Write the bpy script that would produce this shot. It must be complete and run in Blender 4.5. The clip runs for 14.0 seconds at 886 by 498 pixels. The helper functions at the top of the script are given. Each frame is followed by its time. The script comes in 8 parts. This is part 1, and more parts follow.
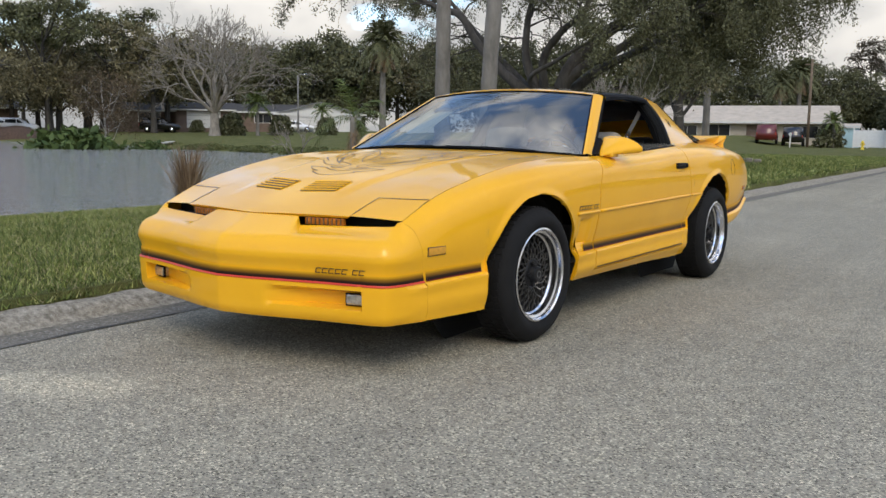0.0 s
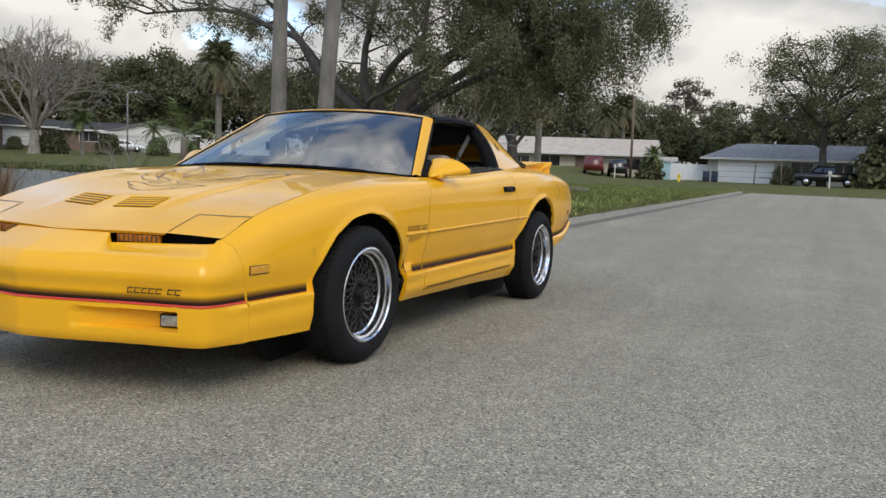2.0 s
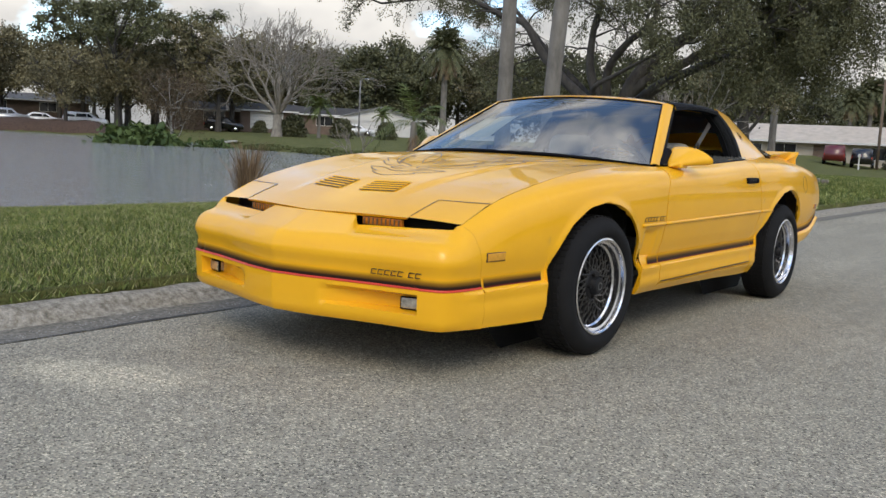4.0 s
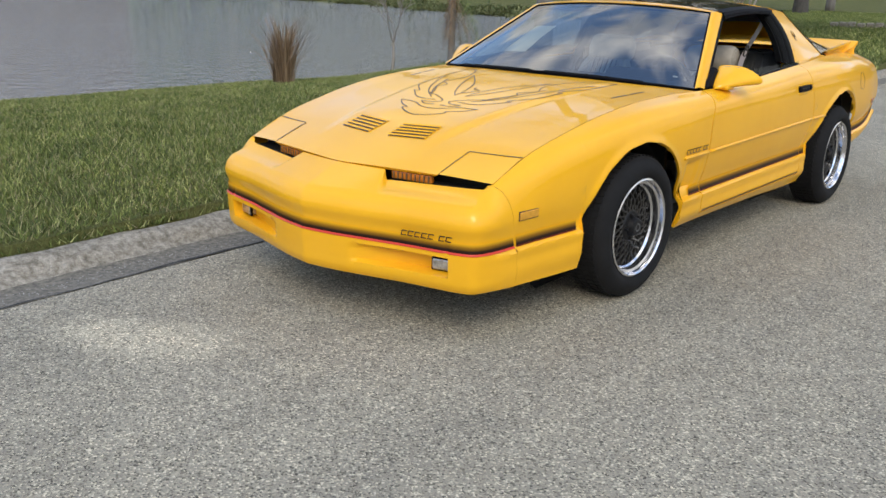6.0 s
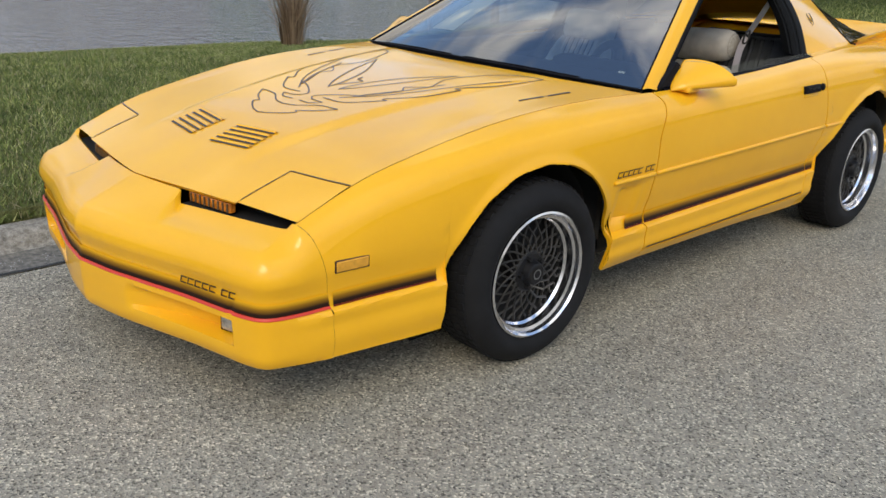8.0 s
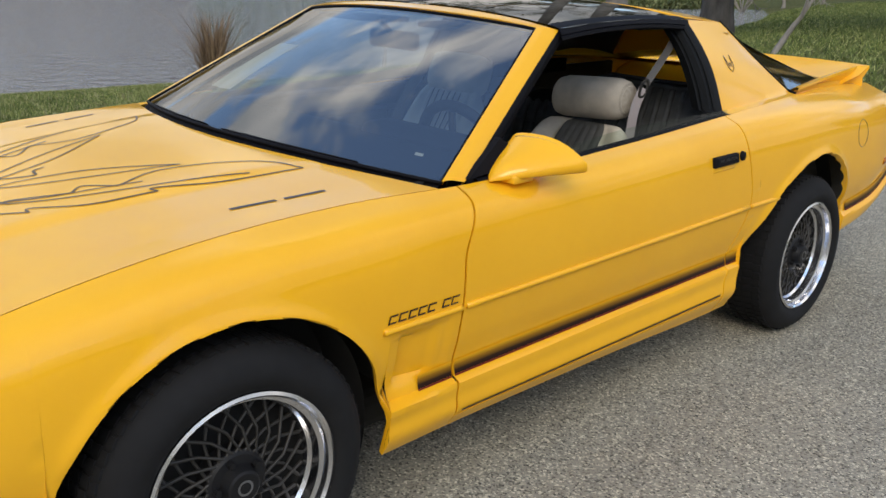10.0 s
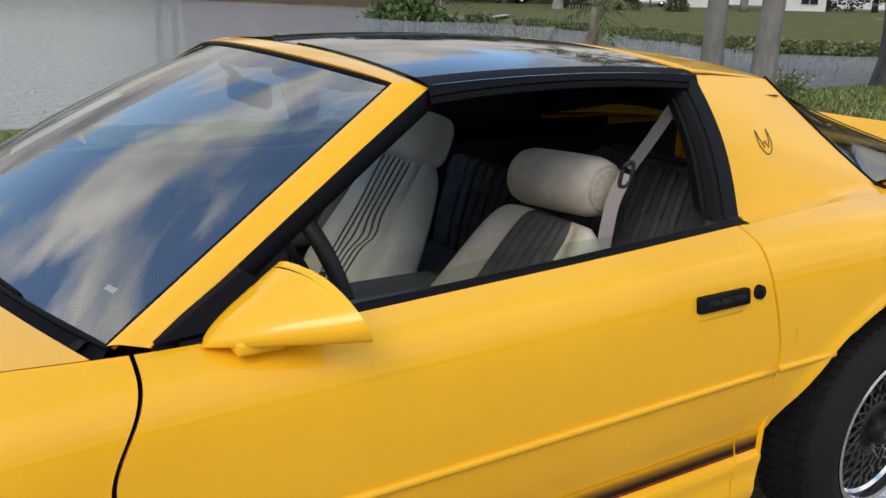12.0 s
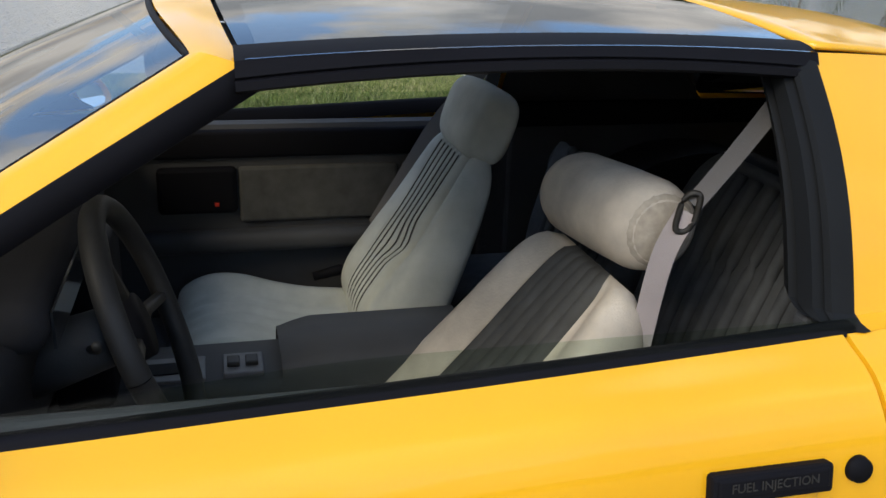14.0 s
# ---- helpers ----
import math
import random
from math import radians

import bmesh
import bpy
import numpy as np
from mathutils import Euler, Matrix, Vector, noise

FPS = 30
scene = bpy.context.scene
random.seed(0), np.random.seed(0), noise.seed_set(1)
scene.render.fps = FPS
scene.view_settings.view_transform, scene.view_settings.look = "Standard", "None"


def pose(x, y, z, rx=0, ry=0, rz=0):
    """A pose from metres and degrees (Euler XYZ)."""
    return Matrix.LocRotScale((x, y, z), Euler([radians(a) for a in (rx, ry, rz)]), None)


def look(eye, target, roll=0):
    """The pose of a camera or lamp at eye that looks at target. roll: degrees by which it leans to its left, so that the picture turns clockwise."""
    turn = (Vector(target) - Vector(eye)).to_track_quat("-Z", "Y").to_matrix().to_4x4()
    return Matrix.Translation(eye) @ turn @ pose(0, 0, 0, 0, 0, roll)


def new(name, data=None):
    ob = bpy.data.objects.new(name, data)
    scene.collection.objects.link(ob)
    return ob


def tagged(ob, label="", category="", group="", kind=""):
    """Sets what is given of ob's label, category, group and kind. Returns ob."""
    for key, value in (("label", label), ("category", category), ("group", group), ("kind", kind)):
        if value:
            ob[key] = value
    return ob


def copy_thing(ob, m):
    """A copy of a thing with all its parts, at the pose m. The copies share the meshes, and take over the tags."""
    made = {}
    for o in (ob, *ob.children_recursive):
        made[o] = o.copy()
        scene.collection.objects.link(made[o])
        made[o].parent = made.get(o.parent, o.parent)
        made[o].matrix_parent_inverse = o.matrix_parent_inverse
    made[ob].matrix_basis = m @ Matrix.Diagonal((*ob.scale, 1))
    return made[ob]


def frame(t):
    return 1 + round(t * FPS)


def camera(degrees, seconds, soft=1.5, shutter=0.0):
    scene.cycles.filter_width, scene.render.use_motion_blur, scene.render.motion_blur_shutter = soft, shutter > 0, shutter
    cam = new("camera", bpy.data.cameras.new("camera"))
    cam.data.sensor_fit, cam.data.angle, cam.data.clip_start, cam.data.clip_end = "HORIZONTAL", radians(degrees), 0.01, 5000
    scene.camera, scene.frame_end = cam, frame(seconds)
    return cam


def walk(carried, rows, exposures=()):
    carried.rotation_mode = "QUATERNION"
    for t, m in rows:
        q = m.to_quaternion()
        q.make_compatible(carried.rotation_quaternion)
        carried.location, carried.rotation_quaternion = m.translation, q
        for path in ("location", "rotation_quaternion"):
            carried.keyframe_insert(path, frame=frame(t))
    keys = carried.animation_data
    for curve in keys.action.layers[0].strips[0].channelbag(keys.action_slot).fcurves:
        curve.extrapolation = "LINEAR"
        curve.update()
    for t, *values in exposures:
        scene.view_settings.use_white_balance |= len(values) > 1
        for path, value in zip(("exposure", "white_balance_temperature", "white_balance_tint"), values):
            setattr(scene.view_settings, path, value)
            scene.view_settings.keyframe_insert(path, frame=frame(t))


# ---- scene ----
cam = camera(53.2, 14.0)
PATH = [
    (0, (2.747, -3.492, 0.943), (1.636, -1.849, 0.682), 0.67),
    (0.5, (2.746, -3.483, 0.927), (1.729, -1.778, 0.686), 2.0),
    (1, (2.754, -3.454, 0.92), (1.877, -1.668, 0.717), 2.04),
    (1.5, (2.774, -3.434, 0.917), (1.976, -1.61, 0.723), 2.0),
    (2, (2.773, -3.427, 0.912), (1.974, -1.604, 0.717), 2.04),
    (2.5, (2.775, -3.46, 0.916), (1.85, -1.697, 0.724), 2.13),
    (3, (2.747, -3.471, 0.908), (1.631, -1.823, 0.708), 1.79),
    (5.3, (2.629, -3.344, 1.01), (1.382, -1.825, 0.637), 2.4),
    (5.5, (2.63, -3.35, 1.117), (1.385, -1.85, 0.665), 2.25),
    (6, (2.607, -3.276, 1.324), (1.372, -1.818, 0.734), 1.18),
    (6.5, (2.619, -3.066, 1.349), (1.345, -1.653, 0.731), 0.86),
    (7, (2.61, -2.741, 1.371), (1.295, -1.379, 0.728), 1.43),
    (7.5, (2.573, -2.401, 1.366), (1.254, -1.056, 0.695), 2.29),
    (8, (2.566, -2.048, 1.353), (1.23, -0.724, 0.673), 2.62),
    (8.5, (2.531, -1.732, 1.355), (1.192, -0.399, 0.7), 2.23),
    (9, (2.428, -1.401, 1.352), (1.103, -0.039, 0.728), 1.99),
    (11.3, (2.142, 0.067, 1.356), (0.615, 1.226, 0.785), 1.24),
    (11.5, (2.113, 0.187, 1.353), (0.552, 1.31, 0.803), 1.5),
    (12, (1.989, 0.468, 1.33), (0.381, 1.521, 0.776), 2.11),
    (12.5, (1.86, 0.711, 1.318), (0.214, 1.694, 0.749), 1.78),
    (13, (1.78, 0.963, 1.317), (0.043, 1.758, 0.723), 1.88),
    (13.5, (1.709, 1.148, 1.31), (-0.088, 1.739, 0.66), 1.78),
    (14, (1.591, 1.313, 1.305), (-0.232, 1.785, 0.631), 1.88),
]
EXPOSURES = [(0, -0.36), (1.0, -0.30), (2.0, -0.44), (3, -0.40), (5.5, -0.30), (6, -0.16), (7, -0.18), (7.5, -0.24), (8.5, -0.30), (9, -0.32), (11.5, -0.27), (12.5, -0.25), (13.5, -0.12), (14, -0.02)]
walk(cam, [(t, look(eye, target, roll)) for t, eye, target, roll in PATH], EXPOSURES)

# ---------------------------------------------------------------- light
world = bpy.data.worlds.new("sky")
scene.world = world
world.use_nodes = True
SUN_ELEV, SUN_ROT = 40.0, 140.0


def build_sky():
    nt = world.node_tree
    nt.nodes.clear()
    out = nt.nodes.new("ShaderNodeOutputWorld")
    bg = nt.nodes.new("ShaderNodeBackground")
    sky = nt.nodes.new("ShaderNodeTexSky")
    sky.sky_type = "NISHITA"
    sky.sun_disc = False
    sky.sun_elevation, sky.sun_rotation = radians(SUN_ELEV), radians(SUN_ROT)
    sky.air_density, sky.dust_density, sky.ozone_density = 1.0, 0.4, 2.0
    tc = nt.nodes.new("ShaderNodeTexCoord")
    sep = nt.nodes.new("ShaderNodeSeparateXYZ")
    nt.links.new(tc.outputs["Generated"], sep.inputs[0])
    # cloud layer: direction projected on a flat deck
    zc = nt.nodes.new("ShaderNodeMath"); zc.operation = "MAXIMUM"; zc.inputs[1].default_value = 0.0
    nt.links.new(sep.outputs["Z"], zc.inputs[0])
    za = nt.nodes.new("ShaderNodeMath"); za.operation = "ADD"; za.inputs[1].default_value = 0.42
    nt.links.new(zc.outputs[0], za.inputs[0])
    dx = nt.nodes.new("ShaderNodeMath"); dx.operation = "DIVIDE"
    dy = nt.nodes.new("ShaderNodeMath"); dy.operation = "DIVIDE"
    nt.links.new(sep.outputs["X"], dx.inputs[0]); nt.links.new(za.outputs[0], dx.inputs[1])
    nt.links.new(sep.outputs["Y"], dy.inputs[0]); nt.links.new(za.outputs[0], dy.inputs[1])
    cmb = nt.nodes.new("ShaderNodeCombineXYZ")
    nt.links.new(dx.outputs[0], cmb.inputs[0]); nt.links.new(dy.outputs[0], cmb.inputs[1])
    n1 = nt.nodes.new("ShaderNodeTexNoise")
    n1.inputs["Scale"].default_value, n1.inputs["Detail"].default_value = 2.3, 8.0
    n1.inputs["Roughness"].default_value, n1.inputs["Distortion"].default_value = 0.52, 0.35
    drift = nt.nodes.new("ShaderNodeVectorMath"); drift.operation = "ADD"; drift.inputs[1].default_value = (-1.6, -8.2, 0.0)
    nt.links.new(cmb.outputs[0], drift.inputs[0])
    nt.links.new(drift.outputs[0], n1.inputs["Vector"])
    n2 = nt.nodes.new("ShaderNodeTexNoise")
    n2.inputs["Scale"].default_value, n2.inputs["Detail"].default_value = 2.6, 7.0
    off = nt.nodes.new("ShaderNodeVectorMath"); off.operation = "ADD"; off.inputs[1].default_value = (7.3, 2.1, 0.4)
    nt.links.new(cmb.outputs[0], off.inputs[0])
    nt.links.new(off.outputs[0], n2.inputs["Vector"])
    cover = nt.nodes.new("ShaderNodeValToRGB")
    cover.color_ramp.elements[0].position, cover.color_ramp.elements[0].color = 0.352, (0, 0, 0, 1)
    cover.color_ramp.elements[1].position, cover.color_ramp.elements[1].color = 0.445, (1, 1, 1, 1)
    # cloud gathers towards the horizon, seen edge on
    fall = nt.nodes.new("ShaderNodeMath"); fall.operation = "MULTIPLY"; fall.inputs[1].default_value = -0.75
    nt.links.new(zc.outputs[0], fall.inputs[0])
    least = nt.nodes.new("ShaderNodeMath"); least.operation = "MAXIMUM"; least.inputs[1].default_value = -0.29
    nt.links.new(fall.outputs[0], least.inputs[0])
    base = nt.nodes.new("ShaderNodeMath"); base.operation = "ADD"; base.inputs[1].default_value = 0.155
    nt.links.new(n1.outputs[0], base.inputs[0])
    thick = nt.nodes.new("ShaderNodeMath"); thick.operation = "ADD"
    nt.links.new(base.outputs[0], thick.inputs[0]); nt.links.new(least.outputs[0], thick.inputs[1])
    nt.links.new(thick.outputs[0], cover.inputs[0])
    tone = nt.nodes.new("ShaderNodeValToRGB")
    tone.color_ramp.elements[0].position, tone.color_ramp.elements[0].color = 0.38, CLOUD_DARK
    tone.color_ramp.elements[1].position, tone.color_ramp.elements[1].color = 0.60, CLOUD_LIGHT
    nt.links.new(n2.outputs[0], tone.inputs[0])
    # cloud is brighter overhead than at the horizon
    lift = nt.nodes.new("ShaderNodeMath"); lift.operation = "MULTIPLY_ADD"; lift.inputs[1].default_value, lift.inputs[2].default_value = 1.9, 0.90
    nt.links.new(zc.outputs[0], lift.inputs[0])
    up = nt.nodes.new("ShaderNodeVectorMath"); up.operation = "SCALE"
    nt.links.new(tone.outputs[0], up.inputs[0]); nt.links.new(lift.outputs[0], up.inputs["Scale"])
    sc = nt.nodes.new("ShaderNodeVectorMath"); sc.operation = "SCALE"; sc.inputs["Scale"].default_value = SKY_GAIN
    nt.links.new(sky.outputs[0], sc.inputs[0])
    mix = nt.nodes.new("ShaderNodeMix"); mix.data_type = "RGBA"
    nt.links.new(cover.outputs[0], mix.inputs[0])
    nt.links.new(sc.outputs[0], mix.inputs[6])
    nt.links.new(up.outputs[0], mix.inputs[7])
    nt.links.new(mix.outputs[2], bg.inputs["Color"])
    bg.inputs["Strength"].default_value = SKY_STRENGTH
    nt.links.new(bg.outputs[0], out.inputs[0])


SKY_STRENGTH, SKY_GAIN = 0.10, 4.1
CLOUD_DARK, CLOUD_LIGHT = (4.8, 5.0, 5.25, 1), (10.8, 10.4, 9.8, 1)
build_sky()
sun = new("sun", bpy.data.lights.new("sun", "SUN"))
sun.data.energy, sun.data.angle, sun.data.color = 1.85, radians(28), (1.0, 0.89, 0.69)
# the sun stands behind the camera, over the road side
sun.matrix_world = look((0, 0, 0), (-math.sin(radians(SUN_ROT)) * math.cos(radians(SUN_ELEV)), -math.cos(radians(SUN_ROT)) * math.cos(radians(SUN_ELEV)), -math.sin(radians(SUN_ELEV))))
sun.location = (10, -20, 30)


# ---------------------------------------------------------------- materials
def material(name):
    m = bpy.data.materials.new(name)
    m.use_nodes = True
    return m, m.node_tree, m.node_tree.nodes["Principled BSDF"]


def ramp(nt, stops):
    r = nt.nodes.new("ShaderNodeValToRGB")
    while len(r.color_ramp.elements) < len(stops):
        r.color_ramp.elements.new(0.5)
    for e, (p, c) in zip(r.color_ramp.elements, stops):
        e.position, e.color = p, (*c, 1)
    return r


def tex(nt, kind, scale, detail=4.0, rough=0.55, coord="Object", stretch=None):
    tc = nt.nodes.new("ShaderNodeTexCoord")
    t = nt.nodes.new("ShaderNodeTex" + kind)
    t.inputs["Scale"].default_value = scale
    if kind == "Noise":
        t.inputs["Detail"].default_value, t.inputs["Roughness"].default_value = detail, rough
    src = tc.outputs[coord]
    if stretch:
        mp = nt.nodes.new("ShaderNodeMapping")
        mp.inputs["Scale"].default_value = stretch
        nt.links.new(src, mp.inputs[0])
        src = mp.outputs[0]
    nt.links.new(src, t.inputs["Vector"])
    return t


def bump(nt, bsdf, height, strength, distance):
    b = nt.nodes.new("ShaderNodeBump")
    b.inputs["Strength"].default_value, b.inputs["Distance"].default_value = strength, distance
    nt.links.new(height, b.inputs["Height"])
    nt.links.new(b.outputs[0], bsdf.inputs["Normal"])
    return b


def mixed(nt, a, b, fac, mode="MIX"):
    """Mix two colours (sockets or tuples)."""
    m = nt.nodes.new("ShaderNodeMix")
    m.data_type, m.blend_type = "RGBA", mode
    for i, v in ((6, a), (7, b)):
        if isinstance(v, tuple):
            m.inputs[i].default_value = (*v, 1)
        else:
            nt.links.new(v, m.inputs[i])
    if isinstance(fac, float):
        m.inputs[0].default_value = fac
    else:
        nt.links.new(fac, m.inputs[0])
    return m.outputs[2]


def plain(name, color, rough=0.5, metal=0.0, vary=0.12, scale=6.0, relief=0.0, relief_scale=200.0, coat=0.0, spec=0.5, coord="Object"):
    """A painted, plastic or cloth surface with soft variation and fine relief."""
    m, nt, p = material(name)
    n = tex(nt, "Noise", scale, 5.0, coord=coord)
    lo = tuple(max(0.0, c * (1 - vary)) for c in color)
    hi = tuple(min(1.0, c * (1 + vary)) for c in color)
    r = ramp(nt, [(0.3, lo), (0.7, hi)])
    nt.links.new(n.outputs[0], r.inputs[0])
    nt.links.new(r.outputs[0], p.inputs["Base Color"])
    p.inputs["Roughness"].default_value, p.inputs["Metallic"].default_value = rough, metal
    p.inputs["Coat Weight"].default_value = coat
    p.inputs["Coat Roughness"].default_value = 0.04
    p.inputs["Specular IOR Level"].default_value = spec
    if relief:
        f = tex(nt, "Noise", relief_scale, 3.0, coord=coord)
        bump(nt, p, f.outputs[0], relief, 0.002)
    return m


def glass(name, color, rough=0.0, ior=1.5):
    """A tinted pane: sees through by mixing a clear tint with a mirror-like coat."""
    m = bpy.data.materials.new(name)
    m.use_nodes = True
    nt = m.node_tree
    nt.nodes.clear()
    out = nt.nodes.new("ShaderNodeOutputMaterial")
    tr = nt.nodes.new("ShaderNodeBsdfTransparent")
    tr.inputs[0].default_value = (*color, 1)
    gl = nt.nodes.new("ShaderNodeBsdfGlossy")
    gl.inputs["Roughness"].default_value = rough
    fr = nt.nodes.new("ShaderNodeFresnel")
    fr.inputs["IOR"].default_value = ior
    mx = nt.nodes.new("ShaderNodeMixShader")
    nt.links.new(fr.outputs[0], mx.inputs[0])
    nt.links.new(tr.outputs[0], mx.inputs[1])
    nt.links.new(gl.outputs[0], mx.inputs[2])
    nt.links.new(mx.outputs[0], out.inputs[0])
    return m


M = {}


def build_car_paint():
    m, nt, p = material("yellow_paint")
    n = tex(nt, "Noise", 2.2, 4.0)
    r = ramp(nt, [(0.3, (0.805, 0.402, 0.011)), (0.7, (0.865, 0.446, 0.015))])
    nt.links.new(n.outputs[0], r.inputs[0])
    nt.links.new(r.outputs[0], p.inputs["Base Color"])
    p.inputs["Roughness"].default_value = 0.42
    p.inputs["Specular IOR Level"].default_value = 0.06
    p.inputs["Coat Weight"].default_value = 0.70
    p.inputs["Coat Roughness"].default_value = 0.035
    f = tex(nt, "Noise", 3.2, 3.0)
    bump(nt, p, f.outputs[0], 0.06, 0.03)
    return m


def build_asphalt():
    m, nt, p = material("asphalt")
    big = tex(nt, "Noise", 0.55, 6.0, 0.6)
    mid = tex(nt, "Noise", 6.0, 9.0, 0.72)
    vor = tex(nt, "Voronoi", 165.0)
    fine = tex(nt, "Noise", 330.0, 3.0, 0.7)
    base = ramp(nt, [(0.25, (0.250, 0.230, 0.182)), (0.55, (0.292, 0.268, 0.212)), (0.8, (0.345, 0.315, 0.250))])
    nt.links.new(big.outputs[0], base.inputs[0])
    m2 = ramp(nt, [(0.3, (0.90, 0.90, 0.90)), (0.7, (1.10, 1.10, 1.09))])
    nt.links.new(mid.outputs[0], m2.inputs[0])
    a = mixed(nt, base.outputs[0], m2.outputs[0], 1.0, "MULTIPLY")
    st = ramp(nt, [(0.0, (0.22, 0.22, 0.22)), (0.12, (0.50, 0.50, 0.50)), (0.26, (0.90, 0.90, 0.90)), (0.74, (1.08, 1.07, 1.05)), (0.86, (1.45, 1.43, 1.38)), (1.0, (2.3, 2.25, 2.15))])
    sepc = nt.nodes.new("ShaderNodeSeparateColor")
    nt.links.new(vor.outputs["Color"], sepc.inputs[0])
    nt.links.new(sepc.outputs[0], st.inputs[0])
    b = mixed(nt, a, st.outputs[0], 0.95, "MULTIPLY")
    fr = ramp(nt, [(0.35, (0.7, 0.7, 0.7)), (0.65, (1.3, 1.3, 1.3))])
    nt.links.new(fine.outputs[0], fr.inputs[0])
    c = mixed(nt, b, fr.outputs[0], 0.45, "MULTIPLY")
    # pale worn patch with ragged edges, and dusty wheel tracks
    tc = nt.nodes.new("ShaderNodeTexCoord")
    mp = nt.nodes.new("ShaderNodeMapping")
    mp.vector_type = "TEXTURE"
    mp.inputs["Location"].default_value, mp.inputs["Rotation"].default_value, mp.inputs["Scale"].default_value = (-0.28, -1.66, 0), (0, 0, radians(25)), (0.55, 0.26, 1)
    nt.links.new(tc.outputs["Object"], mp.inputs[0])
    gr = nt.nodes.new("ShaderNodeTexGradient")
    gr.gradient_type = "SPHERICAL"
    nt.links.new(mp.outputs[0], gr.inputs[0])
    rag = nt.nodes.new("ShaderNodeMath"); rag.operation = "MULTIPLY"
    nt.links.new(gr.outputs[1], rag.inputs[0]); nt.links.new(mid.outputs[0], rag.inputs[1])
    pr = ramp(nt, [(0.08, (0, 0, 0)), (0.36, (0.75, 0.75, 0.75))])
    nt.links.new(rag.outputs[0], pr.inputs[0])
    c = mixed(nt, c, mixed(nt, c, (1.75, 1.72, 1.65), 1.0, "MULTIPLY"), pr.outputs[0])
    trk = tex(nt, "Noise", 1.0, 3.0, 0.6, stretch=(2.2, 0.06, 1))
    tr = ramp(nt, [(0.40, (0.95, 0.95, 0.95)), (0.62, (1.10, 1.095, 1.08))])
    nt.links.new(trk.outputs[0], tr.inputs[0])
    c = mixed(nt, c, tr.outputs[0], 0.8, "MULTIPLY")
    nt.links.new(c, p.inputs["Base Color"])
    p.inputs["Roughness"].default_value = 0.88
    p.inputs["Specular IOR Level"].default_value = 0.3
    bump(nt, p, vor.outputs["Distance"], 0.6, 0.006)
    return m


def build_water():
    m, nt, p = material("water")
    p.inputs["Base Color"].default_value = (0.25, 0.250, 0.235, 1)
    p.inputs["Roughness"].default_value = 0.04
    p.inputs["IOR"].default_value = 1.33
    a = tex(nt, "Noise", 3.4, 3.0, 0.6)
    b = tex(nt, "Noise", 11.0, 3.0, 0.6)
    mx = nt.nodes.new("ShaderNodeMath"); mx.operation = "MULTIPLY_ADD"; mx.inputs[1].default_value = 0.42
    nt.links.new(b.outputs[0], mx.inputs[0]); nt.links.new(a.outputs[0], mx.inputs[2])
    bump(nt, p, mx.outputs[0], 1.0, 0.22)
    return m


def build_grass_soil():
    m, nt, p = material("lawn_soil")
    n = tex(nt, "Noise", 1.3, 6.0)
    f = tex(nt, "Noise", 55.0, 4.0, 0.7)
    r = ramp(nt, [(0.25, (0.080, 0.090, 0.030)), (0.55, (0.118, 0.122, 0.044)), (0.8, (0.175, 0.158, 0.070))])
    nt.links.new(n.outputs[0], r.inputs[0])
    g = ramp(nt, [(0.3, (0.45, 0.45, 0.45)), (0.7, (1.45, 1.45, 1.4))])
    nt.links.new(f.outputs[0], g.inputs[0])
    c = mixed(nt, r.outputs[0], g.outputs[0], 0.9, "MULTIPLY")
    nt.links.new(c, p.inputs["Base Color"])
    p.inputs["Roughness"].default_value = 0.95
    p.inputs["Specular IOR Level"].default_value = 0.1
    bump(nt, p, f.outputs[0], 0.8, 0.03)
    return m


def build_leaf(name, dark, light, patch=0.0, tip=None):
    """Leaves or blades: each its own tone, with broad patches in the stand."""
    m, nt, p = material(name)
    g = nt.nodes.new("ShaderNodeNewGeometry")
    r = ramp(nt, [(0.0, dark), (0.8, light), (1.0, tip or light)])
    nt.links.new(g.outputs["Random Per Island"], r.inputs[0])
    c = r.outputs[0]
    if patch:
        n = tex(nt, "Noise", patch, 5.0, 0.6)
        q = ramp(nt, [(0.32, (0.62, 0.66, 0.62)), (0.68, (1.30, 1.24, 1.25))])
        nt.links.new(n.outputs[0], q.inputs[0])
        c = mixed(nt, c, q.outputs[0], 1.0, "MULTIPLY")
    nt.links.new(c, p.inputs["Base Color"])
    p.inputs["Roughness"].default_value = 0.65
    p.inputs["Specular IOR Level"].default_value = 0.25
    return m


def build_bark(name, dark, light, scale=8.0):
    m, nt, p = material(name)
    n = tex(nt, "Noise", scale, 6.0, 0.65, stretch=(1, 1, 0.35))
    r = ramp(nt, [(0.3, dark), (0.7, light)])
    nt.links.new(n.outputs[0], r.inputs[0])
    nt.links.new(r.outputs[0], p.inputs["Base Color"])
    p.inputs["Roughness"].default_value = 0.9
    bump(nt, p, n.outputs[0], 0.8, 0.02)
    return m


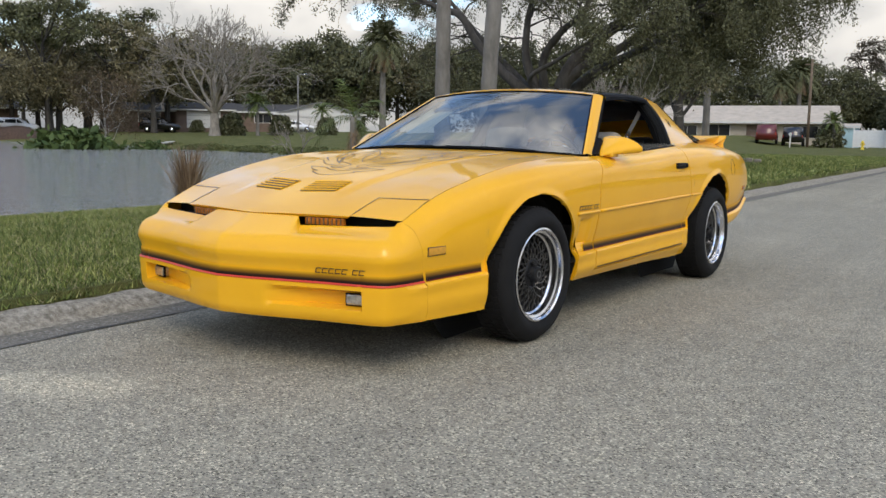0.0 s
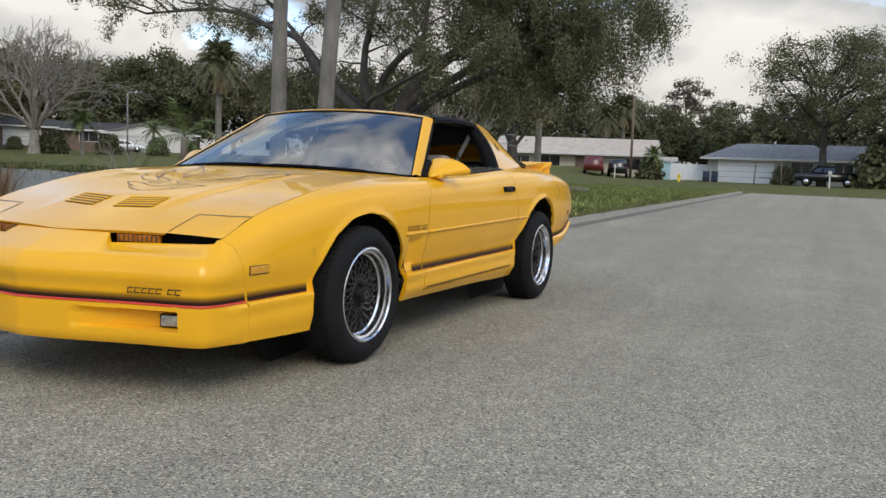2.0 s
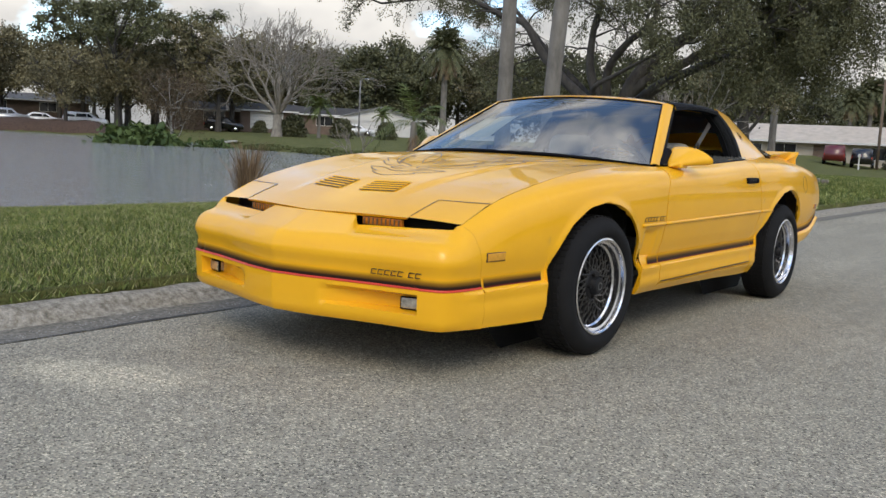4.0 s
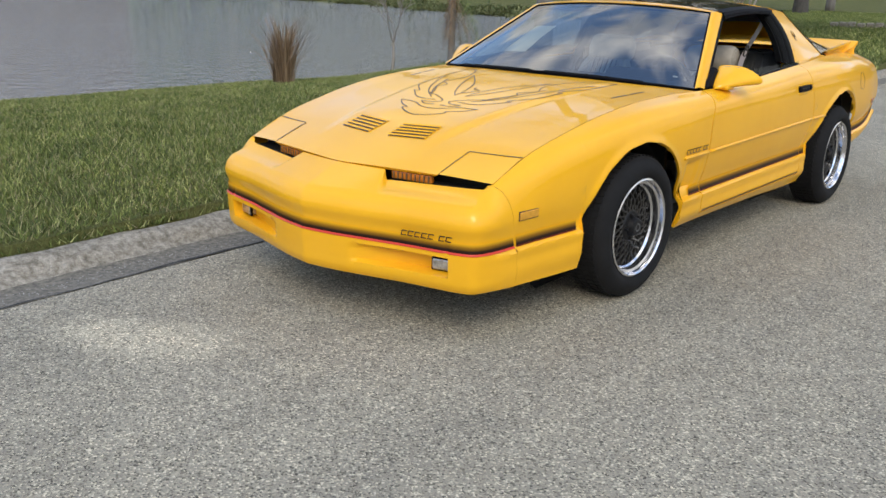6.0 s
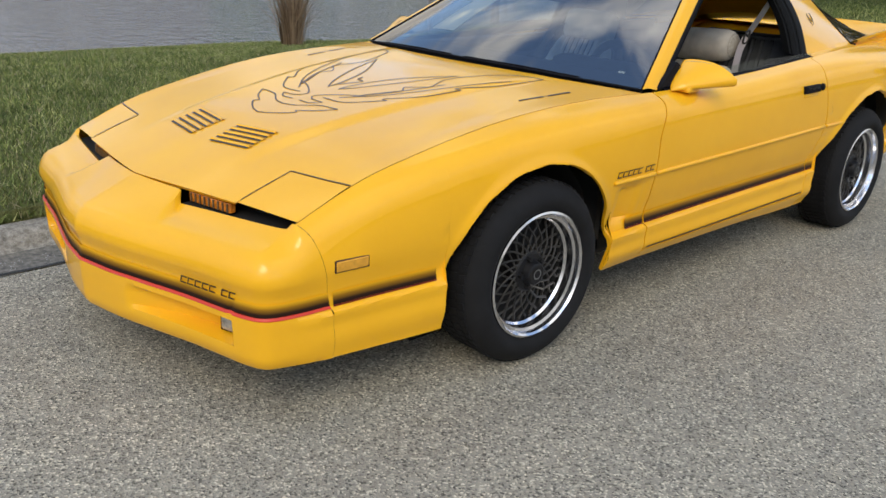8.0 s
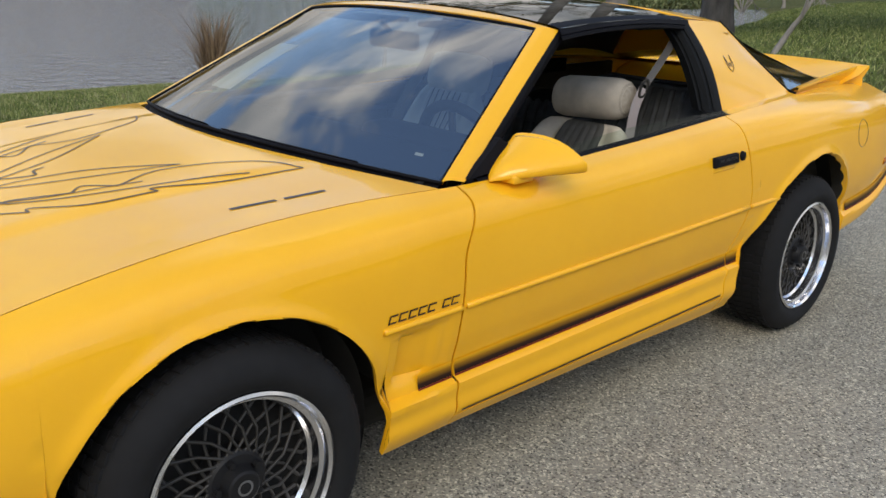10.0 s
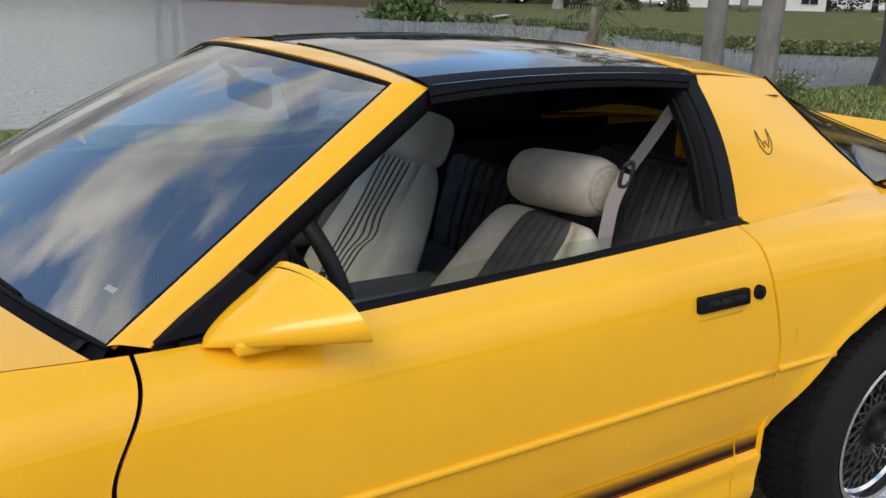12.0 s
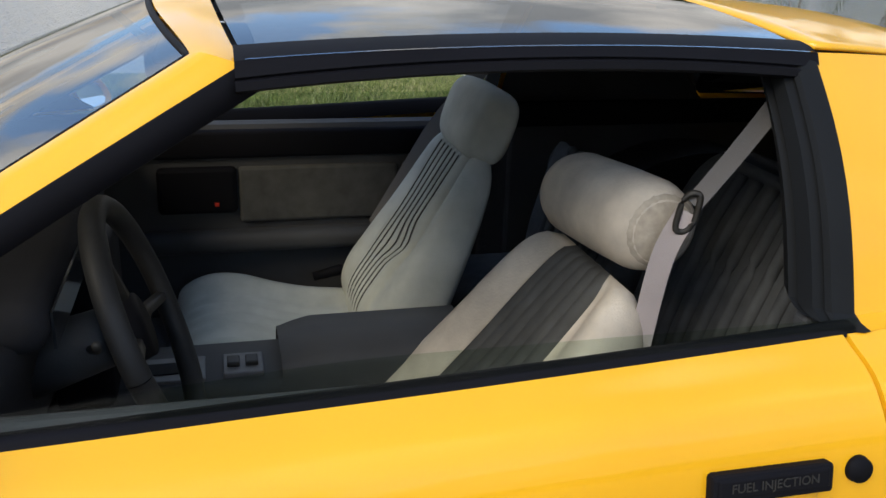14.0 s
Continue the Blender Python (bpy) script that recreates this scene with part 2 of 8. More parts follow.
def build_concrete():
    m, nt, p = material("concrete")
    n = tex(nt, "Noise", 26.0, 8.0, 0.72)
    f = tex(nt, "Noise", 120.0, 3.0)
    r = ramp(nt, [(0.30, (0.085, 0.073, 0.053)), (0.46, (0.215, 0.192, 0.150)), (0.66, (0.40, 0.365, 0.300))])
    nt.links.new(n.outputs[0], r.inputs[0])
    g = ramp(nt, [(0.3, (0.75, 0.75, 0.75)), (0.7, (1.2, 1.2, 1.2))])
    nt.links.new(f.outputs[0], g.inputs[0])
    nt.links.new(mixed(nt, r.outputs[0], g.outputs[0], 0.8, "MULTIPLY"), p.inputs["Base Color"])
    p.inputs["Roughness"].default_value = 0.9
    bump(nt, p, f.outputs[0], 0.5, 0.006)
    return m


M["paint"] = build_car_paint()
M["asphalt"] = build_asphalt()
M["water"] = build_water()
M["soil"] = build_grass_soil()
M["concrete"] = build_concrete()
M["gutter"] = plain("gutter_concrete", (0.145, 0.132, 0.106), 0.9, vary=0.5, scale=45, relief=0.9, relief_scale=90)
M["black_trim"] = plain("black_trim", (0.007, 0.007, 0.009), 0.60, relief=0.05, spec=0.06)
M["dash"] = plain("black_dash_vinyl", (0.020, 0.020, 0.022), 0.95, vary=0.15, relief=0.2, relief_scale=250, spec=0.1)
M["crack"] = plain("dark_crack", (0.03, 0.03, 0.028), 0.95, vary=0.4, scale=40)
M["rubber"] = plain("tyre_rubber", (0.0085, 0.0085, 0.009), 0.85, vary=0.25, scale=12, relief=0.15, relief_scale=90, spec=0.25)
M["dark"] = plain("dark_cavity", (0.006, 0.006, 0.006), 0.9)
M["chrome"] = plain("polished_alloy", (0.72, 0.72, 0.74), 0.16, 1.0, vary=0.05)
M["lace"] = plain("charcoal_wheel_paint", (0.024, 0.022, 0.019), 0.55, 0.1, vary=0.2, scale=20)
M["hub"] = plain("hub_black", (0.008, 0.008, 0.009), 0.5, spec=0.25)
M["amber"] = plain("amber_lens", (0.42, 0.13, 0.012), 0.15, vary=0.5, scale=60)
M["marker"] = plain("faded_amber_lens", (0.62, 0.30, 0.03), 0.25, vary=0.15, scale=60)
M["fog"] = plain("foglamp_lens", (0.50, 0.49, 0.45), 0.10, 0.6, vary=0.45, scale=40, relief=0.6, relief_scale=120)
M["red"] = plain("red_pinstripe", (0.55, 0.035, 0.012), 0.4, vary=0.05)
M["red_dim"] = plain("dark_red_pinstripe", (0.15, 0.012, 0.007), 0.5, vary=0.05, spec=0.2)
M["decal"] = plain("brown_decal", (0.10, 0.062, 0.028), 0.45, vary=0.2, scale=30)
M["letter"] = plain("black_lettering", (0.03, 0.014, 0.006), 0.4)
M["roof_glass"] = glass("dark_roof_glass", (0.17, 0.19, 0.20), ior=1.9)
M["windshield"] = glass("windshield_glass", (0.50, 0.60, 0.64), ior=3.2)
M["side_glass"] = glass("side_glass", (0.70, 0.78, 0.72), ior=1.28)
M["hatch_glass"] = glass("hatch_glass", (0.30, 0.34, 0.36), ior=2.3)
M["seat_light"] = plain("grey_velour", (0.46, 0.475, 0.425), 0.95, vary=0.14, scale=10, relief=0.3, relief_scale=300, spec=0.2)
M["seat_tan"] = plain("sheepskin_tan", (0.55, 0.49, 0.40), 0.95, vary=0.18, scale=14, relief=0.5, relief_scale=260, spec=0.2)
M["seat_dark"] = plain("dark_velour", (0.070, 0.070, 0.066), 0.95, vary=0.2, scale=20, relief=0.25, relief_scale=300, spec=0.2)
M["seat_rear"] = plain("grey_rear_velour", (0.072, 0.076, 0.080), 0.95, vary=0.2, scale=20, relief=0.25, relief_scale=300, spec=0.2)
M["post_trim"] = plain("dark_grey_trim", (0.010, 0.011, 0.012), 0.7, relief=0.1, spec=0.12)
M["wheel_leather"] = plain("black_wheel_leather", (0.016, 0.016, 0.016), 0.6, vary=0.2, scale=30, relief=0.15, relief_scale=250, spec=0.35)
M["vinyl"] = plain("charcoal_vinyl", (0.044, 0.045, 0.047), 0.7, vary=0.15, relief=0.2, relief_scale=250)
M["carpet"] = plain("charcoal_carpet", (0.100, 0.100, 0.104), 0.95, relief=0.4, relief_scale=300)
M["switch_grey"] = plain("grey_switch_plastic", (0.10, 0.10, 0.10), 0.45, vary=0.2, scale=40)
M["webbing_light"] = plain("pale_belt_webbing", (0.34, 0.30, 0.295), 0.8, relief=0.3, relief_scale=400)
M["seat_worn"] = plain("worn_cloth", (0.40, 0.35, 0.28), 0.95, vary=0.16, scale=70)
# near black: seat seams, with the shade deep in the grooves as colour
M["seam"] = plain("seam_groove_shade", (0.060, 0.060, 0.055), 0.95, spec=0.1)
M["webbing"] = plain("belt_webbing", (0.12, 0.114, 0.112), 0.8, relief=0.3, relief_scale=400)
M["paper"] = plain("white_paper", (0.80, 0.84, 0.84), 0.6, vary=0.04)
M["palm_bark"] = build_bark("palm_bark", (0.105, 0.097, 0.086), (0.235, 0.218, 0.195), 5.0)
M["oak_bark"] = build_bark("oak_bark", (0.028, 0.025, 0.022), (0.085, 0.077, 0.067), 6.0)
M["twig"] = build_bark("bare_twig", (0.15, 0.135, 0.115), (0.32, 0.29, 0.25), 6.0)
M["leaf_oak"] = build_leaf("oak_leaves", (0.075, 0.068, 0.036), (0.205, 0.182, 0.100))
M["leaf_live"] = build_leaf("live_oak_leaves", (0.046, 0.049, 0.024), (0.138, 0.140, 0.072))
M["leaf_mid"] = build_leaf("shrub_leaves", (0.03, 0.055, 0.015), (0.09, 0.13, 0.04))
M["leaf_dark"] = build_leaf("dark_leaves", (0.050, 0.056, 0.029), (0.140, 0.142, 0.072))
M["leaf_rust"] = build_leaf("rusty_leaves", (0.060, 0.046, 0.028), (0.13, 0.095, 0.055))
M["palm_leaf"] = build_leaf("palm_leaves", (0.05, 0.075, 0.022), (0.13, 0.16, 0.05))
M["dry_reed"] = build_leaf("dry_reeds", (0.095, 0.060, 0.036), (0.25, 0.175, 0.105))
M["blade"] = build_leaf("grass_blades", (0.030, 0.052, 0.010), (0.205, 0.255, 0.066), 2.3, (0.50, 0.50, 0.21))
M["straw"] = build_leaf("dry_grass_blades", (0.22, 0.19, 0.09), (0.38, 0.34, 0.19))
M["leaf_mid2"] = build_leaf("grey_green_leaves", (0.050, 0.058, 0.028), (0.145, 0.150, 0.072))
M["leaf_rust2"] = build_leaf("brownish_needles", (0.035, 0.030, 0.020), (0.085, 0.070, 0.045))
M["bleached_bark"] = build_bark("pale_bark", (0.25, 0.24, 0.22), (0.45, 0.43, 0.40), 6.0)
M["sedge"] = build_leaf("sedge_blades", (0.055, 0.080, 0.024), (0.17, 0.18, 0.075))
M["pebble"] = plain("pale_gravel", (0.30, 0.29, 0.265), 0.9, vary=0.5, scale=25)
M["bloom"] = build_leaf("orange_blooms", (0.60, 0.22, 0.01), (0.75, 0.50, 0.02))
M["shed"] = plain("pale_blue_paint", (0.42, 0.60, 0.64), 0.8, vary=0.06, scale=2)
M["car_silver"] = plain("silver_paint", (0.42, 0.43, 0.45), 0.3, 0.4, coat=0.6, vary=0.05)
M["bin"] = plain("dark_blue_plastic", (0.02, 0.03, 0.06), 0.5)
M["bleached"] = plain("bleached_wood", (0.42, 0.42, 0.39), 0.85, vary=0.15, scale=5)
M["stucco"] = plain("cream_stucco", (0.46, 0.41, 0.34), 0.9, vary=0.08, scale=2, relief=0.3)
M["white_wall"] = plain("white_wall_paint", (0.62, 0.61, 0.58), 0.8, vary=0.06, scale=2)
M["grey_wall"] = plain("pale_green_wall", (0.38, 0.40, 0.37), 0.85, vary=0.07, scale=2)
M["brown_wall"] = plain("brown_wall", (0.16, 0.115, 0.09), 0.9, vary=0.15, scale=2)
M["roof_white"] = plain("pale_roof_tiles", (0.47, 0.405, 0.33), 0.85, vary=0.14, scale=1.5)
M["roof_grey"] = plain("grey_shingles", (0.20, 0.20, 0.20), 0.9, vary=0.25, scale=3)
M["roof_dark"] = plain("dark_shingles", (0.055, 0.052, 0.05), 0.9, vary=0.25, scale=3)
M["window_dark"] = plain("dark_window_pane", (0.015, 0.017, 0.02), 0.08)
M["car_red"] = plain("dark_red_paint", (0.11, 0.012, 0.012), 0.3, coat=0.6, vary=0.05)
M["car_black"] = plain("black_paint", (0.012, 0.012, 0.014), 0.25, coat=0.8)
M["car_white"] = plain("white_paint", (0.78, 0.78, 0.78), 0.3, coat=0.8, vary=0.03)
M["hydrant"] = plain("yellow_hydrant_paint", (0.70, 0.52, 0.03), 0.5)
M["fence"] = plain("white_fence_vinyl", (0.80, 0.81, 0.80), 0.6, vary=0.05)
M["wood"] = plain("weathered_pole_wood", (0.16, 0.12, 0.085), 0.9, vary=0.3, scale=4)
M["mulch"] = plain("brown_mulch", (0.070, 0.042, 0.028), 0.95, vary=0.4, scale=5, relief=0.6, relief_scale=40)


# ---------------------------------------------------------------- mesh helpers
def link_mesh(name, bm, mat, smooth=True):
    me = bpy.data.meshes.new(name)
    bmesh.ops.recalc_face_normals(bm, faces=bm.faces)
    bm.to_mesh(me)
    bm.free()
    mats = mat if isinstance(mat, (list, tuple)) else [mat]
    for x in mats:
        me.materials.append(x)
    if smooth:
        for f in me.polygons:
            f.use_smooth = True
    return new(name, me)


def part(name, bm, mat, parent, label="", smooth=True):
    ob = link_mesh(name, bm, mat, smooth)
    ob.parent = parent
    return tagged(ob, label)


def sharp(ob, degrees=35):
    me = ob.data
    me.set_sharp_from_angle(angle=radians(degrees))
    return ob


def box_bm(cx, cy, cz, sx, sy, sz, bevel=0.0, bm=None, rot=None):
    bm = bm or bmesh.new()
    r = bmesh.ops.create_cube(bm, size=1.0)
    m = Matrix.Translation((cx, cy, cz)) @ (rot or Matrix.Identity(4)) @ Matrix.Diagonal((sx, sy, sz, 1))
    bmesh.ops.transform(bm, matrix=m, verts=r["verts"])
    if bevel:
        es = list({e for v in r["verts"] for e in v.link_edges})
        bmesh.ops.bevel(bm, geom=es, offset=bevel, segments=2, affect="EDGES", profile=0.5)
    return bm


def cyl_bm(p, q, r1, r2=None, n=12, bm=None, caps=True):
    bm = bm or bmesh.new()
    p, q = Vector(p), Vector(q)
    d = q - p
    m = Matrix.Translation((p + q) / 2) @ d.to_track_quat("Z", "Y").to_matrix().to_4x4()
    bmesh.ops.create_cone(bm, cap_ends=caps, segments=n, radius1=r1, radius2=r1 if r2 is None else r2, depth=d.length, matrix=m)
    return bm


def grid_bm(P, bm=None, skip=None, close_u=False):
    """Quads over an array of rows x columns x 3."""
    bm = bm or bmesh.new()
    P = np.asarray(P, dtype=float)
    nu, nv = P.shape[:2]
    vs = [[bm.verts.new(P[i, j]) for j in range(nv)] for i in range(nu)]
    for i in range(nu - (0 if close_u else 1)):
        for j in range(nv - 1):
            if skip and skip(i, j):
                continue
            a, b = vs[i], vs[(i + 1) % nu]
            bm.faces.new((a[j], a[j + 1], b[j + 1], b[j]))
    return bm


def catmull(pts, n):
    """n points along a smooth curve through pts."""
    pts = np.asarray(pts, dtype=float)
    k = len(pts)
    p = np.vstack([2 * pts[0] - pts[1], pts, 2 * pts[-1] - pts[-2]])
    out = []
    for t in np.linspace(0, k - 1, n):
        i = min(int(t), k - 2)
        f = t - i
        a, b, c, d = p[i], p[i + 1], p[i + 2], p[i + 3]
        out.append(0.5 * (2 * b + (c - a) * f + (2 * a - 5 * b + 4 * c - d) * f * f + (3 * b - a - 3 * c + d) * f ** 3))
    return np.array(out)


def smooth_at(xs, ys, x):
    """Monotone-ish smooth interpolation of ys over xs."""
    xs, ys = np.asarray(xs, float), np.asarray(ys, float)
    x = np.clip(x, xs[0], xs[-1])
    i = int(np.clip(np.searchsorted(xs, x) - 1, 0, len(xs) - 2))
    h = xs[i + 1] - xs[i]
    m = np.gradient(ys, xs, axis=0)
    t = (x - xs[i]) / h
    return ((2 * t ** 3 - 3 * t * t + 1) * ys[i] + (t ** 3 - 2 * t * t + t) * h * m[i] + (-2 * t ** 3 + 3 * t * t) * ys[i + 1] + (t ** 3 - t * t) * h * m[i + 1])


def tube_bm(pts, radii, n=8, bm=None, caps=True):
    """A round tube along points."""
    bm = bm or bmesh.new()
    pts = [Vector(p) for p in pts]
    if isinstance(radii, (int, float)):
        radii = [radii] * len(pts)
    radii = [float(r) for r in radii]
    rings = []
    up = Vector((0.03, 0.05, 1)).normalized()
    for i, p in enumerate(pts):
        d = (pts[min(i + 1, len(pts) - 1)] - pts[max(i - 1, 0)]).normalized()
        ref = up if abs(d.dot(up)) < 0.95 else Vector((1, 0.1, 0))
        u = d.cross(ref).normalized()
        w = d.cross(u)
        rings.append([bm.verts.new(p + radii[i] * (math.cos(2 * math.pi * k / n) * u + math.sin(2 * math.pi * k / n) * w)) for k in range(n)])
    for a, b in zip(rings, rings[1:]):
        for k in range(n):
            bm.faces.new((a[k], a[(k + 1) % n], b[(k + 1) % n], b[k]))
    if caps:
        bm.faces.new(rings[0][::-1])
        bm.faces.new(rings[-1])
    return bm


def mirrored(bm):
    """A copy of a mesh on the other side of the car's middle plane."""
    c = bm.copy()
    for v in c.verts:
        v.co.x = -v.co.x
    bmesh.ops.reverse_faces(c, faces=c.faces)
    return c


def rim_flange(bm, depth, toward):
    """Turn the open edges of a panel inwards, for the thickness seen at its gaps."""
    edges = [e for e in bm.edges if e.is_boundary]
    r = bmesh.ops.extrude_edge_only(bm, edges=edges)
    vs = [v for v in r["geom"] if isinstance(v, bmesh.types.BMVert)]
    for v in vs:
        d = Vector(toward) - v.co
        d.y *= 0.25
        v.co += d.normalized() * depth
    return bm


# ---------------------------------------------------------------- ground, road, pond
WATER = -0.38
SHORE = [(-9.6, -60), (-9.6, -12), (-9.3, -4), (-8.9, 1.4), (-8.7, 4.2), (-8.2, 6.2), (-8.6, 8.5), (-9.2, 13), (-9.4, 17), (-10.3, 21.5), (-12.0, 27), (-14.5, 33), (-16.5, 36.5),
         (-18.2, 34.0), (-19.7, 29.5), (-25, 30.5), (-32, 33.7), (-46, 36.2), (-54, 39.8), (-60.4, 42.3), (-71, 44), (-79.6, 44.5), (-88.4, 43), (-94, 39), (-104, 32), (-118, 18), (-125, -10), (-125, -60)]
SH = np.array(SHORE, float)


def shore_distance(P):
    """Signed distance of points to the pond's edge: below zero in the water."""
    P = np.asarray(P, float)
    best = np.full(len(P), 1e9)
    inside = np.zeros(len(P), bool)
    for i in range(len(SH)):
        a, b = SH[i], SH[(i + 1) % len(SH)]
        ab = b - a
        t = np.clip(((P - a) @ ab) / (ab @ ab), 0, 1)
        q = a + t[:, None] * ab
        best = np.minimum(best, np.hypot(*(P - q).T))
        hit = (a[1] > P[:, 1]) != (b[1] > P[:, 1])
        with np.errstate(divide="ignore", invalid="ignore"):
            xi = a[0] + (P[:, 1] - a[1]) / (b[1] - a[1] if b[1] != a[1] else 1e-9) * ab[0]
        inside ^= hit & (P[:, 0] < xi)
    return np.where(inside, -best, best)


def ground_height(P):
    P = np.asarray(P, float)
    d = shore_distance(P)
    x, y = P[:, 0], P[:, 1]
    near = WATER + 0.03 + 0.47 * (1 - np.exp(-np.maximum(d, 0) / 2.2))
    near = np.where(x > -1.395, -0.06, near)
    far = WATER + 0.03 + 0.55 * (1 - np.exp(-np.maximum(d, 0) / 1.6)) + 0.018 * np.clip(d, 0, 45)
    w = np.clip((-x - 14) / 8, 0, 1)
    h = near * (1 - w) + far * w
    # the lawns at the end of the street lie level with the road
    e = np.clip((y - 30) / 15, 0, 1) * (1 - w)
    h = h * (1 - e) - 0.03 * e
    return np.where(d < 0, WATER + 0.02 - np.minimum(1.2, -d * 0.35), h)


def axis(a, b, fine_a, fine_b, fine, coarse):
    v = [fine_a]
    while v[-1] < fine_b:
        v.append(v[-1] + fine)
    st = coarse
    while v[-1] < b:
        v.append(v[-1] + st)
        st *= 1.22
    lo = [fine_a]
    st = coarse
    while lo[-1] > a:
        lo.append(lo[-1] - st)
        st *= 1.22
    return np.array(lo[::-1][:-1] + v)


gx = np.concatenate([axis(-2600, -1.40, -20.20, -1.40, 0.5, 0.9)[:-1], [-1.41, -1.40, -1.385], axis(-1.2, 2600, -1.2, 6, 3.0, 3.0)])
gx = np.unique(np.round(gx, 4))
gx = gx[(gx <= -1.384) | (gx > -1.15)]
gy = axis(-2600, 2600, -12, 60, 0.8, 1.2)
XX, YY = np.meshgrid(gx, gy, indexing="ij")
PP = np.stack([XX.ravel(), YY.ravel()], 1)
ZZ = ground_height(PP).reshape(XX.shape)
tagged(link_mesh("ground", grid_bm(np.stack([XX, YY, ZZ], 2)), M["soil"]), "mown lawn sloping down to the pond", "ground", kind="structure")

wx, wy = np.linspace(-127, -7.6, 8), np.linspace(-60, 46.5, 8)
tagged(link_mesh("water", grid_bm([[(x, y, WATER) for y in wy] for x in wx]), M["water"], False), "rippled grey pond reflecting the sky", "water", kind="structure")

def road_z(y):
    """The street falls slightly along the car."""
    return -0.010 - 0.0092 * max(0.0, min(3.0, y))


# the street and, at its end, the cross street
KERB_END = 41.0
rows = []
for y in np.concatenate([np.arange(-40, 0, 4.0), np.arange(0, 3.1, 0.5), np.arange(6, KERB_END, 4.0), [KERB_END]]):
    rows.append([(x, y, road_z(y)) for x in np.linspace(-0.93, 9.0, 10)])
tagged(link_mesh("road", grid_bm(rows), M["asphalt"], False), "coarse weathered grey asphalt street", "road", kind="structure")
rows = []
for i, y in enumerate(np.linspace(KERB_END, 64.0, 8)):
    f = i / 7
    left = -0.93 - 24 * f ** 1.6
    rows.append([(left + (30 - left) * k / 10, y, road_z(y)) for k in range(11)])
tagged(link_mesh("road_end", grid_bm(rows), M["asphalt"], False), "cross street at the end of the asphalt road", "road", kind="structure")


def kerb_profile():
    return [(-0.93, 0.002), (-1.00, -0.006), (-1.08, -0.008), (-1.17, 0.000), (-1.20, 0.020), (-1.23, 0.045), (-1.28, 0.070), (-1.33, 0.078), (-1.37, 0.074), (-1.41, 0.055), (-1.42, -0.1)]


def rough(x, y, k):
    """Broken, uneven wear along the kerb."""
    return 0.006 * math.sin(y * 2.1) + 0.005 * math.sin(y * 9.3 + k * 1.7) + 0.004 * math.sin(y * 23.0 + k * 4.1)


rows = []
for y in np.concatenate([np.arange(-40, -5, 0.5), np.arange(-5, 8, 0.05), np.arange(8, KERB_END + 0.1, 0.5)]):
    rows.append([(x + rough(x, y, k) * (0.3 if k < 2 else 1.0), y, z + road_z(y) + (rough(x, y, k + 3) * 0.8 if k > 3 else 0.0)) for k, (x, z) in enumerate(kerb_profile())])
kerb = sharp(tagged(link_mesh("kerb", grid_bm(rows), [M["concrete"], M["gutter"]]), "worn crumbling concrete kerb with a dark gutter", "kerb", kind="structure"), 50)
for f in kerb.data.polygons:
    if f.center.x > -1.17:
        f.material_index = 1

# open joint between the asphalt and the gutter
rows = []
for y in np.arange(-6, 9, 0.04):
    c = -0.935 + 0.010 * math.sin(y * 1.9) + 0.006 * math.sin(y * 7.7) + 0.004 * math.sin(y * 19)
    w = 0.006 + 0.003 * math.sin(y * 5.1) + 0.002 * math.sin(y * 31)
    rows.append([(c - w, y, road_z(y) + 0.0045), (c + w, y, road_z(y) + 0.0045)])
tagged(link_mesh("road_joint", grid_bm(rows), M["crack"]), "dark open joint beside the gutter", "joint", kind="structure")


# ---------------------------------------------------------------- the car
# Middle plane x = 0, nose towards -y, wheels on z = 0.
car = tagged(new("sports_car"), "bright yellow sports coupe with black removable roof panels at the kerb", "car")
FW, RW = (0.074, 0.303), (2.586, 0.280)
# wheel openings: centre y and z, reach forwards, reach backwards, height
ARCHES = [(0.080, 0.300, 0.372, 0.372, 0.372), (2.590, 0.300, 0.455, 0.350, 0.388)]
STY = [-0.76, -0.70, -0.573, -0.30, 0.07, 0.43, 0.76, 1.40, 2.06, 2.58, 2.90, 3.30, 3.60]
STZ = [[0.205, 0.28, 0.363, 0.40, 0.48, 0.56, 0.60, 0.620],
       [0.200, 0.28, 0.363, 0.40, 0.50, 0.60, 0.648, 0.672],
       [0.192, 0.28, 0.363, 0.40, 0.54, 0.66, 0.715, 0.742],
       [0.200, 0.28, 0.363, 0.40, 0.57, 0.71, 0.775, 0.803],
       [0.222, 0.29, 0.363, 0.40, 0.57, 0.72, 0.795, 0.826],
       [0.215, 0.28, 0.363, 0.40, 0.57, 0.73, 0.799, 0.830],
       [0.205, 0.27, 0.363, 0.40, 0.57, 0.74, 0.815, 0.846],
       [0.190, 0.26, 0.363, 0.40, 0.57, 0.75, 0.838, 0.875],
       [0.220, 0.28, 0.370, 0.41, 0.57, 0.75, 0.845, 0.888],
       [0.290, 0.32, 0.385, 0.42, 0.57, 0.74, 0.840, 0.888],
       [0.340, 0.37, 0.415, 0.45, 0.57, 0.72, 0.815, 0.872],
       [0.420, 0.44, 0.475, 0.50, 0.58, 0.70, 0.790, 0.850]]
